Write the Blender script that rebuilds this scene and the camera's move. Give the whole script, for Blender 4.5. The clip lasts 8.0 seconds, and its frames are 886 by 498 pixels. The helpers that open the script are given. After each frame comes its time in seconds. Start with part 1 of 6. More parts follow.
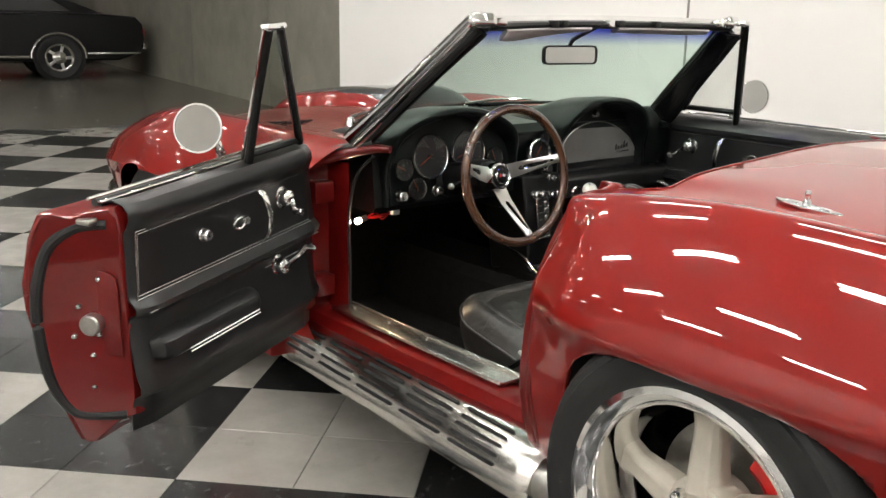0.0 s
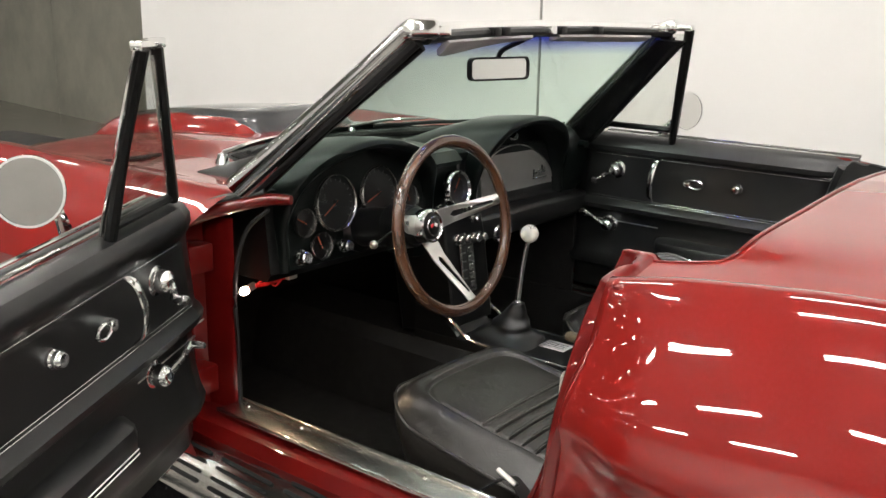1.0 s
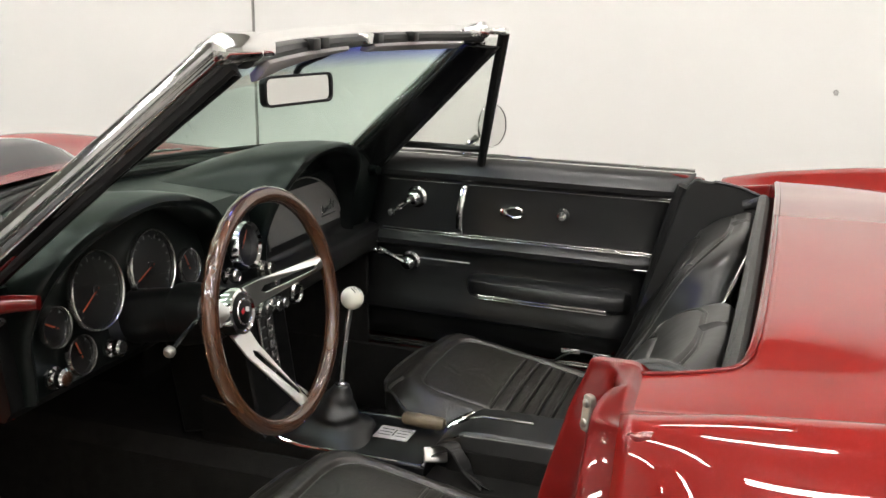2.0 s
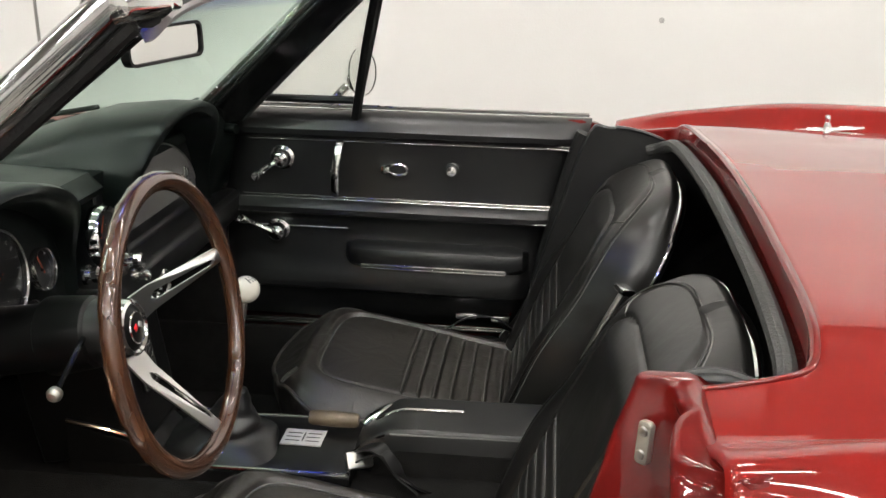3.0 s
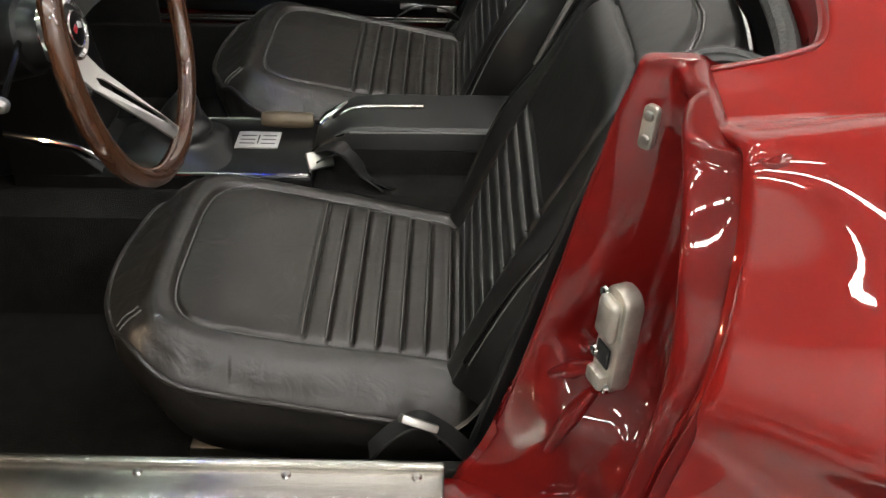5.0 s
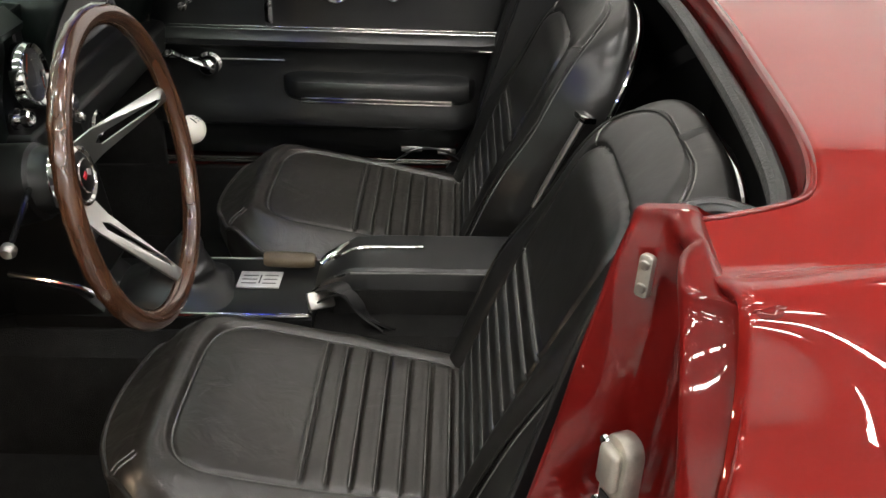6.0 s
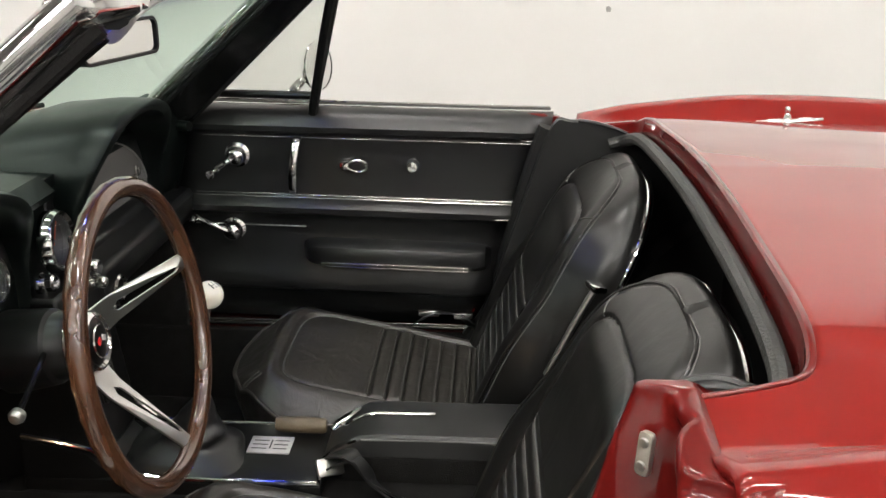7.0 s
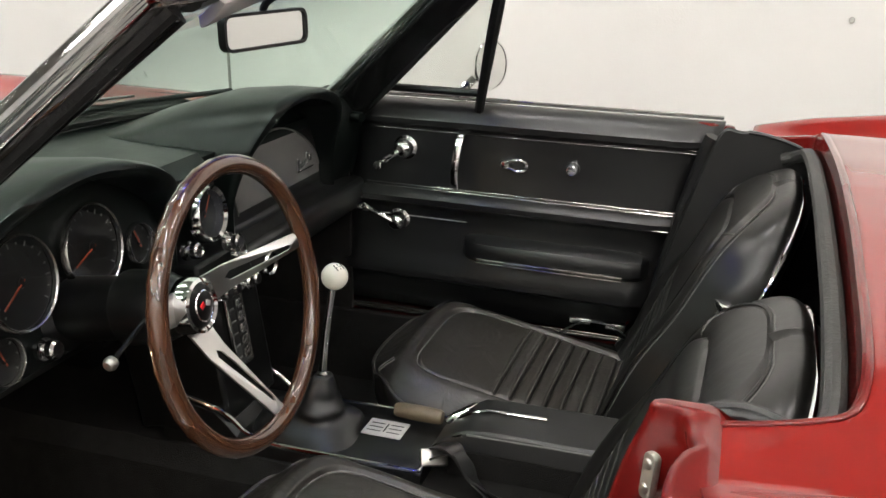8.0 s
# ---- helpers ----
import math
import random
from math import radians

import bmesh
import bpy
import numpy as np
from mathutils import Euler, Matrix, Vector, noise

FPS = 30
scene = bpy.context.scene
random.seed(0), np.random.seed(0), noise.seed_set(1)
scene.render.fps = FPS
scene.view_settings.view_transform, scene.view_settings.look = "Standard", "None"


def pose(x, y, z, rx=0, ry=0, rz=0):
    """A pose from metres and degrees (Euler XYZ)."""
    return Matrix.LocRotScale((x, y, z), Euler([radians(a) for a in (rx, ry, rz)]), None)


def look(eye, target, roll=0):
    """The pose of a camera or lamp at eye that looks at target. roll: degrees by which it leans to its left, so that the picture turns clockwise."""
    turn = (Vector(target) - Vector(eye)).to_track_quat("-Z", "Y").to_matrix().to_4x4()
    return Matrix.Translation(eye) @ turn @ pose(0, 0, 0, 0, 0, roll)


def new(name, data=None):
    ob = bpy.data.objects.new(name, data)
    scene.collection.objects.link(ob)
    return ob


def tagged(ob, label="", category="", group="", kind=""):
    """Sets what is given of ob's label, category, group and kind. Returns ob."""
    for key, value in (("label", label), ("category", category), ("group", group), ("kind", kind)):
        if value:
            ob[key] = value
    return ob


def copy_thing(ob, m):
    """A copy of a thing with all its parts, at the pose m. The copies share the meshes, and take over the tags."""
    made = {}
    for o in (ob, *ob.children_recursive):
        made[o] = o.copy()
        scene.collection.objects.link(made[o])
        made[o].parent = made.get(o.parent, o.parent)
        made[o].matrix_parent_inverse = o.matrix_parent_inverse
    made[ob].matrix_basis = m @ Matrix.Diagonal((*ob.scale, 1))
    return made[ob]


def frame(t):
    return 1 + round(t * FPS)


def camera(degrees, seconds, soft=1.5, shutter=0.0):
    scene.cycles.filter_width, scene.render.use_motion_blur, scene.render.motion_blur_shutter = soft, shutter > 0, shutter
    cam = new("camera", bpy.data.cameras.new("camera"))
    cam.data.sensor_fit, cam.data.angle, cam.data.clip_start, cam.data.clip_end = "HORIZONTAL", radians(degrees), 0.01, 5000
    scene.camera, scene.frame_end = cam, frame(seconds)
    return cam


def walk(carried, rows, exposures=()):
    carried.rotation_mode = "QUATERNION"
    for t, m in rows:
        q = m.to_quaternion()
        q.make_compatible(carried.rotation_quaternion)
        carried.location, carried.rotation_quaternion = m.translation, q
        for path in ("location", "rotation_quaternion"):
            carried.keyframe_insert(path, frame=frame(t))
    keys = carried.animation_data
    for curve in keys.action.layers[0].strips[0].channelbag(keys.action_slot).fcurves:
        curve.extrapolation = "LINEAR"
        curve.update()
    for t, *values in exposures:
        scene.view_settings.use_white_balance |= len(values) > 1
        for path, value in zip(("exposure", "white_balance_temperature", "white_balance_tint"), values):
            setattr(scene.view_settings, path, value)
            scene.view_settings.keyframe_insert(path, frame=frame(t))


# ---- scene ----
cam = camera(49.5, 8.0)
PATH = [
    (0, (-0.016, -0.012, 1.138), (1.244, 1.465, 0.657), 1.0),
    (0.5, (0.079, 0.314, 1.147), (1.46, 1.678, 0.663), 0.9),
    (1, (0.201, 0.612, 1.155), (1.743, 1.789, 0.669), 0.9),
    (1.5, (0.354, 0.881, 1.167), (2.062, 1.798, 0.674), 0.8),
    (2, (0.512, 1.099, 1.173), (2.355, 1.698, 0.676), 0.7),
    (2.2, (0.569, 1.163, 1.177), (2.443, 1.649, 0.674), 0.7),
    (3.3, (0.711, 1.389, 1.179), (2.58, 1.456, 0.47), 0.9),
    (3.5, (0.719, 1.402, 1.172), (2.556, 1.436, 0.381), 1.0),
    (4, (0.734, 1.416, 1.162), (2.466, 1.412, 0.161), 1.0),
    (4.2, (0.737, 1.422, 1.158), (2.42, 1.408, 0.079), 0.7),
    (5.3, (0.732, 1.422, 1.153), (2.343, 1.396, -0.033), 0.7),
    (5.5, (0.734, 1.421, 1.156), (2.374, 1.396, 0.012), 0.6),
    (6, (0.734, 1.421, 1.169), (2.492, 1.397, 0.215), 0.7),
    (6.5, (0.732, 1.419, 1.182), (2.587, 1.402, 0.436), 0.6),
    (7, (0.727, 1.397, 1.187), (2.617, 1.435, 0.533), 0.6),
    (7.5, (0.737, 1.327, 1.181), (2.595, 1.679, 0.531), 0.6),
    (8, (0.759, 1.207, 1.174), (2.571, 1.753, 0.529), 0.6),
]
walk(cam, [(t, look(eye, target, roll)) for t, eye, target, roll in PATH])

# ---- light ----
world = bpy.data.worlds.new("world")
world.use_nodes = True
scene.world = world
world.node_tree.nodes["Background"].inputs[0].default_value = (0.75, 0.72, 0.66, 1)
world.node_tree.nodes["Background"].inputs[1].default_value = 0.02
LAMP = 88.0          # glow of the ceiling tubes
scene.view_settings.exposure = 0.0

# ---- materials ----


def material(name, colour, rough=0.5, metal=0.0, coat=0.0, grain=0.0, grain_scale=300.0, stain=0.0, stain_scale=4.0,
             rough_var=0.0, coat_rough=0.03, spec=0.5, random_tint=0.0):
    """A surface with fine relief (grain), soft stains at a larger scale and uneven gloss."""
    m = bpy.data.materials.new(name)
    m.use_nodes = True
    n, l = m.node_tree.nodes, m.node_tree.links
    b = n["Principled BSDF"]
    b.inputs["Base Color"].default_value = (*colour, 1)
    b.inputs["Roughness"].default_value = rough
    b.inputs["Metallic"].default_value = metal
    b.inputs["Coat Weight"].default_value = coat
    b.inputs["Coat Roughness"].default_value = coat_rough
    b.inputs["Specular IOR Level"].default_value = spec
    co = n.new("ShaderNodeTexCoord")
    if grain:
        t = n.new("ShaderNodeTexNoise")
        t.inputs["Scale"].default_value, t.inputs["Detail"].default_value = grain_scale, 3
        u = n.new("ShaderNodeBump")
        u.inputs["Strength"].default_value, u.inputs["Distance"].default_value = grain, 0.002
        l.new(co.outputs["Object"], t.inputs["Vector"])
        l.new(t.outputs["Fac"], u.inputs["Height"])
        l.new(u.outputs["Normal"], b.inputs["Normal"])
    if stain or rough_var or random_tint:
        t = n.new("ShaderNodeTexNoise")
        t.inputs["Scale"].default_value, t.inputs["Detail"].default_value = stain_scale, 6
        t.inputs["Roughness"].default_value = 0.65
        l.new(co.outputs["Object"], t.inputs["Vector"])
        r = n.new("ShaderNodeMapRange")
        r.inputs["From Min"].default_value, r.inputs["From Max"].default_value = 0.3, 0.7
        r.inputs["To Min"].default_value, r.inputs["To Max"].default_value = 1 - stain, 1 + stain
        l.new(t.outputs["Fac"], r.inputs["Value"])
        mul = n.new("ShaderNodeMix")
        mul.data_type, mul.blend_type = "RGBA", "MULTIPLY"
        mul.inputs["Factor"].default_value = 1
        mul.inputs["A"].default_value = (*colour, 1)
        val = r.outputs["Result"]
        if random_tint:
            info = n.new("ShaderNodeObjectInfo")
            rr = n.new("ShaderNodeMapRange")
            rr.inputs["To Min"].default_value, rr.inputs["To Max"].default_value = 1 - random_tint, 1 + random_tint
            l.new(info.outputs["Random"], rr.inputs["Value"])
            mm = n.new("ShaderNodeMath")
            mm.operation = "MULTIPLY"
            l.new(val, mm.inputs[0]), l.new(rr.outputs["Result"], mm.inputs[1])
            val = mm.outputs[0]
        com = n.new("ShaderNodeCombineColor")
        for k in range(3):
            l.new(val, com.inputs[k])
        l.new(com.outputs[0], mul.inputs["B"])
        l.new(mul.outputs["Result"], b.inputs["Base Color"])
        if rough_var:
            q = n.new("ShaderNodeMapRange")
            q.inputs["From Min"].default_value, q.inputs["From Max"].default_value = 0.3, 0.7
            q.inputs["To Min"].default_value, q.inputs["To Max"].default_value = rough - rough_var, rough + rough_var
            l.new(t.outputs["Fac"], q.inputs["Value"])
            l.new(q.outputs["Result"], b.inputs["Roughness"])
    return m


def glowing(name, colour, strength):
    m = bpy.data.materials.new(name)
    m.use_nodes = True
    b = m.node_tree.nodes["Principled BSDF"]
    b.inputs["Base Color"].default_value = (*colour, 1)
    b.inputs["Emission Color"].default_value = (*colour, 1)
    b.inputs["Emission Strength"].default_value = strength
    return m


def clear_glass(name, tint, band=None, z0=0.0, z1=1.0):
    """Thin pane: tinted see-through with a Fresnel gloss; band: a tint towards the top edge, from z0 to z1."""
    m = bpy.data.materials.new(name)
    m.use_nodes = True
    n, l = m.node_tree.nodes, m.node_tree.links
    n.remove(n["Principled BSDF"])
    out = n["Material Output"]
    tr, gl, fr, mix, pw, ma = (n.new(k) for k in ("ShaderNodeBsdfTransparent", "ShaderNodeBsdfGlossy", "ShaderNodeLayerWeight", "ShaderNodeMixShader", "ShaderNodeMath", "ShaderNodeMath"))
    tr.inputs[0].default_value = (*tint, 1)
    gl.inputs["Roughness"].default_value = 0.01
    fr.inputs[0].default_value = 0.5
    pw.operation, ma.operation = "POWER", "MULTIPLY_ADD"
    pw.inputs[1].default_value = 4.0
    ma.inputs[1].default_value, ma.inputs[2].default_value = 0.9, 0.045
    l.new(fr.outputs["Facing"], pw.inputs[0])
    l.new(pw.outputs[0], ma.inputs[0])
    if band:
        co, sep, ramp, mc = (n.new(k) for k in ("ShaderNodeTexCoord", "ShaderNodeSeparateXYZ", "ShaderNodeMapRange", "ShaderNodeMix"))
        mc.data_type = "RGBA"
        ramp.inputs["From Min"].default_value, ramp.inputs["From Max"].default_value = z0, z1
        l.new(co.outputs["Object"], sep.inputs[0])
        l.new(sep.outputs["Z"], ramp.inputs["Value"])
        l.new(ramp.outputs["Result"], mc.inputs["Factor"])
        mc.inputs["A"].default_value, mc.inputs["B"].default_value = (*tint, 1), (*band, 1)
        l.new(mc.outputs["Result"], tr.inputs[0])
    l.new(ma.outputs[0], mix.inputs[0])
    l.new(tr.outputs[0], mix.inputs[1])
    l.new(gl.outputs[0], mix.inputs[2])
    l.new(mix.outputs[0], out.inputs["Surface"])
    return m


def walnut():
    m = material("walnut", (0.16, 0.06, 0.025), 0.25, coat=1.0)
    n, l = m.node_tree.nodes, m.node_tree.links
    b = n["Principled BSDF"]
    co, mp, t, r = (n.new(k) for k in ("ShaderNodeTexCoord", "ShaderNodeMapping", "ShaderNodeTexNoise", "ShaderNodeValToRGB"))
    mp.inputs["Scale"].default_value = (9, 9, 3)
    t.inputs["Scale"].default_value, t.inputs["Detail"].default_value = 3.0, 5
    r.color_ramp.elements[0].color, r.color_ramp.elements[0].position = (0.044, 0.0165, 0.0075, 1), 0.30
    r.color_ramp.elements[1].color, r.color_ramp.elements[1].position = (0.080, 0.031, 0.0135, 1), 0.75
    l.new(co.outputs["Object"], mp.inputs[0]), l.new(mp.outputs[0], t.inputs["Vector"])
    l.new(t.outputs["Fac"], r.inputs[0]), l.new(r.outputs[0], b.inputs["Base Color"])
    return m


def brushed(name, colour, rough, stretch):
    """Metal with long fine scratches."""
    m = material(name, colour, rough, 1.0)
    n, l = m.node_tree.nodes, m.node_tree.links
    b = n["Principled BSDF"]
    co, mp, t, u = (n.new(k) for k in ("ShaderNodeTexCoord", "ShaderNodeMapping", "ShaderNodeTexNoise", "ShaderNodeBump"))
    mp.inputs["Scale"].default_value = stretch
    t.inputs["Scale"].default_value, t.inputs["Detail"].default_value = 60, 4
    u.inputs["Strength"].default_value, u.inputs["Distance"].default_value = 0.25, 0.001
    l.new(co.outputs["Object"], mp.inputs[0]), l.new(mp.outputs[0], t.inputs["Vector"])
    l.new(t.outputs["Fac"], u.inputs["Height"]), l.new(u.outputs[0], b.inputs["Normal"])
    return m


def creased(m, scale, depth):
    """Soft hide: shallow puckers and drawn folds over the fine grain."""
    n, l = m.node_tree.nodes, m.node_tree.links
    b = n["Principled BSDF"]
    fine = b.inputs["Normal"].links[0].from_socket
    co, t, u = (n.new(k) for k in ("ShaderNodeTexCoord", "ShaderNodeTexNoise", "ShaderNodeBump"))
    t.inputs["Scale"].default_value, t.inputs["Detail"].default_value, t.inputs["Distortion"].default_value = scale, 4, 0.8
    u.inputs["Strength"].default_value, u.inputs["Distance"].default_value = 1.0, depth
    l.new(co.outputs["Object"], t.inputs["Vector"])
    l.new(t.outputs["Fac"], u.inputs["Height"])
    l.new(fine, u.inputs["Normal"])
    l.new(u.outputs["Normal"], b.inputs["Normal"])
    return m


RED = material("red_paint", (0.195, 0.0085, 0.0065), 0.33, coat=1.0, coat_rough=0.012, spec=0.06, stain=0.05, stain_scale=3.0)
RED.node_tree.nodes["Principled BSDF"].inputs["Coat IOR"].default_value = 1.62
# the body's red again, with the shade of jambs and edges in its darker base
RED_SHADED = material("shaded_red_paint", (0.115, 0.0045, 0.0038), 0.36, coat=1.0, coat_rough=0.025, spec=0.08, stain=0.10, stain_scale=14.0)
STRIPE = material("dark_stripe_paint", (0.030, 0.030, 0.032), 0.35, coat=1.0, coat_rough=0.02, spec=0.2, stain=0.05, stain_scale=5)
VINYL = material("black_vinyl", (0.0085, 0.0085, 0.0086), 0.35, spec=0.55, grain=0.06, grain_scale=220, rough_var=0.04, stain=0.1, stain_scale=9)
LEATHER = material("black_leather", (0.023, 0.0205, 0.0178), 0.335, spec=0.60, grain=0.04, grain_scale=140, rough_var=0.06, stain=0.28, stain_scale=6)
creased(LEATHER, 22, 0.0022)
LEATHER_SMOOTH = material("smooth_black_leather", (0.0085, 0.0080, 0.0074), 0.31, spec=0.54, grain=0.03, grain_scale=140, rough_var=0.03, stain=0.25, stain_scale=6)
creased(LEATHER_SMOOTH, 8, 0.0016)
DASH = material("dash_pad", (0.003, 0.0045, 0.004), 0.33, spec=0.26, grain=0.06, grain_scale=220, rough_var=0.06, stain=0.1, stain_scale=8)
PLASTIC = material("black_plastic", (0.004, 0.004, 0.004), 0.335, spec=0.35, rough_var=0.02, stain=0.1, stain_scale=20)
GLOSS_BLACK = material("glossy_black_trim", (0.006, 0.006, 0.006), 0.16, spec=0.6, rough_var=0.05, stain=0.1, stain_scale=20)
CARPET = material("black_carpet", (0.011, 0.0105, 0.010), 0.95, grain=1.0, grain_scale=500, stain=0.3, stain_scale=30, spec=0.1)
# thread of the seams, and the pale highlight lines drawn along the pleats
STITCH_GLINT = material("grey_thread_and_glint", (0.13, 0.127, 0.12), 0.45, grain=0.5, grain_scale=900)
TRIM_METAL = material("satin_bright_trim", (0.55, 0.54, 0.52), 0.22, 1.0, stain=0.1, stain_scale=20)
CHROME = material("chrome", (0.86, 0.86, 0.85), 0.07, 1.0, rough_var=0.03, stain=0.03, stain_scale=30)
# pillar chrome, its base darkened in place of dark surroundings reflected in it
PILLAR_DIMMED = material("dimmed_pillar_chrome", (0.46, 0.455, 0.45), 0.06, 1.0, rough_var=0.02, stain=0.06, stain_scale=18)
STEEL = material("dull_steel", (0.50, 0.49, 0.46), 0.35, 1.0, rough_var=0.04, stain=0.15, stain_scale=40)
SPOKE_METAL = brushed("brushed_spoke", (0.62, 0.61, 0.59), 0.28, (1, 1, 30))
SILL_METAL = brushed("brushed_sill", (0.66, 0.64, 0.60), 0.26, (6, 0.3, 6))
PIPE_METAL = brushed("brushed_pipe_cover", (0.72, 0.70, 0.66), 0.22, (5, 0.25, 5))
MIRROR = material("mirror_silver", (0.80, 0.80, 0.78), 0.02, 1.0)
# driver's mirror glass: a darker base that turns its white reflection grey
DOOR_MIRROR = material("dimmed_mirror_silver", (0.36, 0.35, 0.335), 0.03, 1.0, stain=0.04, stain_scale=20)
RUBBER = material("black_rubber", (0.006, 0.006, 0.006), 0.6, grain=0.4, grain_scale=350, stain=0.25, stain_scale=18)
SEAL = material("grey_rubber_seal", (0.034, 0.034, 0.032), 0.55, grain=0.6, grain_scale=250, stain=0.2, stain_scale=20)
SPOKE = material("grey_wheel_paint", (0.43, 0.395, 0.33), 0.42, coat=0.2, stain=0.12, stain_scale=12)
CALIPER = material("red_caliper", (0.55, 0.012, 0.010), 0.4, coat=0.5, stain=0.1, stain_scale=20)
DARK = material("dark_underside", (0.008, 0.008, 0.008), 0.9, stain=0.2, stain_scale=10)
WHITE_BALL = material("ivory_knob", (0.72, 0.69, 0.60), 0.22, coat=0.6, stain=0.03)
SILVER_PANEL = material("silver_glove_panel", (0.24, 0.232, 0.225), 0.36, 0.4, grain=0.3, grain_scale=600, rough_var=0.05, stain=0.15, stain_scale=6)
DIAL = material("dial_face", (0.006, 0.006, 0.006), 0.4, stain=0.1)
DIAL_MARK = material("dial_marks", (0.10, 0.105, 0.10), 0.5)
NEEDLE = material("orange_needle", (0.32, 0.05, 0.015), 0.5)
VISOR = material("grey_visor", (0.42, 0.40, 0.40), 0.5, grain=0.15, grain_scale=300, stain=0.1, stain_scale=15)
TAN = material("worn_grip", (0.10, 0.075, 0.045), 0.5, grain=0.4, grain_scale=150, stain=0.3, stain_scale=30)
ZINC = material("worn_zinc", (0.50, 0.47, 0.41), 0.40, 0.75, stain=0.2, stain_scale=50, rough_var=0.08)
LABEL = material("label_plate", (0.55, 0.54, 0.52), 0.35, 0.3, stain=0.1, stain_scale=40)
INK = material("label_ink", (0.03, 0.03, 0.03), 0.6)
WIRE = material("red_wire", (0.5, 0.01, 0.01), 0.4)
EMBLEM_RED = material("emblem_red", (0.5, 0.01, 0.015), 0.3, coat=1)
WOOD = walnut()
WS_GLASS = clear_glass("tinted_windscreen", (0.74, 0.90, 0.82), (0.03, 0.05, 0.55), 1.045, 1.092)
PANE = clear_glass("clear_pane", (0.93, 0.95, 0.93))
LENS = clear_glass("gauge_glass", (0.92, 0.92, 0.92))

# ---- mesh helpers ----


def part(name, bm, mat, parent=None, label="", sharp=35, smooth=True):
    """Links a bmesh as one mesh object under a thing or a part."""
    me = bpy.data.meshes.new(name)
    bmesh.ops.recalc_face_normals(bm, faces=bm.faces[:])
    bm.to_mesh(me)
    bm.free()
    if smooth:
        me.shade_smooth()
        me.set_sharp_from_angle(angle=radians(sharp))
    me.materials.append(mat)
    ob = new(name, me)
    if parent is not None:
        ob.parent = parent
    if label:
        ob["label"] = label
    return ob


def mod_bevel(ob, width, segments=2):
    b = ob.modifiers.new("bevel", "BEVEL")
    b.width, b.segments, b.limit_method, b.angle_limit = width, segments, "ANGLE", radians(40)
    return ob


def mod_solid(ob, thick, offset=-1):
    s = ob.modifiers.new("solid", "SOLIDIFY")
    s.thickness, s.offset = thick, offset
    return ob


def box(x0, x1, y0, y1, z0, z1, bevel=0.0, seg=2, bm=None):
    bm = bm or bmesh.new()
    m = Matrix.Translation(((x0 + x1) / 2, (y0 + y1) / 2, (z0 + z1) / 2)) @ Matrix.Diagonal((x1 - x0, y1 - y0, z1 - z0, 1))
    v = bmesh.ops.create_cube(bm, size=1, matrix=m)["verts"]
    if bevel:
        e = list({e for w in v for e in w.link_edges})
        bmesh.ops.bevel(bm, geom=e, offset=bevel, segments=seg, affect="EDGES", profile=0.5)
    return bm


def move(bm, m):
    bmesh.ops.transform(bm, matrix=m, verts=bm.verts[:])
    return bm


def add(bm, other):
    """Joins another bmesh into bm."""
    me = bpy.data.meshes.new("tmp")
    other.to_mesh(me)
    other.free()
    bm.from_mesh(me)
    bpy.data.meshes.remove(me)
    return bm


def catmull(p, n=6, closed=False):
    """A smooth line through points."""
    p = [Vector(q) for q in p]
    out, k = [], len(p)
    for i in range(k if closed else k - 1):
        a, b, c, d = (p[(i + j) % k] if closed else p[min(max(i + j, 0), k - 1)] for j in (-1, 0, 1, 2))
        for s in range(n):
            t = s / n
            out.append(0.5 * (2 * b + (c - a) * t + (2 * a - 5 * b + 4 * c - d) * t * t + (3 * b - a - 3 * c + d) * t ** 3))
    if not closed:
        out.append(p[-1])
    return out


def loft(rings, closed=True, caps=True, bm=None):
    """Skin over rings of equally many points."""
    bm = bm or bmesh.new()
    vs = [[bm.verts.new(q) for q in r] for r in rings]
    k = len(rings[0])
    for a, b in zip(vs, vs[1:]):
        for i in range(k if closed else k - 1):
            bm.faces.new((a[i], a[(i + 1) % k], b[(i + 1) % k], b[i]))
    if caps and closed:
        bm.faces.new(vs[0][::-1])
        bm.faces.new(vs[-1])
    return bm


def tube(points, radius, seg=10, closed=False, flat=1.0, smooth=0, up=(0, 0, 1), bm=None):
    """A rod along a line; radius may be a list; flat squeezes it across up."""
    pts = catmull(points, smooth, closed) if smooth else [Vector(q) for q in points]
    k, rings = len(pts), []
    rad = radius if isinstance(radius, (list, tuple)) else [radius]
    for i, q in enumerate(pts):
        a, b = (pts[i - 1], pts[(i + 1) % k]) if closed else (pts[max(i - 1, 0)], pts[min(i + 1, k - 1)])
        d = (b - a).normalized()
        u = Vector(up)
        s = d.cross(u)
        s = s.normalized() if s.length > 1e-4 else d.orthogonal().normalized()
        u = s.cross(d)
        f = i / max(k - 1, 1) * (len(rad) - 1)
        j = min(int(f), len(rad) - 2) if len(rad) > 1 else 0
        r = rad[j] + (rad[min(j + 1, len(rad) - 1)] - rad[j]) * (f - j)
        rings.append([q + s * (math.cos(w) * r) + u * (math.sin(w) * r * flat) for w in (2 * math.pi * e / seg for e in range(seg))])
    if closed:
        rings.append(rings[0])
        bm2 = loft(rings, caps=False)
        bmesh.ops.remove_doubles(bm2, verts=bm2.verts[:], dist=1e-6)
        return add(bm, bm2) if bm else bm2
    return loft(rings, bm=bm)


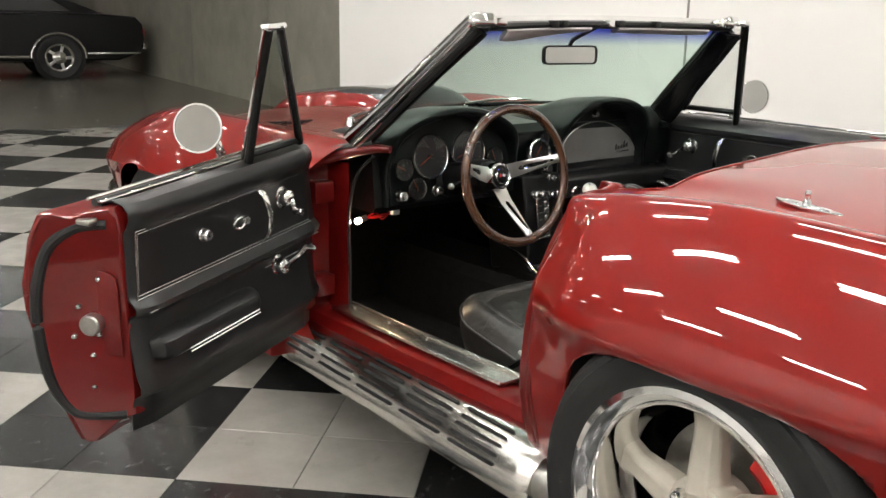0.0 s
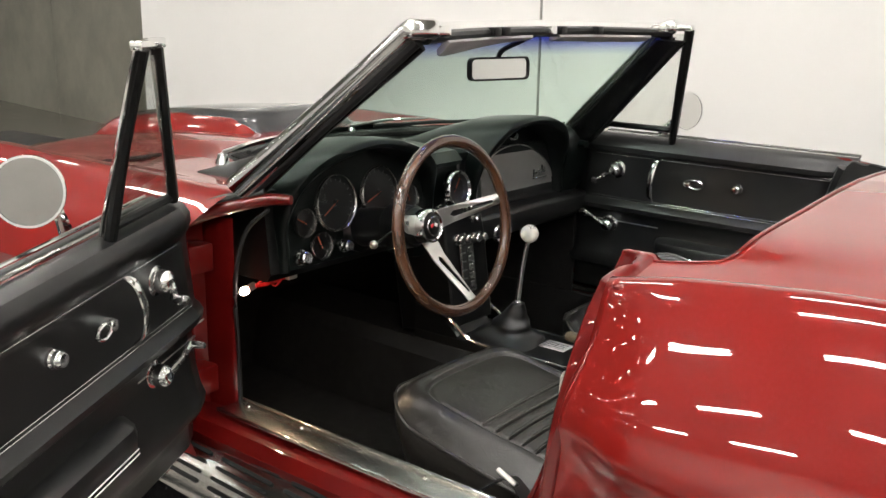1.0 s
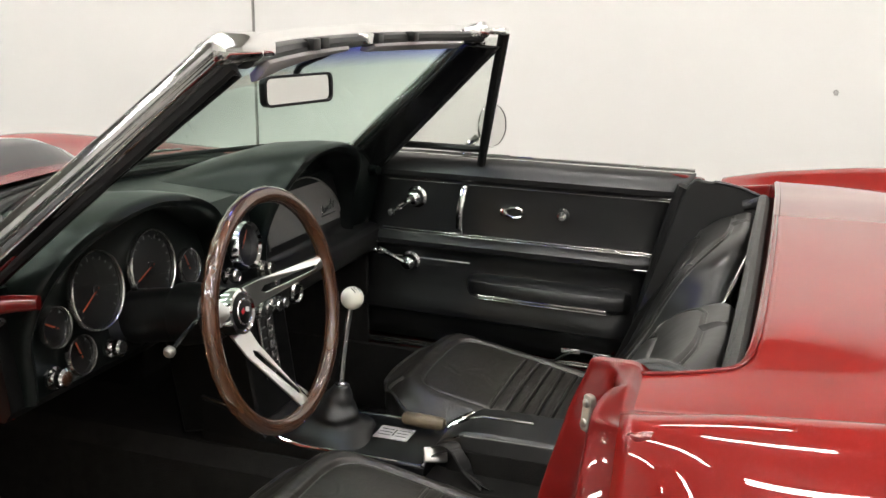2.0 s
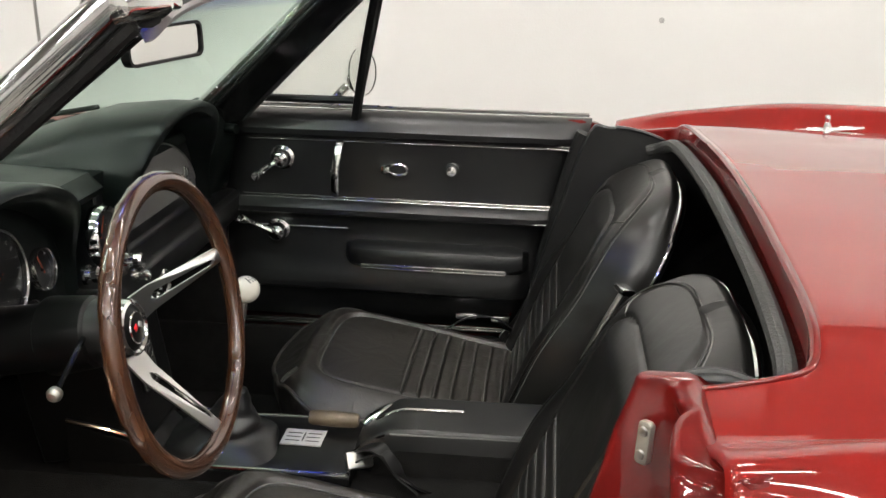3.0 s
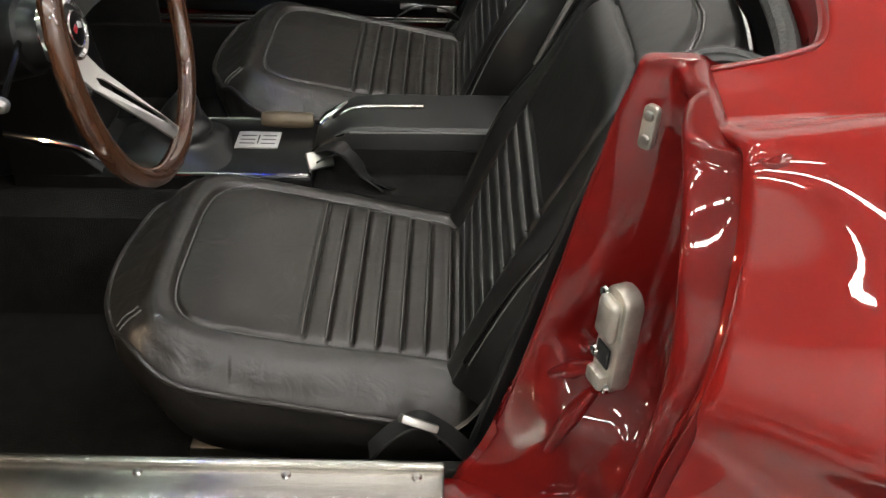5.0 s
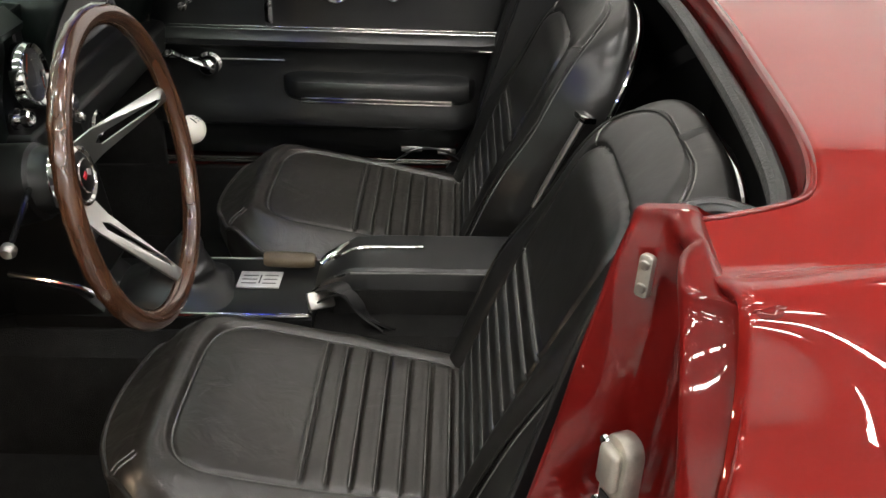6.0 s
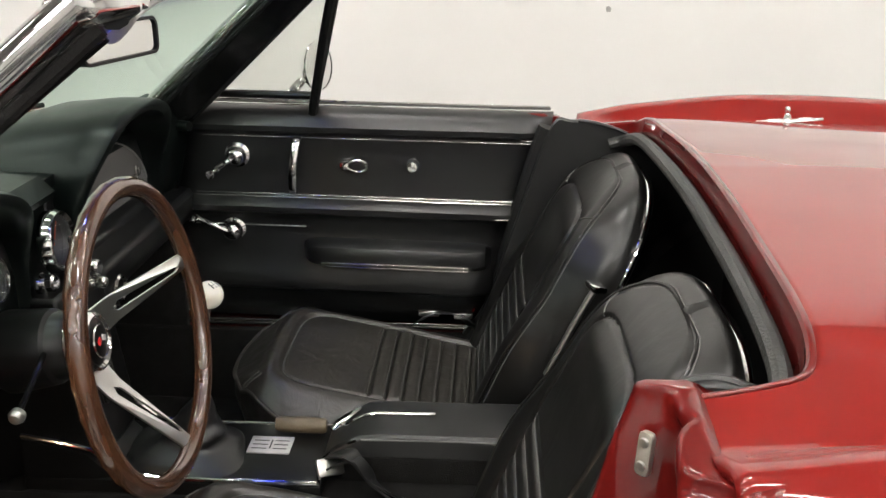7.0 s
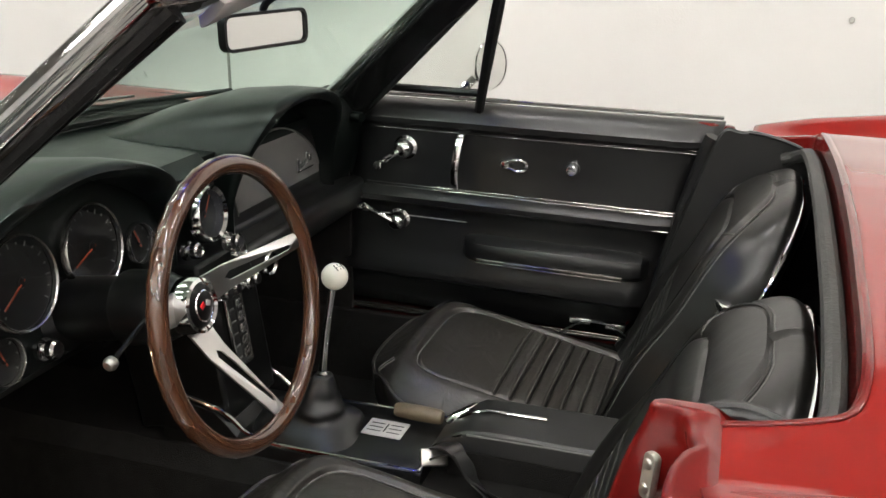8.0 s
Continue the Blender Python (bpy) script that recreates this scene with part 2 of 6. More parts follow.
def lathe(profile, seg=32, m=None):
    """Turns (radius, height) points round z; then places them by m."""
    bm = bmesh.new()
    rings = []
    for r, h in profile:
        rings.append([bm.verts.new((max(r, 1e-5) * math.cos(w), max(r, 1e-5) * math.sin(w), h)) for w in (2 * math.pi * i / seg for i in range(seg))])
    for a, b in zip(rings, rings[1:]):
        for i in range(seg):
            bm.faces.new((a[i], a[(i + 1) % seg], b[(i + 1) % seg], b[i]))
    bmesh.ops.remove_doubles(bm, verts=bm.verts[:], dist=2e-5)
    return move(bm, m) if m else bm


def axis(place, to):
    """A pose at place whose z points along to."""
    return Matrix.Translation(place) @ Vector(to).to_track_quat("Z", "Y").to_matrix().to_4x4()


def slab(outline, thick, m=None, bevel=0.0, holes=()):
    """A flat plate from an outline in x, y, thick along z."""
    bm = bmesh.new()
    edges = []
    for loop in (outline, *holes):
        vs = [bm.verts.new((x, y, 0)) for x, y in loop]
        edges += [bm.edges.new((a, b)) for a, b in zip(vs, vs[1:] + vs[:1])]
    if holes:
        bmesh.ops.triangle_fill(bm, edges=edges, use_beauty=True)
    else:
        bm.faces.new(bm.verts[:])
    faces = bm.faces[:]
    r = bmesh.ops.extrude_face_region(bm, geom=faces)
    bmesh.ops.translate(bm, verts=[v for v in r["geom"] if isinstance(v, bmesh.types.BMVert)], vec=(0, 0, thick))
    if bevel:
        bmesh.ops.recalc_face_normals(bm, faces=bm.faces[:])
        e = [e for e in bm.edges if len(e.link_faces) == 2 and e.calc_face_angle(0) > 1.0]
        bmesh.ops.bevel(bm, geom=e, offset=bevel, segments=2, affect="EDGES", profile=0.5)
    return move(bm, m) if m else bm


def round_rect(w, h, r, n=5):
    """A rectangle with round corners about the origin."""
    out = []
    for cx, cy, a0 in ((w / 2 - r, h / 2 - r, 0), (-w / 2 + r, h / 2 - r, 90), (-w / 2 + r, -h / 2 + r, 180), (w / 2 - r, -h / 2 + r, 270)):
        for i in range(n + 1):
            a = radians(a0 + 90 * i / n)
            out.append((cx + r * math.cos(a), cy + r * math.sin(a)))
    return out


def sheet(fn, nu, nv, bm=None):
    """A grid of quads over fn(u, v), u and v from 0 to 1."""
    bm = bm or bmesh.new()
    g = [[bm.verts.new(fn(i / nu, j / nv)) for j in range(nv + 1)] for i in range(nu + 1)]
    for i in range(nu):
        for j in range(nv):
            bm.faces.new((g[i][j], g[i + 1][j], g[i + 1][j + 1], g[i][j + 1]))
    return bm


def lerp(a, b, t):
    return a + (b - a) * t


def step(a, b, x):
    t = min(max((x - a) / (b - a), 0), 1)
    return t * t * (3 - 2 * t)


def table(rows, x):
    """Smooth interpolation between rows (x, value)."""
    if x <= rows[0][0]:
        return rows[0][1]
    for (a, p), (b, q) in zip(rows, rows[1:]):
        if x <= b:
            return lerp(p, q, step(a, b, x))
    return rows[-1][1]


def mirrored(bm):
    """Flips a bmesh to the other side of the car."""
    move(bm, Matrix.Diagonal((-1, 1, 1, 1)))
    bmesh.ops.reverse_faces(bm, faces=bm.faces[:])
    return bm

# ---- the hall ----
WALL_PAINT = material("white_wall_paint", (0.70, 0.69, 0.668), 0.6, grain=0.25, grain_scale=120, stain=0.025, stain_scale=0.8)
CEIL_PAINT = material("ceiling_paint", (0.34, 0.33, 0.31), 0.8, grain=0.3, grain_scale=60, stain=0.08, stain_scale=1.5)
CONCRETE = material("raw_concrete_wall", (0.20, 0.19, 0.155), 0.75, grain=0.5, grain_scale=40, stain=0.30, stain_scale=1.1, rough_var=0.1)
POLISHED = material("polished_concrete_floor", (0.13, 0.122, 0.10), 0.24, grain=0.08, grain_scale=20, stain=0.22, stain_scale=0.9, rough_var=0.02)
GROUT = material("dark_grout", (0.05, 0.048, 0.045), 0.7, stain=0.2, stain_scale=9)


def vinyl_tile(name, colour, vein, amount, scale):
    """Polished marbled vinyl tile."""
    m = material(name, colour, 0.20, stain=0.12, stain_scale=7, random_tint=0.06, rough_var=0.05, spec=0.5)
    n, l = m.node_tree.nodes, m.node_tree.links
    b = n["Principled BSDF"]
    old = b.inputs["Base Color"].links[0].from_socket
    co, t, r, mix = (n.new(k) for k in ("ShaderNodeTexCoord", "ShaderNodeTexNoise", "ShaderNodeMapRange", "ShaderNodeMix"))
    geo = n.new("ShaderNodeNewGeometry")
    mix.data_type = "RGBA"
    t.inputs["Scale"].default_value, t.inputs["Detail"].default_value, t.inputs["Roughness"].default_value = scale, 8, 0.75
    r.inputs["From Min"].default_value, r.inputs["From Max"].default_value = 0.58, 0.72
    r.inputs["To Min"].default_value, r.inputs["To Max"].default_value = 0, amount
    l.new(geo.outputs["Position"], t.inputs["Vector"])
    l.new(t.outputs["Fac"], r.inputs["Value"]), l.new(r.outputs["Result"], mix.inputs["Factor"])
    l.new(old, mix.inputs["A"])
    mix.inputs["B"].default_value = (*vein, 1)
    l.new(mix.outputs["Result"], b.inputs["Base Color"])
    return m


TILE_LIGHT = vinyl_tile("light_vinyl_tile", (0.30, 0.285, 0.26), (0.22, 0.20, 0.18), 0.8, 9)
TILE_DARK = vinyl_tile("dark_vinyl_tile", (0.018, 0.018, 0.018), (0.16, 0.16, 0.15), 0.75, 26)

part("floor", box(-8, 14, -9, 26, -0.2, -0.004), POLISHED)
tagged(bpy.data.objects["floor"], "polished grey concrete floor of the hall", "floor", kind="structure")
tagged(part("ceiling", box(-8, 14, -9, 26, 4.6, 4.8), CEIL_PAINT), "plain grey ceiling above the car hall", "ceiling", kind="structure")
tagged(part("wall_east", box(4.86, 5.10, -9, 7.15, -0.004, 4.6), WALL_PAINT), "smooth white painted wall beside the red car", "wall", kind="structure")
tagged(part("wall_seam", box(4.852, 4.862, 3.505, 3.517, 0.0, 4.6, 0.002), material("grey_seam", (0.25, 0.24, 0.22), 0.7, stain=0.2)),
       "thin grey vertical joint in the white wall", "wall joint", kind="structure")
tagged(part("wall_west", box(-8.2, -8, -9, 26, -0.004, 4.6), WALL_PAINT), "plain white wall closing the hall", "wall", kind="structure")
tagged(part("wall_south", box(-8, 4.86, -9.2, -9, -0.004, 4.6), WALL_PAINT), "plain white wall closing the hall", "wall", kind="structure")
tagged(part("wall_north", box(-8, 14, 26, 26.2, -0.004, 4.6), CONCRETE), "raw concrete wall at the end of the hall", "wall", kind="structure")


def concrete_wall():
    """Raw wall that runs on past the white one, cast in panels."""
    a, b = Vector((5.35, 7.0, 0)), Vector((8.7, 26.0, 0))
    d = (b - a).normalized()
    s = Vector((d.y, -d.x, 0))
    wall = tagged(new("wall_concrete", None), "stained raw concrete wall with cast panel joints", "wall", kind="structure")
    n, full = 6, (b - a).length
    for i in range(n):
        p, q = a + d * (full * i / n + 0.006), a + d * (full * (i + 1) / n - 0.006)
        ring = lambda z: [(*(v.xy), z) for v in (p, q, q + s * 0.25, p + s * 0.25)]
        part("panel", loft([ring(-0.004), ring(4.6)]), CONCRETE, wall, smooth=False)
    back = lambda z: [(*(v.xy), z) for v in (a + s * 0.02, b + s * 0.02, b + s * 0.2, a + s * 0.2)]
    part("backing", loft([back(-0.004), back(4.59)]), GROUT, wall, smooth=False)


concrete_wall()
FITTING_GREY = material("grey_screw", (0.40, 0.39, 0.37), 0.5, stain=0.1)
# screw head left in the white wall
tagged(part("wall_hook", add(lathe([(0, 0.010), (0.006, 0.010), (0.009, 0.005), (0.011, 0.005), (0.011, 0)], 16, axis((4.86, 0.80, 0.83), (-1, 0, 0))),
                             box(4.848, 4.86, 0.792, 0.808, 0.818, 0.824, 0.001)), FITTING_GREY), "small metal hook screwed into the white wall", "hook")

# ceiling lights: rows of twin-tube fittings
TUBE = glowing("lit_tube", (1.0, 0.97, 0.925), LAMP)
FITTING = material("white_fitting", (0.75, 0.74, 0.72), 0.4, stain=0.03)


def ceiling_light():
    top = tagged(new("ceiling_light", None), "white twin-tube ceiling light, switched on", "ceiling light", "ceiling lights")
    part("housing", box(-0.11, 0.11, -0.62, 0.62, 0.02, 0.09, 0.012), FITTING, top)
    for x in (-0.055, 0.055):
        part("tube", box(x - 0.021, x + 0.021, -0.60, 0.60, -0.012, 0.02, 0.006), TUBE, top, "glowing white tube")
    return top


first = ceiling_light()
spots = [(x, y) for x in (-5.7, -3.6, -1.5, 0.6, 2.7) for y in (-5.0, -2.6, -0.2, 2.2, 4.6, 7.0)]
for k, (x, y) in enumerate(spots):
    m = pose(x, y, 4.50, 0, 0, 0)
    if k == 0:
        first.matrix_basis = m
    else:
        copy_thing(first, m)
# smaller fittings over the far end of the hall
for x in (-6.4, -4.6, -2.8, -1.0, 0.8, 2.6, 4.4):
    for y in (10.0, 12.6, 15.2, 17.8, 20.4):
        copy_thing(first, pose(x + 0.1 * y - 1.0, y, 4.5605) @ Matrix.Scale(0.42, 4))

# ---- the red car ----
# Its own axes: x to its right from the middle, y forward, z up from the floor.
CAR_TURN = -1.5
REAR_Y, FRONT_Y = 0.776, 2.97
car = tagged(new("convertible_car"), "red two-seat convertible sports car with black interior and open driver door", "car")
car.matrix_basis = Matrix.Translation((2.04, 1.5, 0)) @ pose(0, 0, 0, 0, 0, CAR_TURN) @ Matrix.Translation((0, -1.5, 0))


def smooth_table(ys, vs, y):
    """Catmull-Rom through (ys, vs) at y."""
    i = min(max(int(np.searchsorted(ys, y) - 1), 0), len(ys) - 2)
    t = (y - ys[i]) / (ys[i + 1] - ys[i])
    t = min(max(t, 0), 1)
    h = ys[i + 1] - ys[i]
    m0 = (vs[i + 1] - vs[i - 1]) / (ys[i + 1] - ys[i - 1]) * h if i > 0 else vs[i + 1] - vs[i]
    m1 = (vs[i + 2] - vs[i]) / (ys[i + 2] - ys[i]) * h if i + 2 < len(ys) else vs[i + 1] - vs[i]
    return (2 * t ** 3 - 3 * t * t + 1) * vs[i] + (t ** 3 - 2 * t * t + t) * m0 + (-2 * t ** 3 + 3 * t * t) * vs[i + 1] + (t ** 3 - t * t) * m1


class Shell:
    """Half of the body's skin: a point for a place along the cross-section (0 middle .. n-1 bottom) and for y."""

    def __init__(self, stations, creases):
        self.ys = [s[0] for s in stations]
        self.pts = [s[1] for s in stations]
        self.n = len(stations[0][1])
        self.creases = creases

    def section(self, y):
        return [(smooth_table(self.ys, [p[i][0] for p in self.pts], y), smooth_table(self.ys, [p[i][1] for p in self.pts], y)) for i in range(self.n)]

    def point(self, w, y):
        c = self.section(y)
        i = min(int(w), self.n - 2)
        t = w - i
        b, d = c[i], c[i + 1]
        a = c[i - 1] if i > 0 and i not in self.creases else (2 * b[0] - d[0], 2 * b[1] - d[1])
        if i == 0:
            a = (2 * b[0] - d[0], 2 * b[1] - d[1])
        e = c[i + 2] if i + 2 < self.n and (i + 1) not in self.creases else (2 * d[0] - b[0], 2 * d[1] - b[1])
        f = lambda k: 0.5 * (2 * b[k] + (d[k] - a[k]) * t + (2 * a[k] - 5 * b[k] + 4 * d[k] - e[k]) * t * t + (3 * b[k] - a[k] - 3 * d[k] + e[k]) * t ** 3)
        return f(0), f(1)


def skin(shell, ends, per, nv, arch=None):
    """Both halves as one mesh. ends(w) gives the first and last y on that line; arch: y, z, half length, height and squareness of a wheel opening."""
    ws = []
    for i in range(shell.n - 1):
        ws += [i + j / per for j in range(per)]
    ws.append(shell.n - 1.0)
    bm = bmesh.new()
    rows = []
    for side in (-1, 1):
        g = []
        for w in ws:
            y0, y1 = ends(w)
            line = []
            for j in range(nv + 1):
                y = lerp(y0, y1, j / nv)
                x, z = shell.point(w, y)
                line.append(bm.verts.new((side * x, y, z)))
            g.append(line)
        for a, b in zip(g, g[1:]):
            for j in range(nv):
                f = (a[j], b[j], b[j + 1], a[j + 1])
                bm.faces.new(f if side > 0 else f[::-1])
    bmesh.ops.remove_doubles(bm, verts=bm.verts[:], dist=1e-5)
    if arch:
        ay, az, ra, rb, n = arch
        far = lambda v: ((abs(v.co.y - ay) / ra) ** n + (max(v.co.z - az, 0) / rb) ** n) ** (1 / n)
        inside = lambda v: abs(v.co.x) > 0.6 and v.co.z < 0.62 and far(v) < 1
        bmesh.ops.delete(bm, geom=[f for f in bm.faces if all(inside(v) for v in f.verts)], context="FACES")
        for v in bm.verts:
            if inside(v):
                d = max(far(v), 0.5)
                v.co.y = ay + (v.co.y - ay) / d
                v.co.z = az + (v.co.z - az) / d if v.co.z > az else v.co.z
    return bm


# rear body: deck, haunches, sides
REAR = Shell([
    (-0.42, [(0, 0.712), (0.14, 0.706), (0.25, 0.702), (0.42, 0.695), (0.5, 0.690), (0.58, 0.680), (0.64, 0.675), (0.71, 0.630), (0.76, 0.580), (0.735, 0.520), (0.7, 0.420), (0.64, 0.300)]),
    (0.00, [(0, 0.800), (0.14, 0.793), (0.25, 0.787), (0.42, 0.776), (0.53, 0.770), (0.615, 0.758), (0.7, 0.778), (0.785, 0.700), (0.835, 0.620), (0.81, 0.550), (0.765, 0.420), (0.7, 0.240)]),
    (0.40, [(0, 0.846), (0.14, 0.839), (0.25, 0.833), (0.42, 0.820), (0.53, 0.809), (0.62, 0.792), (0.715, 0.828), (0.8, 0.738), (0.858, 0.628), (0.835, 0.560), (0.78, 0.420), (0.71, 0.220)]),
    (0.80, [(0, 0.866), (0.14, 0.859), (0.25, 0.853), (0.43, 0.838), (0.54, 0.822), (0.62, 0.805), (0.715, 0.844), (0.8, 0.748), (0.858, 0.624), (0.835, 0.556), (0.78, 0.420), (0.71, 0.220)]),
    (1.06, [(0, 0.865), (0.14, 0.861), (0.27, 0.853), (0.46, 0.839), (0.545, 0.816), (0.632, 0.798), (0.704, 0.822), (0.778, 0.740), (0.838, 0.628), (0.818, 0.56), (0.775, 0.42), (0.71, 0.22)]),
    (1.15, [(0, 0.861), (0.14, 0.855), (0.27, 0.845), (0.465, 0.825), (0.548, 0.807), (0.634, 0.792), (0.700, 0.805), (0.743, 0.729), (0.797, 0.634), (0.786, 0.56), (0.766, 0.42), (0.705, 0.22)]),
    (1.235, [(0, 0.857), (0.14, 0.851), (0.27, 0.841), (0.47, 0.821), (0.550, 0.802), (0.630, 0.785), (0.688, 0.788), (0.713, 0.724), (0.753, 0.640), (0.758, 0.56), (0.758, 0.42), (0.70, 0.22)]),
], creases=(5,))


def rear_ends(w):
    """Where the skin starts behind the cockpit and the door, and where it ends at the tail."""
    front = smooth_table([0, 1, 2, 3, 3.5, 3.85, 4.0, 4.08, 4.15, 4.22, 5.0, 5.6, 6.0, 7.0, 8.0, 9.0, 10.0, 11.0], [1.061, 1.061, 1.062, 1.066, 1.070, 1.077, 1.089, 1.115, 1.152, 1.186, 1.186, 1.180, 1.177, 1.179, 1.195, 1.211, 1.227, 1.236], w)
    return front, -0.42


part("rear_body", skin(REAR, rear_ends, 14, 120, (REAR_Y - 0.004, 0.315, 0.330, 0.276, 3.3)), RED, car, "glossy red rear deck and haunches", sharp=28)
mod_solid(car.children[-1], 0.010)


def tail_panel():
    rings = []
    for k, s in enumerate((1.0, 0.97, 0.6, 0.1)):
        c = [REAR.point(w / 3, -0.42) for w in range(0, 34)]
        half = [(x * s, -0.42 - (0, 0.03, 0.06, 0.065)[k], 0.5 + (z - 0.5) * s) for x, z in c]
        rings.append(half + [(-x, y, z) for x, y, z in half[::-1]])
    return loft(rings, closed=True, caps=True)


part("tail_panel", tail_panel(), RED, car)

# front body: bonnet, wings, nose
FRONT = Shell([
    (2.08, [(0, 0.815), (0.25, 0.815), (0.42, 0.808), (0.54, 0.800), (0.64, 0.790), (0.76, 0.725), (0.83, 0.635), (0.815, 0.56), (0.79, 0.42), (0.72, 0.22)]),
    (2.327, [(0, 0.838), (0.25, 0.832), (0.42, 0.806), (0.54, 0.795), (0.65, 0.795), (0.77, 0.725), (0.84, 0.630), (0.825, 0.56), (0.80, 0.42), (0.73, 0.22)]),
    (2.739, [(0, 0.825), (0.25, 0.815), (0.42, 0.775), (0.54, 0.785), (0.65, 0.805), (0.78, 0.730), (0.845, 0.625), (0.83, 0.55), (0.80, 0.42), (0.73, 0.22)]),
    (3.105, [(0, 0.790), (0.25, 0.775), (0.42, 0.735), (0.54, 0.775), (0.64, 0.800), (0.76, 0.730), (0.830, 0.615), (0.82, 0.55), (0.79, 0.42), (0.72, 0.22)]),
    (3.517, [(0, 0.720), (0.25, 0.705), (0.42, 0.665), (0.52, 0.700), (0.60, 0.715), (0.70, 0.665), (0.755, 0.585), (0.74, 0.53), (0.70, 0.42), (0.62, 0.24)]),
    (3.837, [(0, 0.610), (0.25, 0.600), (0.40, 0.585), (0.47, 0.595), (0.53, 0.595), (0.58, 0.575), (0.60, 0.550), (0.58, 0.51), (0.54, 0.42), (0.48, 0.28)]),
], creases=(6,))


def front_ends(w):
    x = FRONT.point(w, 2.3)[0]
    start = lerp(2.42, 2.06, step(0.30, 0.62, x)) if w < 4 else 2.06
    return start, 3.837


part("front_body", skin(FRONT, front_ends, 6, 120, (FRONT_Y, 0.315, 0.350, 0.318, 2.5)), RED, car, "glossy red bonnet and front wings", sharp=28)
mod_solid(car.children[-1], 0.010)


def nose_cap():
    rings = []
    for s, y in ((1.0, 3.837), (0.9, 3.90), (0.5, 3.97), (0.05, 3.99)):
        c = [FRONT.point(w / 3, 3.837) for w in range(0, 28)]
        half = [(x * s, y, 0.5 + (z - 0.5) * s) for x, z in c]
        rings.append(half + [(-x, yy, z) for x, yy, z in half[::-1]])
    return loft(rings)


part("nose", nose_cap(), RED, car)


def bonnet_scoop():
    """Raised air bulge along the bonnet."""
    def f(u, v):
        y = lerp(2.46, 3.58, v)
        half = lerp(0.235, 0.10, v ** 1.3)
        x = lerp(-half, half, u)
        base = FRONT.point(0, y)[1]
        k = (1 - abs(2 * u - 1) ** 3.5) * step(0, 0.10, v) * (1 - step(0.75, 1.0, v))
        return x, y, base - 0.03 + 0.082 * k
    return sheet(f, 20, 36)


part("bonnet_scoop", bonnet_scoop(), RED, car, "raised red air bulge on the bonnet")


def bonnet_stripe():
    """Dark painted stripe over the top of the bulge, tapering forward."""
    def f(u, v):
        y = lerp(2.43, 3.50, v)
        half = lerp(0.185, 0.075, v ** 1.3)
        k = (1 - abs((2 * u - 1) * 0.80) ** 3.5) * step(0, 0.10, lerp(-0.02, 0.93, v)) * (1 - step(0.75, 1.0, lerp(0, 0.93, v)))
        return lerp(-half, half, u), y, FRONT.point(0, y)[1] - 0.030 + 0.082 * k + 0.0035
    return sheet(f, 16, 30)


mod_solid(part("bonnet_stripe", bonnet_stripe(), STRIPE, car, "glossy dark grey stripe on the bonnet bulge"), 0.003)


def bumper(side):
    line = [(0.22, 4.02, 0.40), (0.42, 3.98, 0.402), (0.56, 3.90, 0.405), (0.625, 3.78, 0.41), (0.66, 3.66, 0.415)]
    return tube([(side * x, y, z) for x, y, z in line], [0.02, 0.036, 0.038, 0.034, 0.020], 12, smooth=6)


for side in (-1, 1):
    part("front_bumper", bumper(side), CHROME, car, "chrome front bumper blade")


def rocker(side):
    ring = lambda y: [(side * x, y, z) for x, z in ((0.66, 0.335), (0.695, 0.328), (0.712, 0.305), (0.708, 0.24), (0.68, 0.19), (0.60, 0.19), (0.60, 0.325))]
    return loft([ring(1.10), ring(1.6), ring(2.20)])


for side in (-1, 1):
    part("rocker", mirrored(rocker(1)) if side < 0 else rocker(1), RED_SHADED, car, "red painted door sill")
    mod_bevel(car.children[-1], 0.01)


def sill_plate():
    bm = box(-0.672, -0.602, 1.39, 2.08, 0.338, 0.3465, 0.003)
    add(bm, box(-0.612, -0.602, 1.39, 2.08, 0.346, 0.353, 0.003))
    add(bm, box(-0.672, -0.664, 1.39, 2.08, 0.346, 0.350, 0.002))
    for y in (1.42, 1.56, 1.72, 1.88, 2.04):
        add(bm, lathe([(0, 0.003), (0.004, 0.0025), (0.006, 0)], 10, Matrix.Translation((-0.62, y, 0.3465))))
    return bm


part("sill_plate", sill_plate(), SILL_METAL, car, "worn brushed metal sill plate with screws")
part("sill_plate", mirrored(sill_plate()), SILL_METAL, car, "worn brushed metal sill plate with screws")


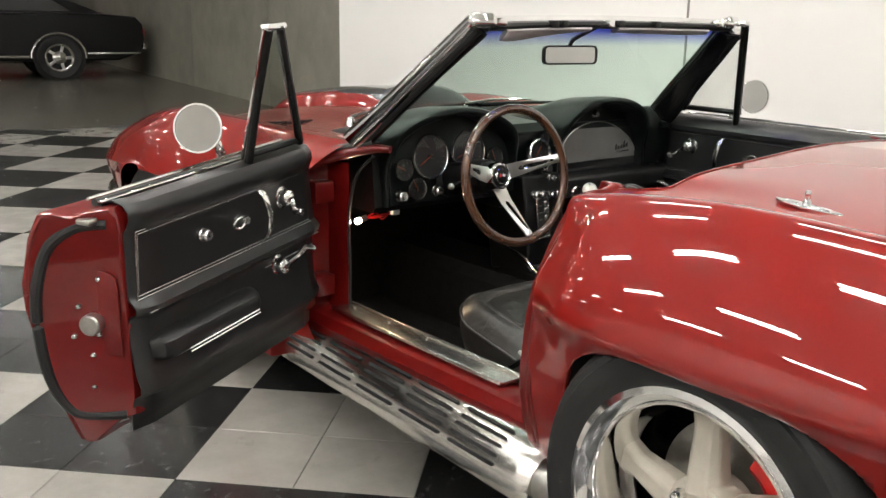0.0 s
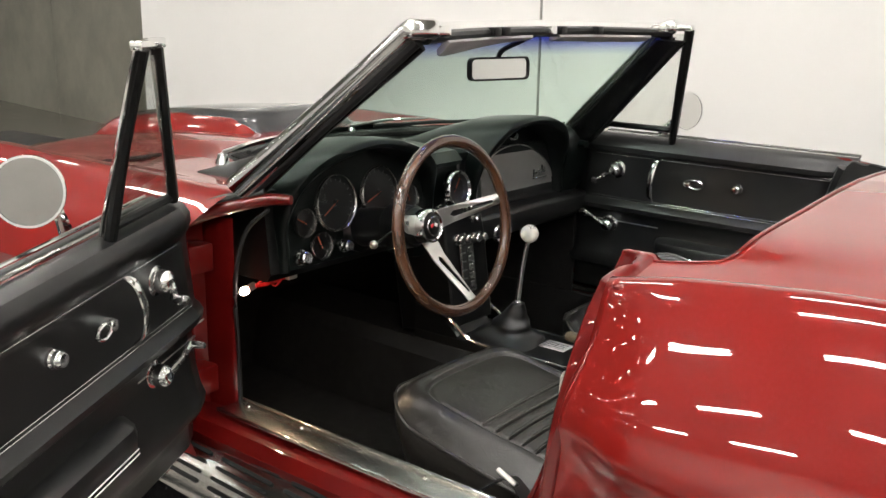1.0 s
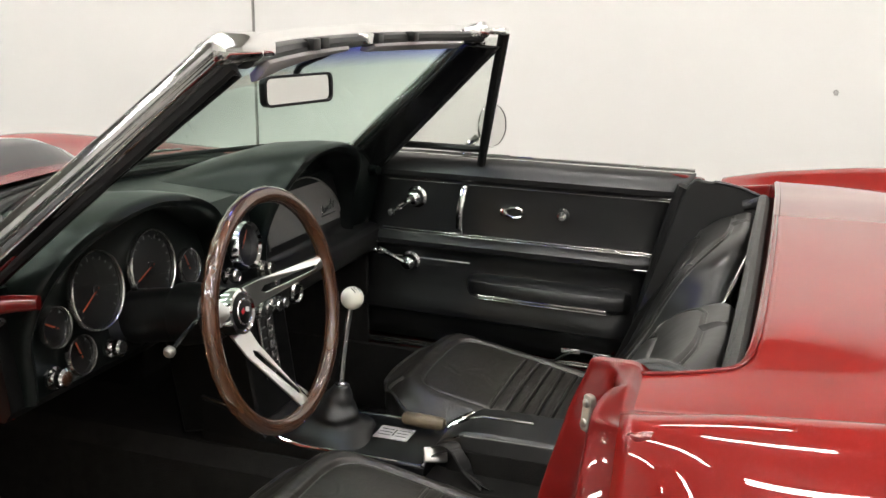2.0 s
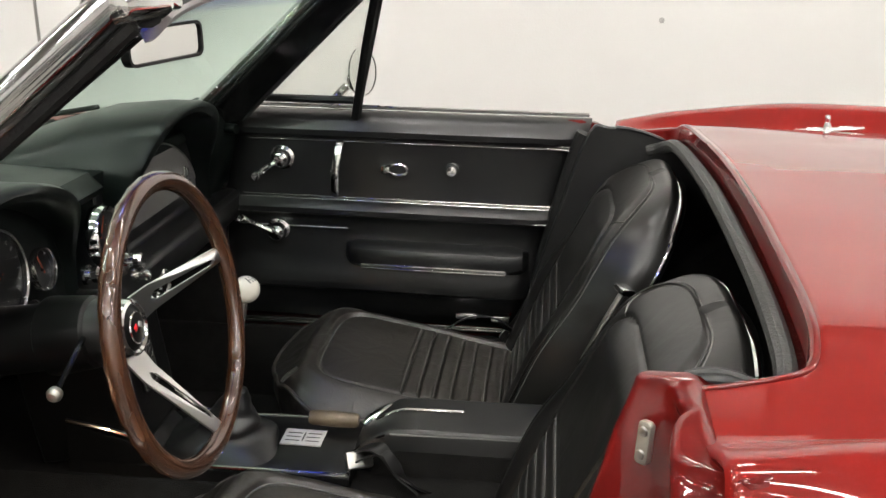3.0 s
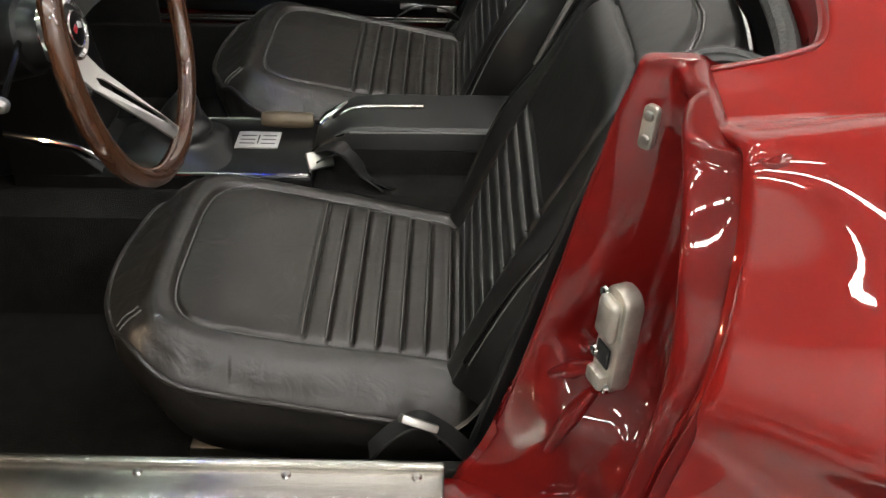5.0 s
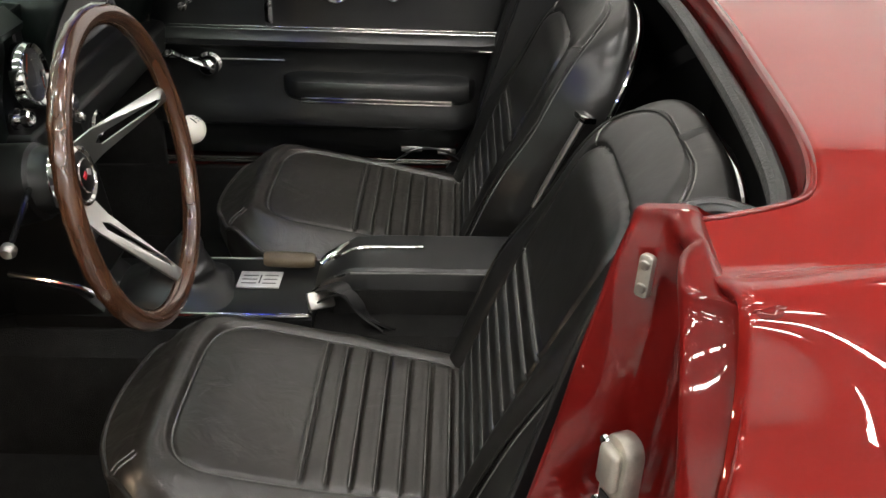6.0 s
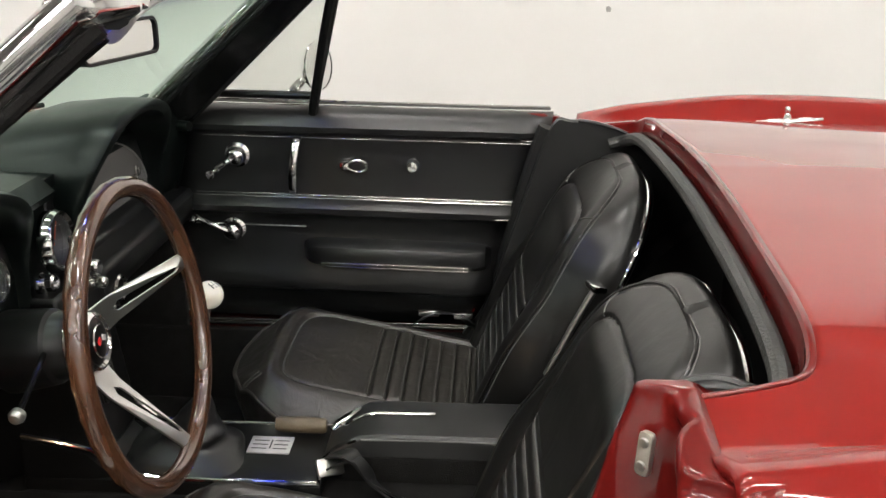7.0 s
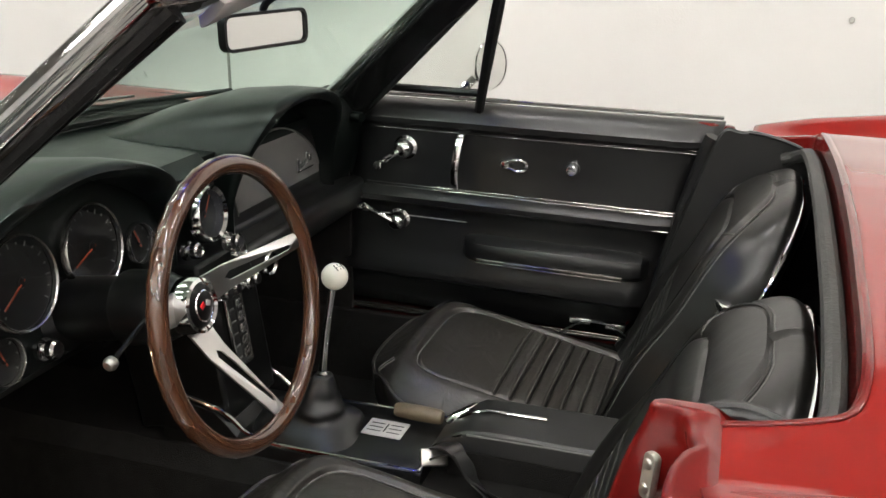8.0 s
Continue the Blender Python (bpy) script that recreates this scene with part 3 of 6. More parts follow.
def side_pipe():
    """Slotted cover over the side exhaust."""
    top = tagged(new("side_pipe_cover"), "")
    top.parent = car
    prof = [(0.715, 0.268), (0.760, 0.266), (0.795, 0.252), (0.825, 0.225), (0.840, 0.190), (0.838, 0.160), (0.815, 0.138), (0.775, 0.130), (0.715, 0.132)]
    SHIFT = Matrix.Translation((0.042, 0, 0.028))
    ring = lambda y, s=1.0: [(-(0.77 + (x - 0.77) * s), y, 0.20 + (z - 0.20) * s) for x, z in prof]
    part("cover", loft([ring(1.175, 0.80), ring(1.19, 0.96), ring(1.21), ring(2.75), ring(2.80, 0.9)]), PIPE_METAL, top, sharp=50)
    # raised ribs with dark slots between
    for k, (x, z, nx, nz) in enumerate(((-0.778, 0.260, -0.35, 0.94), (-0.797, 0.2505, -0.55, 0.83), (-0.812, 0.2375, -0.66, 0.75), (-0.8255, 0.222, -0.85, 0.53), (-0.834, 0.204, -0.93, 0.36))):
        n = Vector((nx, 0, nz)).normalized()
        for i in range(8):
            y0 = 1.27 + i * 0.19
            if y0 > 2.6:
                continue
            m = axis(Vector((x, y0 + 0.08, z)) + n * 0.0012, n)
            m = Matrix.Translation(m.translation) @ Matrix((Vector((0, 1, 0)), n.cross(Vector((0, 1, 0))), n)).transposed().to_4x4()
            part("slot", slab(round_rect(0.155, 0.0075, 0.0037, 4), 0.0022, m), DARK, top)
    part("pipe", tube([(-0.775, 2.9, 0.19), (-0.775, 1.3, 0.19), (-0.78, 1.12, 0.19), (-0.80, 1.02, 0.18)], 0.042, 16, smooth=4), STEEL, top, "dull exhaust pipe end")
    for ob in top.children:
        ob.matrix_basis = SHIFT @ Matrix.Translation((-0.775, 1.2, 0)) @ pose(0, 0, 0, 0, 0, -2.3) @ Matrix.Translation((0.775, -1.2, 0))
    return top


side_pipe()
part("side_pipe_cover", loft([[(x, y, z) for x, z in ((0.715, 0.268), (0.795, 0.252), (0.840, 0.190), (0.815, 0.138), (0.715, 0.132))] for y in (1.19, 2.78)]), PIPE_METAL, car)


for nm, dims in (("cabin_floor", (-0.60, 0.60, 0.90, 2.60, 0.145, 0.165)), ("side_carpet", (-0.602, -0.585, 0.95, 2.60, 0.16, 0.336)), ("side_carpet", (0.585, 0.602, 0.95, 2.60, 0.16, 0.336)),
                 ("firewall", (-0.66, 0.66, 2.60, 2.64, 0.16, 0.79)), ("rear_bulkhead", (-0.60, 0.60, 0.86, 0.90, 0.16, 0.76)), ("luggage_shelf", (-0.60, 0.60, 0.30, 0.86, 0.60, 0.64)),
                 ("kick_panel", (-0.615, -0.598, 2.10, 2.60, 0.165, 0.76)), ("kick_panel", (0.592, 0.604, 2.005, 2.60, 0.165, 0.80))):
    part(nm, box(*dims, 0.004), CARPET, car, "black carpet lining", smooth=False)
part("tunnel", loft([[(x, y, z) for x, z in ((-0.15, 0.16), (-0.12, 0.33), (-0.09, 0.36), (0.09, 0.36), (0.12, 0.33), (0.15, 0.16))] for y in (0.9, 1.8, 2.62)]), CARPET, car, "black carpeted transmission tunnel", smooth=False)
part("underbody", box(-0.60, 0.60, -0.35, 3.9, 0.13, 0.16), DARK, car)


def inner_arch(y, side):
    return lathe([(0.374, 0), (0.374, 0.28), (0.0, 0.28)], 48, axis((side * 0.74, y - 0.01, 0.30), (-side, 0, 0)))


for side in (-1, 1):
    part("wheel_well", inner_arch(REAR_Y, side), DARK, car)
    part("wheel_well", inner_arch(FRONT_Y, side), DARK, car)


# ---- wheels ----
def wheel(y, side, width, r_tyre, r_rim):
    top = new("wheel")
    top.parent = car
    top.matrix_basis = Matrix.Translation((side * ((0.836 if y < 2 else 0.795) - width / 2), y, r_tyre)) @ pose(0, 0, 0, 0, 90 * side, 0) @ pose(0, 0, 0, 0, 0, -5)
    h = width / 2
    part("tyre", lathe([(r_rim - 0.012, -h + 0.01), (r_rim + 0.02, -h), (r_tyre - 0.04, -h - 0.004), (r_tyre - 0.012, -h + 0.018), (r_tyre, -h + 0.05), (r_tyre, h - 0.05),
                        (r_tyre - 0.012, h - 0.018), (r_tyre - 0.022, h - 0.006), (r_tyre - 0.034, h - 0.003), (r_tyre - 0.037, h + 0.003), (r_tyre - 0.06, h + 0.005), (r_rim + 0.03, h + 0.003), (r_rim + 0.012, h - 0.002), (r_rim - 0.012, h - 0.012)], 64), RUBBER, top, "black road tyre")
    part("rim", lathe([(r_rim - 0.02, -h + 0.02), (r_rim - 0.03, -h + 0.05), (r_rim - 0.045, h - 0.12), (r_rim - 0.045, h - 0.085), (r_rim - 0.036, h - 0.07), (r_rim - 0.030, h - 0.02), (r_rim - 0.020, h - 0.004), (r_rim - 0.004, h + 0.004), (r_rim + 0.008, h + 0.001), (r_rim + 0.010, h - 0.01)], 64), CHROME, top, "polished deep-dish rim")
    z = h - 0.085
    rr = r_rim - 0.038
    for k in range(5):
        a = 2 * math.pi * k / 5 + 0.2
        rings = []
        for t in (0, 0.25, 0.5, 0.75, 1.0):
            r = lerp(0.045, rr, t)
            w = lerp(0.034, 0.024, t) + 0.016 * max(0, t - 0.75) * 4 * 0.8
            d = lerp(0.030, 0.016, t)
            zz = z + lerp(0.018, -0.004, t)
            rings.append([Vector((r * math.cos(a) - s * w * math.sin(a), r * math.sin(a) + s * w * math.cos(a), zz + q * d)) for s, q in ((-1, -1), (1, -1), (1, 0.2), (0.55, 0.85), (-0.55, 0.85), (-1, 0.2))])
        mod_bevel(part("spoke", loft(rings), SPOKE, top, "satin grey wheel spoke"), 0.004)
        b = a + math.pi / 5
        part("lug_nut", lathe([(0, 0.026), (0.006, 0.025), (0.010, 0.019), (0.011, 0.0)], 12, Matrix.Translation((0.052 * math.cos(b), 0.052 * math.sin(b), z + 0.036))), CHROME, top)
    part("hub", lathe([(0, z + 0.05), (0.028, z + 0.048), (0.032, z + 0.036), (0.068, z + 0.036), (0.074, z + 0.024), (0.074, z - 0.03), (0, z - 0.03)], 32), SPOKE, top)
    part("hub_cap", lathe([(0, z + 0.060), (0.018, z + 0.059), (0.025, z + 0.050), (0.026, z + 0.044)], 24), CHROME, top)
    part("brake_disc", lathe([(0, z - 0.06), (0.145, z - 0.06), (0.150, z - 0.063), (0.150, z - 0.08), (0, z - 0.08)], 48), STEEL, top, "grey brake disc")
    return top


for side in (-1, 1):
    wheel(REAR_Y, side, 0.250, 0.329, 0.231)
    wheel(FRONT_Y, side, 0.215, 0.325, 0.222)


def caliper(side, y, ang):
    """Curved brake caliper that hugs the disc."""
    rings = []
    for i in range(9):
        a = radians(ang - 34 + 68 * i / 8)
        ring = []
        for r, q in ((0.085, 0), (0.085, 0.070), (0.10, 0.082), (0.155, 0.082), (0.172, 0.066), (0.172, 0)):
            ring.append((side * (0.640 + q), y + r * math.cos(a), 0.335 + r * math.sin(a)))
        rings.append(ring)
    return loft(rings)


part("brake_caliper", caliper(-1, REAR_Y, 150), CALIPER, car, "red brake caliper behind the spokes")
part("brake_caliper", caliper(1, REAR_Y, 150), CALIPER, car, "red brake caliper behind the spokes")


# ---- door jambs ----
def jamb():
    """The painted face behind the open door: flange, deep recess, rounded roll, groove and outer lip."""
    lip_y = [(0.30, 1.390), (0.33, 1.376), (0.384, 1.345), (0.452, 1.324), (0.60, 1.287), (0.68, 1.269), (0.72, 1.258), (0.76, 1.247), (0.80, 1.232), (0.83, 1.226)]
    lip_x = [(0.30, 0.594), (0.40, 0.592), (0.60, 0.582), (0.68, 0.576), (0.76, 0.564), (0.80, 0.555), (0.83, 0.549)]
    ridge_x = [(0.30, 0.705), (0.45, 0.738), (0.54, 0.750), (0.60, 0.747), (0.65, 0.731), (0.70, 0.707), (0.74, 0.680), (0.765, 0.656), (0.79, 0.622), (0.83, 0.575)]
    ridge_y = [(0.30, 1.256), (0.40, 1.243), (0.53, 1.223), (0.64, 1.209), (0.74, 1.205), (0.83, 1.203)]
    outer_x = [(0.22, 0.700), (0.40, 0.762), (0.53, 0.771), (0.62, 0.775), (0.66, 0.768), (0.72, 0.737), (0.76, 0.718), (0.785, 0.708), (0.805, 0.700), (0.83, 0.690)]
    outer_y = [(0.22, 1.238), (0.40, 1.230), (0.53, 1.214), (0.64, 1.193), (0.72, 1.175), (0.78, 1.169), (0.83, 1.166)]
    at = lambda rows, z: smooth_table([r[0] for r in rows], [r[1] for r in rows], min(max(z, rows[0][0]), rows[-1][0]))
    tops = (0.808, 0.810, 0.811, 0.811, 0.811, 0.810, 0.808, 0.806, 0.805, 0.803, 0.797, 0.791, 0.791, 0.794, 0.797, 0.799, 0.799, 0.797)

    def line(z):
        lx, yl, xr, yr, xo, yo = (at(r, z) for r in (lip_x, lip_y, ridge_x, ridge_y, outer_x, outer_y))
        deep = step(0.40, 0.50, z) * (1 - step(0.74, 0.80, z))
        tri = 0.006 * max(0, 1 - abs(z - 0.462) / 0.060)
        foot = 1 - step(0.44, 0.54, z)
        xe = lerp(lx + 0.012 + 0.010 * step(0.50, 0.62, z) * (1 - step(0.64, 0.82, z)), lerp(lx, xr, 0.45), foot)
        ye = lerp(yl - 0.034 + 0.010 * step(0.66, 0.82, z), lerp(yl, yr, 0.6), foot) + tri
        back = min(ye, yr) - 0.050 * deep - 0.004
        mix = lambda t: lerp(xr, xo, t)
        groove = 1 - step(0.68, 0.77, z)
        return [(lx - 0.004, yl - 0.030), (lx - 0.004, yl - 0.008), (lx, yl), (lx + 0.006, yl), (lx + 0.010, yl - 0.006), (xe, ye), (xe + 0.010, lerp(ye, back, 0.75)), (lerp(xe, xr, 0.55), back), (xr - 0.008, yr - 0.010), (xr, yr),
                (mix(0.20), yr + 0.006), (mix(0.42), yr + 0.004), (mix(0.62), lerp(yr, yo, 0.6)), (mix(0.76), yo + lerp(0.004, -0.012, groove)), (mix(0.86), yo + lerp(0.002, -0.010, groove)), (mix(0.95), yo + 0.001), (xo - 0.001, yo), (xo - 0.003, yo - 0.026)]
    rings = []
    for i in range(64):
        ring = []
        for k, top in enumerate(tops):
            z = lerp(0.24, top - 0.010, i / 63)
            x, y = line(z)[k]
            ring.append((-x, y, z))
        rings.append(ring)
    # rounded over the top and back into the haunch
    end = rings[-1]
    for dy, dz in ((0.001, 0.005), (0.004, 0.0085), (0.010, 0.010)):
        rings.append([(x, y - dy, z + dz) for x, y, z in end])
    last = rings[-1]
    under = lambda x: float(np.interp(-x, [0.53, 0.55, 0.60, 0.632, 0.66, 0.70, 0.72, 0.765], [0.807, 0.805, 0.797, 0.791, 0.797, 0.803, 0.785, 0.710]))
    for yb, f in ((1.186, 0.0), (1.178, 0.15), (1.170, 0.7), (1.150, 1.0)):
        rings.append([(x, min(y, yb), lerp(z, min(under(x) - 0.010, z), f)) for x, y, z in last])
    # a finer skin, so that the rolls stay round
    bm = loft([[p for p in catmull(r, 3)] for r in rings], closed=False, caps=False)
    bmesh.ops.remove_doubles(bm, verts=bm.verts[:], dist=1e-4)
    return bm


jl = part("door_jamb", jamb(), RED_SHADED, car, "red painted door jamb with lip and recess", sharp=40)
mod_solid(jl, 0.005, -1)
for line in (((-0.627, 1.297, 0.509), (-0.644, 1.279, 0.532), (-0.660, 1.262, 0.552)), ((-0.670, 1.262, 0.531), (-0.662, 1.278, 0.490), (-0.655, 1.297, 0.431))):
    part("jamb_rib", tube([Vector(p) - Vector((0, 0.008, 0)) for p in line], [0.005, 0.010, 0.004], 12, smooth=5), RED_SHADED, car, "pressed red rib in the door jamb")
jr = part("door_jamb", mirrored(jamb()), RED_SHADED, car, "red painted door jamb", sharp=40)
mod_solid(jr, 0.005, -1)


def striker():
    top = new("door_striker")
    top.parent = car
    m = axis((-0.668, 1.240, 0.592), (-0.42, 1, 0.05))
    part("block", slab(round_rect(0.036, 0.112, 0.016), 0.020, m @ Matrix.Translation((0, 0, -0.01)), 0.004), ZINC, top, "dull cast door latch plate")
    part("jaw", move(box(-0.013, 0.014, 0.006, 0.048, 0.008, 0.020, 0.006, 3), m), ZINC, top)
    part("cam", move(box(-0.012, 0.012, -0.050, -0.032, 0.008, 0.020, 0.004), m), ZINC, top)
    part("slot", move(box(-0.010, 0.010, -0.026, -0.004, 0.011, 0.0135, 0.001), m), DARK, top)
    for dx, dy in ((-0.013, 0.045), (0.012, -0.045), (-0.012, -0.02)):
        part("screw", lathe([(0, 0.004), (0.005, 0.003), (0.006, 0)], 10, m @ Matrix.Translation((dx, dy, 0.012))), CHROME, top)
    n = axis((-0.592, 1.221, 0.762), (-0.75, 0.75, 0.10))
    part("guide_plate", slab(round_rect(0.014, 0.040, 0.005), 0.008, n, 0.002), ZINC, top, "small worn metal guide plate")
    for dy in (-0.018, 0.018):
        part("screw", lathe([(0, 0.003), (0.004, 0.002), (0.005, 0)], 10, n @ Matrix.Translation((0, dy * 0.6, 0.008))), STEEL, top)


striker()


def deck_lip():
    """Rolled edge of the deck, down to the seal behind the seats."""
    along = [k / 50 for k in range(211)]
    half = []
    for w in along:
        y = rear_ends(w)[0]
        x, z = REAR.point(w, y)
        half.append(Vector((x, y, z)))
    edge = [Vector((-p.x, p.y, p.z)) for p in half[::-1]] + half[1:]
    rows = []
    for i, p in enumerate(edge):
        d = edge[min(i + 2, len(edge) - 1)] - edge[max(i - 2, 0)]
        n = Vector((-d.y, d.x, 0)).normalized()
        deep = 1 - 0.55 * step(0.56, 0.62, abs(p.x))
        rows.append([p + n * a * deep + Vector((0, 0, -h)) for a, h in ((-0.005, -0.0006), (0.0, 0.0002), (0.0018, 0.0022), (0.002, 0.007), (0.003, 0.018), (0.009, 0.036))])
    return loft(rows, closed=False, caps=False)


mod_solid(part("deck_lip", deck_lip(), RED_SHADED, car, "red rolled edge of the deck"), 0.004, 0)
DECK_SEAL = [(0, 1.083, 0.828), (0.10, 1.083, 0.826), (0.27, 1.083, 0.818), (0.36, 1.084, 0.812), (0.45, 1.086, 0.802), (0.510, 1.090, 0.788), (0.538, 1.103, 0.778), (0.545, 1.125, 0.771)]
part("deck_seal", tube([(-x, y, z) for x, y, z in DECK_SEAL[::-1]] + DECK_SEAL[1:], 0.0118, 10, smooth=6), SEAL, car, "grey rubber seal behind the seats")


def deck_hinge(side):
    """Chrome ornament on the deck."""
    top = new("deck_ornament")
    top.parent = car
    z = REAR.point(4, 0.79)[1] + 0.001
    m = Matrix.Translation((side * 0.530, 0.790, z)) @ pose(0, 0, 0, 0, 4 * side, 88)
    part("base", slab([(0.052 * math.cos(a) + 0.012 * math.cos(a) ** 3, 0.014 * math.sin(a)) for a in (2 * math.pi * k / 28 for k in range(28))], 0.006, m, 0.002), CHROME, top, "oval chrome ornament base")
    part("peg", lathe([(0, 0.026), (0.004, 0.025), (0.0055, 0.020), (0.004, 0.012), (0.007, 0.006), (0.008, 0)], 14, m @ Matrix.Translation((0.004, 0, 0.005))), CHROME, top, "small chrome peg")
    for dx in (-0.026, 0.032):
        part("rib", move(box(dx - 0.016, dx + 0.010, -0.006, 0.006, 0.004, 0.0078, 0.002), m), CHROME, top)


deck_hinge(-1)
deck_hinge(1)


def side_trim(side):
    """Black lining between door and bulkhead, with a piped edge."""
    if side < 0:
        line = [(0.92, 0.30), (0.92, 0.74), (0.99, 0.770), (1.06, 0.772), (1.12, 0.797), (1.160, 0.808), (1.195, 0.798), (1.230, 0.765), (1.275, 0.65), (1.33, 0.45), (1.37, 0.30)]
    else:
        line = [(0.92, 0.30), (0.92, 0.74), (0.99, 0.765), (1.07, 0.772), (1.095, 0.793), (1.150, 0.811), (1.200, 0.816), (1.240, 0.806), (1.290, 0.65), (1.35, 0.45), (1.39, 0.30)]
    out = [(p.x, p.y) for p in catmull([(y, z, 0) for y, z in line], 4)]
    m = Matrix(((0, 0, 1, side * 0.553 - 0.012 * (side > 0)), (1, 0, 0, 0), (0, 1, 0, 0), (0, 0, 0, 1)))
    ob = part("side_trim", slab(out, 0.012, m), VINYL, car, "black vinyl side trim behind the door")
    mod_bevel(ob, 0.004)
    part("side_piping", tube([(side * 0.541, y, z) for y, z in out[4:24]], 0.004, 6), VINYL, car)


side_trim(-1)
side_trim(1)


def front_jamb(side):
    prof = [(0.598, 2.092), (0.612, 2.078), (0.622, 2.090), (0.632, 2.150), (0.70, 2.172), (0.79, 2.182), (0.80, 2.19), (0.80, 2.26), (0.60, 2.26)]
    return loft([[(side * x, y, z) for x, y in prof] for z in (0.20, 0.34, 0.55, 0.74)])


for side in (-1, 1):
    part("front_jamb", front_jamb(side), RED_SHADED if side < 0 else VINYL, car, "painted hinge pillar")
    mod_bevel(car.children[-1], 0.006)
    part("cowl_side", tube([(side * 0.76, 2.16, 0.700), (side * 0.70, 2.13, 0.738), (side * 0.64, 2.075, 0.764), (side * 0.585, 2.01, 0.782), (side * 0.560, 1.96, 0.785)], [0.020, 0.018, 0.016, 0.013, 0.010], 12, smooth=5), RED_SHADED if side < 0 else DASH, car, "rounded cowl edge")
    part("cowl_seal", tube([(side * 0.735, 2.16, 0.738), (side * 0.69, 2.125, 0.758), (side * 0.635, 2.07, 0.783), (side * 0.585, 2.01, 0.799)], [0.006, 0.010, 0.010, 0.007], 10, smooth=5), SEAL, car, "black rubber cowl seal")
for y in (0.40, 0.66):
    part("door_hinge", box(-0.70, -0.64, 2.105, 2.18, y - 0.03, y + 0.03, 0.006), RED_SHADED, car, "red painted door hinge")
part("pillar_gasket", tube([(-0.615, 2.07, 0.345), (-0.612, 2.074, 0.45), (-0.612, 2.078, 0.60), (-0.604, 2.05, 0.71), (-0.588, 1.995, 0.765)], 0.0045, 8, smooth=6), RUBBER, car, "dark rubber door gasket")

part("door_gasket", tube([(0.586, 1.392, 0.33), (0.584, 1.348, 0.40), (0.578, 1.322, 0.50), (0.568, 1.288, 0.65), (0.562, 1.258, 0.76), (0.560, 1.246, 0.798)], 0.019, 10, smooth=5), VINYL, car, "black door gasket")


# ---- doors ----
def door_taper(y):
    return (y - 1.6) * 0.045


def door_shell(left):
    """Red outer shell of a door, on the right side."""
    prof = [(0.602, 0.395), (0.600, 0.60), (0.600, 0.80), (0.612, 0.818), (0.640, 0.816), (0.665, 0.806), (0.690, 0.816), (0.702, 0.815), (0.719, 0.770), (0.735, 0.683), (0.735, 0.634), (0.722, 0.52), (0.697, 0.402), (0.682, 0.346), (0.668, 0.345), (0.63, 0.385)] if left else [(0.602, 0.385), (0.600, 0.60), (0.600, 0.80), (0.612, 0.818), (0.672, 0.806), (0.725, 0.735), (0.750, 0.665), (0.744, 0.56), (0.712, 0.45), (0.672, 0.345), (0.655, 0.335), (0.62, 0.36)]
    rings = []
    for t in (0, 0.012, 0.3, 0.6, 0.97, 1):
        ring = []
        for x, z in prof:
            inner = min(max((0.735 - x) / 0.135, 0), 1)
            y0 = lerp(1.185, 1.292 if left else lerp(1.405, 1.25, min(max((z - 0.33) / 0.47, 0), 1)), inner)
            y1 = lerp(1.99, 1.975, inner) if left else lerp(2.02, 2.075, inner)
            s = 0.985 if t in (0, 1) else 1
            ring.append((0.70 + (x - 0.70) * s + (door_taper(lerp(y0, y1, t)) if x < 0.7 else 0), lerp(y0, y1, t), 0.58 + (z - 0.58) * s))
        rings.append(ring)
    return loft(rings)


TRIM = [(0.640, 0.812), (0.628, 0.821), (0.605, 0.826), (0.582, 0.820), (0.571, 0.806), (0.570, 0.790), (0.577, 0.774), (0.584, 0.766), (0.586, 0.75), (0.586, 0.645), (0.583, 0.632),
        (0.574, 0.626), (0.566, 0.616), (0.567, 0.606), (0.582, 0.598), (0.590, 0.585), (0.588, 0.55), (0.582, 0.51), (0.575, 0.475), (0.566, 0.455), (0.568, 0.440), (0.585, 0.430), (0.598, 0.40), (0.600, 0.36)]


# the closed door's rail slopes down from its window slot
CAP = [(0.634, 0.810), (0.626, 0.8165), (0.614, 0.8165), (0.598, 0.809), (0.584, 0.797), (0.575, 0.784), (0.576, 0.774)]


def trim_ends(z, left=False):
    if left:
        return 1.288 + 0.05 * max(z - 0.45, 0), 1.955 + 0.022 * math.exp(-((z - 0.66) / 0.09) ** 2)
    return 1.228 + (0.83 - z) * 0.30, 2.000 + (0.83 - z) * 0.10


def trim_panel(left):
    rings = []
    n = 14
    for i in range(n + 1):
        t = i / n
        ring = []
        for x, z in (TRIM if left else CAP + TRIM[7:]):
            y0, y1 = trim_ends(z, left)
            y = lerp(y0, y1, t)
            edge = 0.014 * (max(0, 1 - t * n) + max(0, 1 - (1 - t) * n))
            ring.append((x + door_taper(y) + edge, y, z))
        rings.append(ring)
    bm = loft(rings, closed=False, caps=False)
    return bm


def on_trim(y, z, out=0.0):
    """A place on the trim's face, out metres proud of it."""
    zs = [q[1] for q in TRIM[2:]][::-1]
    xs = [q[0] for q in TRIM[2:]][::-1]
    return Vector((float(np.interp(z, zs, xs)) + door_taper(y) - out, y, z))


def trim_line(pts, r=0.0022, out=0.001):
    return tube([on_trim(y, z, out) for y, z in pts], r, 6)


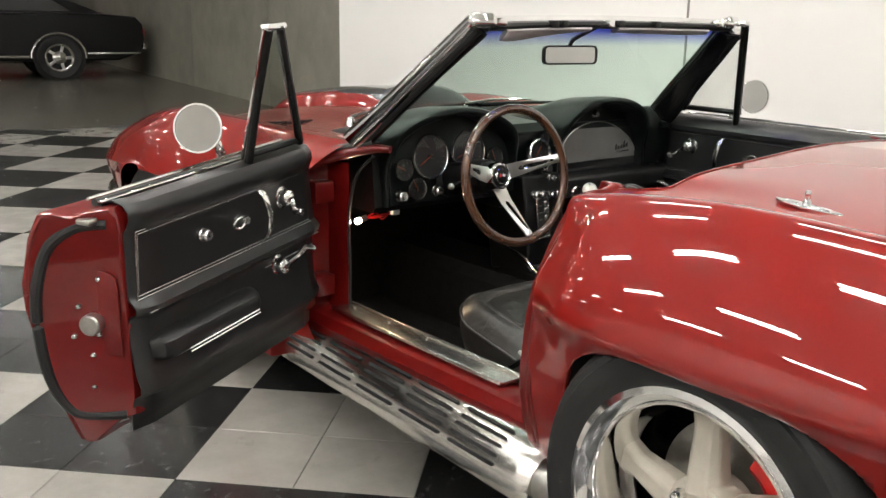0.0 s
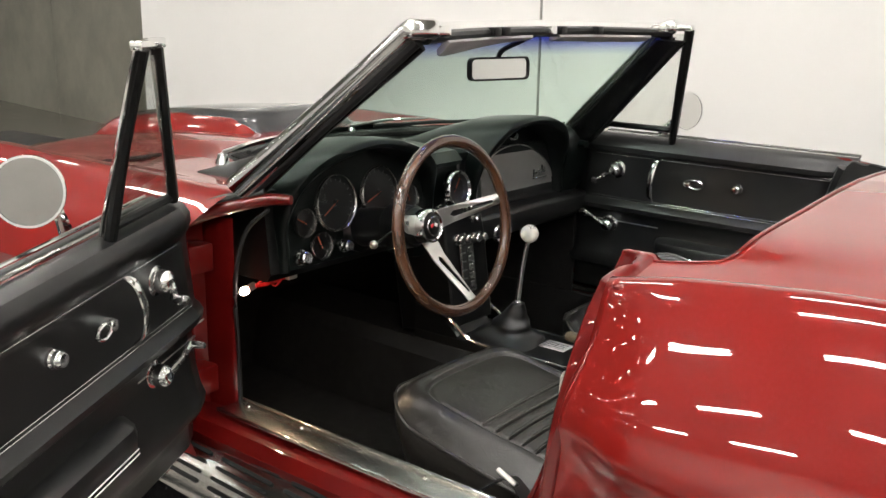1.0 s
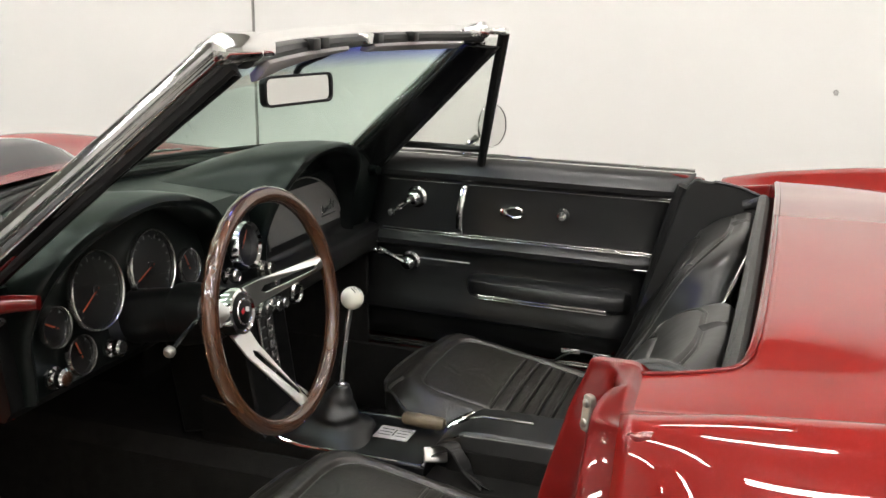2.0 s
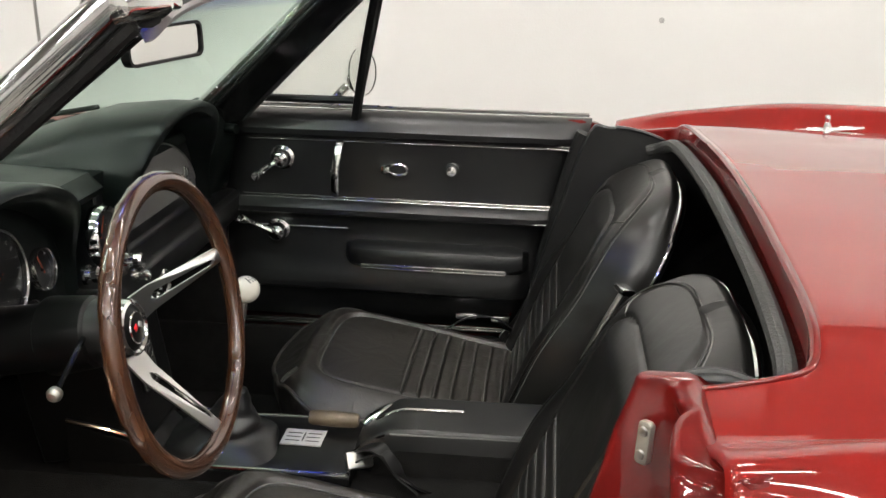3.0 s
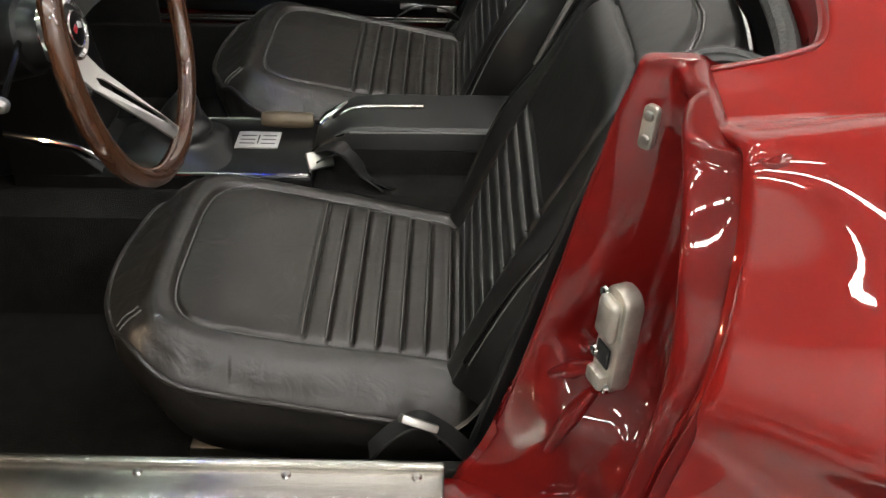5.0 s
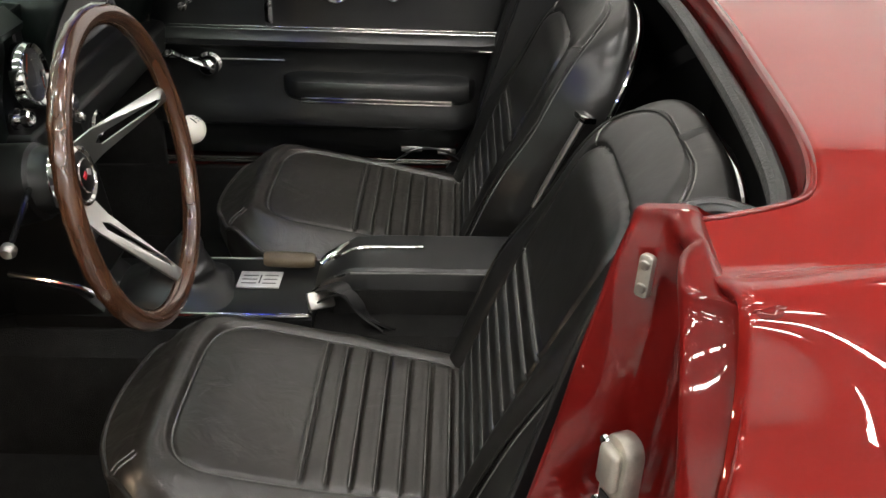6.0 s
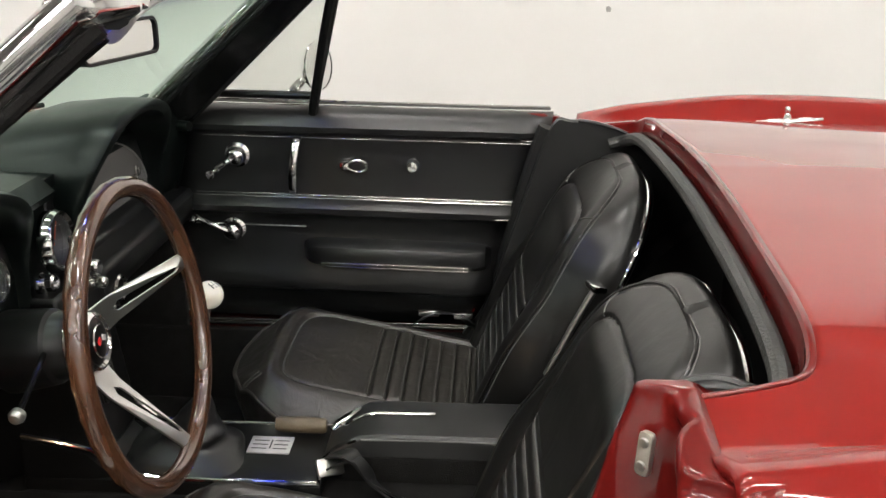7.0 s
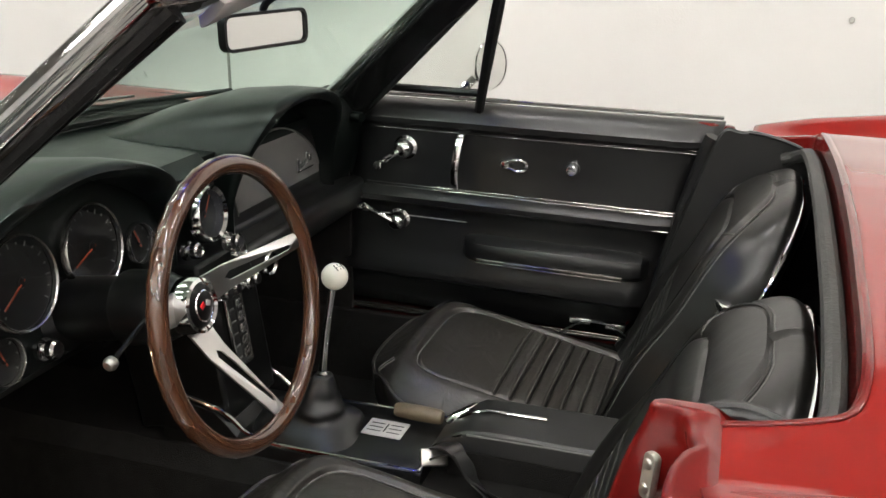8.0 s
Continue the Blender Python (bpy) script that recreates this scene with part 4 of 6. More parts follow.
def winder(y, z, ty, tz, knob_r):
    """Window winder: boss, arm and knob."""
    a, b = on_trim(y, z), on_trim(ty, tz, 0.030)
    bm = lathe([(0, 0.034), (0.009, 0.033), (0.016, 0.029), (0.020, 0.021), (0.0205, 0.010), (0.017, 0.006), (0.026, 0.003), (0.026, 0)], 24, axis(a, (-1, 0, 0)))
    add(bm, tube([a + Vector((-0.024, 0, 0)), a.lerp(b, 0.5) + Vector((-0.018, 0, 0.002)), b], [0.008, 0.006, 0.0065], 10, smooth=4))
    add(bm, lathe([(0, 0.030), (knob_r * 0.8, 0.028), (knob_r, 0.020), (knob_r, 0.008), (knob_r * 0.5, 0), (0, 0)], 16, axis(b, (-1, 0, 0))))
    return bm


def door_parts(left):
    """Name, bmesh, material, label and sub-parts for a right-hand door; the first tuple of a list is the part."""
    out = []
    add_ = lambda name, bm, mat, label="", bevel=0, under=None: out.append((name, bm, mat, label, bevel, under))
    add_("shell", door_shell(left), RED_SHADED, "red painted door shell", 0.006)
    add_("trim_panel", trim_panel(left), VINYL, "black moulded vinyl door panel")
    # bright lines round the upper field
    r0, r1, f0, f1 = (1.318, 1.306, 1.905, 1.938) if left else (1.268, 1.302, 1.952, 1.972)
    for d in (0.0, 0.006):
        z0, z1 = 0.767 - d, 0.634 + d
        add_("bright_trim", trim_line([(r0 + d, z0), (1.6, z0), (f0 - d, z0)], 0.0013), TRIM_METAL)
        add_("bright_trim", trim_line([(r1 + d, z1), (1.6, z1), (f1 - d, z1)], 0.0013), TRIM_METAL)
        add_("bright_trim", trim_line([(r0 + d, z0), (r1 + d, z1)], 0.0013), TRIM_METAL)
    add_("bright_trim", trim_line([(r1 + 0.015, 0.6055), (1.65, 0.6055), (f1 + 0.008, 0.6055)], 0.0016), STEEL)
    add_("bright_trim", trim_line([(1.738, 0.570), (1.85, 0.570), (f1 + 0.01, 0.570)], 0.0018), STEEL)
    # arm rest
    rings = []
    for y, s in ((1.350 - 0.02 * left, 0.25), (1.362 - 0.02 * left, 0.75), (1.385 - 0.02 * left, 1), (1.55, 1), (1.705 - 0.06 * left, 1), (1.728 - 0.06 * left, 0.75), (1.742 - 0.06 * left, 0.25)):
        c = on_trim(y, 0.522)
        rings.append([(c.x + 0.01 - dx * s, y, 0.520 + dz * (0.6 + 0.4 * s)) for dx, dz in ((0, 0.030), (0.028, 0.028), (0.046, 0.018), (0.052, 0.004), (0.050, -0.014), (0.036, -0.024), (0, -0.030))])
    add_("arm_rest", loft(rings), VINYL, "padded black arm rest", 0.003)
    for dz in (0.0, 0.007):
        add_("bright_trim", tube([(on_trim(y, 0.5).x - 0.0415 + abs(dz) * 0.2, y, 0.5015 + dz) for y in (1.396, 1.55, 1.700 - 0.06 * left)], 0.0022, 6), CHROME)
    add_("vent_winder", winder(1.820, 0.721, 1.822, 0.690, 0.009) if left else winder(1.876, 0.721, 1.920, 0.690, 0.011), CHROME, "chrome quarter-light winder")
    add_("window_winder", winder(1.790, 0.562, 1.872, 0.588, 0.007) if left else winder(1.893, 0.558, 1.965, 0.592, 0.008), CHROME, "chrome window winder")
    # strap
    p = [on_trim(1.748, 0.762, 0.004), on_trim(1.750, 0.745, 0.024), on_trim(1.756, 0.70, 0.032), on_trim(1.760, 0.66, 0.022), on_trim(1.762, 0.642, 0.004)]
    p = [q - Vector((0, 0.026 * left, 0)) for q in p]
    add_("pull_strap", tube(p, 0.0085, 10, flat=0.45, smooth=5, up=(1, 0, 0)), CHROME, "chrome grab handle")
    # inner release and lock knob
    c = on_trim(1.637, 0.709)
    bm = lathe([(0, 0.024), (0.009, 0.023), (0.012, 0.015), (0.013, 0)], 16, axis(c + Vector((0, 0.014, 0)), (-1, 0, 0)))
    add(bm, tube([c + Vector((-0.018, 0.010, 0.004)), c + Vector((-0.022, -0.010, 0.012)), c + Vector((-0.022, -0.028, 0.008)), c + Vector((-0.020, -0.030, -0.006)), c + Vector((-0.020, -0.012, -0.012)), c + Vector((-0.018, 0.008, -0.006))], 0.0035, 8, smooth=4))
    add_("door_pull", bm, CHROME, "small chrome door release")
    add_("lock_knob", lathe([(0, 0.026), (0.010, 0.025), (0.0135, 0.020), (0.0145, 0.014), (0.0125, 0.011), (0.0145, 0.008), (0.0135, 0.003), (0.014, 0)], 18, axis(on_trim(1.513, 0.711), (-1, 0, 0))), CHROME, "ribbed chrome lock knob")
    # belt rail and seal along the top
    rise, back = (0, 1.29) if left else (-0.0095, 1.237)
    add_("belt_rail", tube([(0.636 + door_taper(y), y, 0.8265 + rise) for y in (back, 1.45, 1.72, 1.95)], 0.0042, 8, flat=0.7), CHROME, "bright strip along the window slot")
    add_("window_seal", tube([(0.650 + door_taper(y), y, 0.824 + rise) for y in (back, 1.45, 1.72, 1.95)], 0.008, 8), SEAL, "grey rubber window seal")
    add_("belt_rail", tube([(0.666 + door_taper(y), y, 0.8295 + rise) for y in (back, 1.45, 1.72, 1.95)], 0.004, 8), CHROME)
    return out


def vent_window(parent, flip):
    f = (lambda bm: mirrored(bm)) if flip else (lambda bm: bm)
    top = new("quarter_light")
    top.parent = parent
    tf, tr, bf, br = Vector((0.497, 1.690, 1.112)), Vector((0.488, 1.640, 1.112)), Vector((0.612, 1.930, 0.838)), Vector((0.602, 1.718, 0.838))
    if flip:
        tf, tr, bf, br = Vector((0.489, 1.704, 1.122)), Vector((0.480, 1.652, 1.122)), Vector((0.617, 1.936, 0.832)), Vector((0.606, 1.712, 0.832))
    part("rear_post", f(tube([br + Vector((0, 0, -0.03)), br.lerp(tr, 0.5), tr], 0.0105, 8, flat=1.0)), PLASTIC, top, "dark quarter-light post")
    part("post_edge", f(tube([br + Vector((0.004, -0.011, 0)), tr + Vector((0.004, -0.011, 0))], 0.0035, 6)), CHROME, top)
    part("front_frame", f(tube([bf, bf.lerp(tf, 0.5), tf], 0.010, 8)), PLASTIC, top, "dark quarter-light frame")
    part("frame_edge", f(tube([bf + Vector((0.002, -0.010, 0.006)), tf + Vector((0.002, -0.008, -0.02))], 0.003, 6)), CHROME, top)
    part("bottom_frame", f(tube([bf + Vector((0, 0, 0.006)), br + Vector((0, 0, 0.006))], 0.0085, 8)), PLASTIC, top)
    cap = box(tr.x - 0.006, tf.x + 0.006, tr.y - 0.009, tf.y + 0.006, tr.z - 0.004, tr.z + 0.011, 0.004)
    part("top_cap", f(cap), CHROME, top, "chrome end cap")
    bm = bmesh.new()
    vs = [bm.verts.new(q) for q in (bf + Vector((0, -0.012, 0.012)), br + Vector((0, 0.006, 0.012)), tr + Vector((0, 0.008, -0.01)), tf + Vector((0, -0.008, -0.012)))]
    bm.faces.new(vs)
    g = part("pane", f(bm), PANE, top, "clear glass pane", smooth=False)
    mod_solid(g, 0.004, 0)


def door_mirror(parent, flip):
    f = (lambda bm: mirrored(bm)) if flip else (lambda bm: bm)
    top = new("door_mirror")
    top.parent = parent
    px, py = (0.728, 1.703) if flip else (0.692, 1.722)
    m = axis((px, py, 0.894 if flip else 0.890), (-0.42, -1, 0.20 if flip else 0.08))
    if flip:
        m = m @ Matrix.Scale(1.07, 4)
    part("housing", f(lathe([(0, -0.034), (0.020, -0.030), (0.038, -0.018), (0.050, -0.004), (0.0535, 0.003), (0.0525, 0.006), (0.049, 0.006)], 40, m)), CHROME, top, "round chrome mirror shell")
    part("mirror_glass", f(lathe([(0, 0.0045), (0.0495, 0.0045), (0.0495, 0.002)], 40, m)), DOOR_MIRROR if flip else MIRROR, top, "round mirror glass")
    stem = tube([(px - 0.010, py + 0.030, 0.862), (px - 0.016, py + 0.046, 0.845), (px - 0.02, py + 0.063, 0.818 if not flip else 0.765)], [0.009, 0.010, 0.016], 10, smooth=5)
    part("stem", f(stem), CHROME, top, "chrome mirror stem")


def build_door(name, flip):
    door = new(name)
    door.parent = car
    for nm, bm, mat, label, bevel, under in door_parts(flip):
        ob = part(nm, mirrored(bm) if flip else bm, mat, door, label)
        if bevel:
            mod_bevel(ob, bevel)
        if nm == "trim_panel":
            mod_solid(ob, 0.004, 0)
    vent_window(door, flip)
    door_mirror(door, flip)
    return door


HINGE, OPEN = Vector((-0.678, 2.11, 0.60)), -65.0
build_door("passenger_door", False)["label"] = "closed passenger door with black trim"
driver_door = build_door("driver_door", True)
driver_door["label"] = "wide open driver door with black trim"
driver_door.matrix_basis = Matrix.Translation(HINGE) @ pose(0, 0, 0, 0, 0, OPEN) @ pose(0, 0, 0, 3.2, 0, 0) @ Matrix.Translation(-HINGE)
# details on the driver door's rear edge
on_edge = lambda x, z, out=0.0: (x, lerp(1.185, 1.292, (0.735 + x) / 0.135) - out, z)
q = axis(on_edge(-0.640, 0.595, -0.004), (0.30, -1, 0))
part("latch_rotor", lathe([(0, 0.030), (0.018, 0.030), (0.021, 0.026), (0.021, 0.004), (0.027, 0.004), (0.027, 0)], 22, q), STEEL, driver_door, "round dull metal door latch")
part("latch_plate", slab([(-0.056, -0.058), (0.050, -0.070), (0.053, 0.088), (0.040, 0.100), (-0.030, 0.118), (-0.050, 0.108)], 0.005, q @ Matrix.Translation((0.0, 0.0, 0.0005)), 0.0015), RED_SHADED, driver_door, "raised red latch plate")
for x, z in ((-0.625, 0.682), (-0.657, 0.631), (-0.632, 0.571), (-0.668, 0.571), (-0.644, 0.530), (-0.648, 0.464)):
    part("screw", lathe([(0, 0.010), (0.004, 0.0095), (0.0065, 0.006), (0.0065, 0)], 10, axis(on_edge(x, z, 0.002), (0.30, -1, 0))), CHROME, driver_door)
part("edge_seal", tube([on_edge(x, z, 0.003) for x, z in ((-0.606, 0.787), (-0.630, 0.787), (-0.655, 0.781), (-0.688, 0.752), (-0.706, 0.704), (-0.717, 0.642), (-0.718, 0.567), (-0.711, 0.490), (-0.697, 0.442), (-0.676, 0.410), (-0.640, 0.400), (-0.606, 0.399))], 0.0115, 10, smooth=6), RUBBER, driver_door, "black rubber edge seal")
part("edge_flange", tube([on_edge(x, z, -0.001) for x, z in ((-0.612, 0.812), (-0.640, 0.808), (-0.664, 0.799), (-0.690, 0.806), (-0.699, 0.800), (-0.714, 0.764), (-0.730, 0.683), (-0.730, 0.634), (-0.717, 0.52), (-0.692, 0.405), (-0.676, 0.352))], 0.005, 8, smooth=5), RED_SHADED, driver_door)
for pts in (((-0.664, 0.712), (-0.635, 0.706), (-0.608, 0.694)), ((-0.690, 0.452), (-0.660, 0.446), (-0.610, 0.432))):
    part("edge_ridge", tube([on_edge(x, z, 0.002) for x, z in pts], 0.0045, 8, smooth=3), RED_SHADED, driver_door)
part("alignment_wedge", box(-0.648, -0.610, 1.246, 1.270, 0.790, 0.803, 0.004), STEEL, driver_door)


# ---- windscreen ----
def ws_bottom(u):
    x = lerp(-0.580, 0.580, u)
    return Vector((x, 2.36 - 0.315 * abs(x / 0.58) ** 2.3, 0.822 - 0.010 * (x / 0.58) ** 2))


def ws_top(u):
    x = lerp(-0.478, 0.478, u)
    return Vector((x, 1.785 - 0.075 * (x / 0.478) ** 2, 1.116 - 0.006 * (x / 0.478) ** 2))


windscreen = new("windscreen")
windscreen.parent = car
pane = part("glass", sheet(lambda u, v: ws_bottom(u).lerp(ws_top(u), v), 28, 12), WS_GLASS, windscreen, "green-tinted glass with a blue top band")
for side in (0, 1):
    s = -1 if side == 0 else 1
    a, b = ws_bottom(side), ws_top(side)
    a, b = a + (a - b) * 0.04, b
    o = Vector((s * 0.018, -0.006, 0.004))
    line = [a + o + Vector((s * 0.006, 0.0, 0)), a.lerp(b, 0.3) + o, a.lerp(b, 0.65) + o, b + o]
    part("pillar_cover", tube(line, [0.040, 0.036, 0.032, 0.031], 16, flat=0.66, smooth=5, up=(0, 1, 0.6)), PILLAR_DIMMED, windscreen, "bright chrome windscreen pillar")
    o = Vector((-s * 0.004, -0.014, -0.010))
    part("pillar_trim", tube([a.lerp(b, 0.02) + o, a.lerp(b, 0.5) + o, b + o + Vector((0, 0.004, -0.012))], [0.013, 0.010, 0.009], 10, smooth=4), PLASTIC, windscreen, "black inner pillar trim")
    o = Vector((s * 0.016, -0.014, -0.012))
    part("pillar_seal", tube([a.lerp(b, 0.0) + o, a.lerp(b, 0.5) + o, b + o], 0.0125, 10, smooth=4), RUBBER, windscreen, "black rubber pillar seal")
    # padded finisher between the pillar and the quarter-light
    deep = 0.118 if s > 0 else 0.045
    rings = []
    for t in (-0.06, 0.0, 0.25, 0.5, 0.75, 0.97):
        p = a.lerp(b, t) + Vector((0, 0.004, -0.012))
        q = p + Vector((0, -deep * (1 - 0.30 * max(t, 0)), -0.004 + 0.02 * (1 - t)))
        rings.append([p + Vector((-s * 0.012, 0, 0)), p + Vector((-s * 0.020, -0.012, 0)), q + Vector((-s * 0.016, 0.010, 0)), q + Vector((-s * 0.006, 0, 0)), q + Vector((s * 0.012, 0, 0)), p + Vector((s * 0.014, 0, 0))])
    mod_bevel(part("pillar_finisher", loft(rings), GLOSS_BLACK, windscreen, "glossy black inner pillar finisher"), 0.005, 3)
    part("corner_cap", move(box(-0.036, 0.036, -0.030, 0.030, -0.018, 0.020, 0.014, 3), Matrix.Translation(b + Vector((s * 0.010, -0.010, 0.002))) @ pose(0, 0, 0, -20, 0, 18 * s)), CHROME, windscreen, "chrome corner cap")
    part("header_latch", move(box(-0.022, 0.022, -0.016, 0.020, -0.010, 0.012, 0.006), Matrix.Translation(b + Vector((-s * 0.035, -0.020, 0.004))) @ pose(0, 0, 0, 0, 0, 10 * s)), CHROME, windscreen, "chrome hood latch")
head = [ws_top(u / 12) for u in range(13)]
part("header", tube([p + Vector((0, -0.002, 0.004)) for p in head], 0.018, 12, flat=0.75), CHROME, windscreen, "chrome windscreen header")
part("header_trim", tube([p + Vector((0, -0.022, -0.007)) for p in head], 0.015, 10, flat=0.8), PLASTIC, windscreen, "black padded header trim")
for x in (-0.21, -0.17, 0.02, 0.06, 0.20):
    p = ws_top((x + 0.478) / 0.956) + Vector((0, -0.038, -0.004))
    part("header_clip", box(p.x - 0.012, p.x + 0.012, p.y - 0.010, p.y + 0.012, p.z - 0.009, p.z + 0.009, 0.003), PLASTIC if x != 0.02 else CHROME, windscreen)
part("lower_seal", tube([ws_bottom(u / 16) + Vector((0, 0.006, 0.0)) for u in range(17)], 0.010, 8), SEAL, windscreen, "rubber seal under the glass")


def visor(x0, x1, drop, rise):
    top = []
    def f(u, v):
        x = lerp(x0, x1, u)
        h = ws_top((x + 0.478) / 0.956)
        k = 1 - abs(2 * u - 1) ** 4 * 0.35 * v
        fall = drop * lerp(1.0, rise, u) * v * k
        return x, h.y - 0.034 + v * k * 0.040, h.z - 0.014 - fall - 0.004 * math.sin(math.pi * v)
    ob = part("sun_visor", sheet(f, 20, 8), VISOR, car, "grey folded sun visor")
    mod_solid(ob, 0.012, 0)
    mod_bevel(ob, 0.004)


visor(-0.405, -0.045, 0.034, 0.12)
visor(0.06, 0.40, 0.010, 1.3)

rvm = new("rear_view_mirror")
rvm.parent = car
RM = axis((-0.002, 1.866, 1.023), (-0.235, -0.955, 0.02))
part("frame", slab(round_rect(0.176, 0.053, 0.014), 0.014, RM @ Matrix.Translation((0, 0, -0.011)), 0.0, holes=[round_rect(0.167, 0.044, 0.010)]), PLASTIC, rvm, "thin black mirror frame")
part("mirror_glass", slab(round_rect(0.169, 0.046, 0.010), 0.010, RM @ Matrix.Translation((0, 0, -0.0105))), MIRROR, rvm, "mirror glass")
part("stem", tube([(0.0, 1.876, 1.030), (0.0, 1.865, 1.062), (-0.002, 1.815, 1.085), (0.0, 1.772, 1.104)], 0.006, 8, smooth=4), PLASTIC, rvm, "black mirror stem")


# ---- dashboard ----
DASH_SIZE, DASH_SHIFT = 1.0236, Vector((0.0476, 0.0015, -0.0269))
dash = new("dashboard")
dash.parent = car
dash["label"] = "black padded twin-hood dashboard"
dash.matrix_basis = Matrix.Translation(DASH_SHIFT) @ Matrix.Scale(DASH_SIZE, 4)
stack = new("radio_stack")
stack.parent = car
stack["label"] = "black radio stack under the dash"


def dash_top():
    """Pad from the hoods to the foot of the windscreen."""
    def f(u, v):
        x = lerp(-0.615, 0.545, u)
        b = ws_bottom(min(max((x + 0.032 + 0.58) / 1.16, 0), 1))
        y = lerp(1.985, max(b.y - 0.062, 1.99), v)
        return x, y, lerp(0.812, 0.818, v) - 0.012 * (abs(x) / 0.6) ** 2
    return sheet(f, 30, 10)


mod_solid(part("top_pad", dash_top(), DASH, dash), 0.02)
HOOD_L = [(-0.575, 0.632), (-0.575, 0.67), (-0.578, 0.74), (-0.565, 0.815), (-0.52, 0.858), (-0.44, 0.882), (-0.355, 0.889), (-0.27, 0.878), (-0.185, 0.846), (-0.128, 0.80), (-0.104, 0.73), (-0.100, 0.67), (-0.100, 0.632)]
HOOD_R = [(0.052, 0.600), (0.050, 0.67), (0.050, 0.75), (0.056, 0.812), (0.088, 0.855), (0.145, 0.884), (0.225, 0.891), (0.310, 0.884), (0.385, 0.857), (0.435, 0.808), (0.458, 0.75), (0.468, 0.68), (0.470, 0.600)]


def hood(outline, lip=1.900, face=1.972, lean=0.060):
    c = [(p.x, p.y) for p in catmull([(x, z, 0) for x, z in outline], 4)]
    mx = sum(x for x, z in c) / len(c)
    inset = lambda d: [(x + (mx - x) / abs(mx - x + 1e-9) * d * min(1, abs(mx - x) / 0.06), z - d * step(0.70, 0.86, z)) for x, z in c]
    sink = lambda f: [(x, min(z, 0.80) + max(z - 0.80, 0) * f) for x, z in c]
    back = lambda y, z: y + (lean * (1 - step(0.70, 0.885, z)) * (1 - step(1.93, 2.10, y)) if y < face - 0.001 or y > face + 0.001 else 0)
    rings = [[(x, back(y, z), z) for x, z in s] for y, s in ((2.26, sink(0.12)), (2.16, sink(0.55)), (2.05, sink(0.90)), (1.96, sink(1.0)), (lip + 0.014, c), (lip + 0.004, inset(0.003)), (lip, inset(0.010)), (lip + 0.004, inset(0.018)), (face, inset(0.026)))]
    bm = loft(rings, closed=False, caps=False)
    f = inset(0.026)
    bm.faces.new([bm.verts.new((x, face, z)) for x, z in f])
    return bm


part("driver_hood", hood(HOOD_L), DASH, dash, "padded hood over the gauges", sharp=50)
part("passenger_hood", hood(HOOD_R, face=1.996), DASH, dash, "padded hood over the glove panel", sharp=50)
# silver panel with a bright edge inside the passenger hood
PAN = [(p.x, p.y) for p in catmull([(0.119, 0.683, 0), (0.112, 0.750, 0), (0.174, 0.797, 0), (0.268, 0.809, 0), (0.355, 0.785, 0), (0.423, 0.738, 0), (0.452, 0.685, 0)], 6)]
UP = Matrix(((1, 0, 0, 0), (0, 0, 1, 0), (0, 1, 0, 0), (0, 0, 0, 1)))      # x, y of a plate to x, z of the car
glove = part("glove_panel", slab([(x, z) for x, z in PAN], -0.008, Matrix.Translation((0, 1.994, 0)) @ UP), SILVER_PANEL, dash, "satin dark silver glove box panel", smooth=False)
part("panel_edge", tube([(x, 1.986, z) for x, z in PAN], 0.002, 6), STEEL, dash)
part("glove_lock", lathe([(0, 0.014), (0.008, 0.013), (0.011, 0.006), (0.013, 0)], 16, axis((0.235, 1.978, 0.836), (0, -1, -0.1))), CHROME, dash, "round chrome lock")
for k in range(5):
    part("name_badge", box(0.342 + k * 0.013, 0.351 + k * 0.013, 1.981, 1.9865, 0.712 + 0.002 * k, 0.724 + 0.003 * k + (0.010 if k in (0, 3) else 0), 0.002), CHROME, dash)
part("name_badge", box(0.342, 0.412, 1.982, 1.9865, 0.707, 0.7105, 0.001), CHROME, dash, "small chrome badge strip")


def lower_dash():
    prof = [(1.93, 0.655), (1.925, 0.625), (1.94, 0.59), (2.02, 0.575), (2.2, 0.60), (2.2, 0.78), (1.99, 0.80), (1.985, 0.66)]
    return loft([[(x, y, z) for y, z in prof] for x in (0.02, 0.3, 0.56)])


mod_bevel(part("lower_pad", lower_dash(), VINYL, dash, "black lower dash pad"), 0.010, 3)
part("lower_panel", loft([[(x, y, z) for y, z in ((1.975, 0.66), (1.972, 0.632), (1.985, 0.616), (2.2, 0.62), (2.2, 0.78), (1.99, 0.80))] for x in (-0.60, -0.14)]), PLASTIC, dash, "black lower panel")
mod_bevel(dash.children[-1], 0.008)
part("centre_panel", box(-0.150, 0.010, 1.982, 2.20, 0.58, 0.806, 0.006), DASH, dash, "black centre dash")
part("stack_lip", loft([[(x, y, z) for y, z in ((1.965, 0.790), (1.962, 0.800), (1.985, 0.822), (2.15, 0.832), (2.15, 0.79))] for x in (-0.152, 0.004)]), DASH, dash)
part("front", loft([[(x, y, z) for y, z in ((1.972, 0.665), (1.955, 0.58), (1.935, 0.44), (1.93, 0.40), (2.1, 0.36), (2.15, 0.66))] for x in (-0.070, 0.085)]), PLASTIC, stack, "black radio panel")
mod_bevel(stack.children[-1], 0.006)


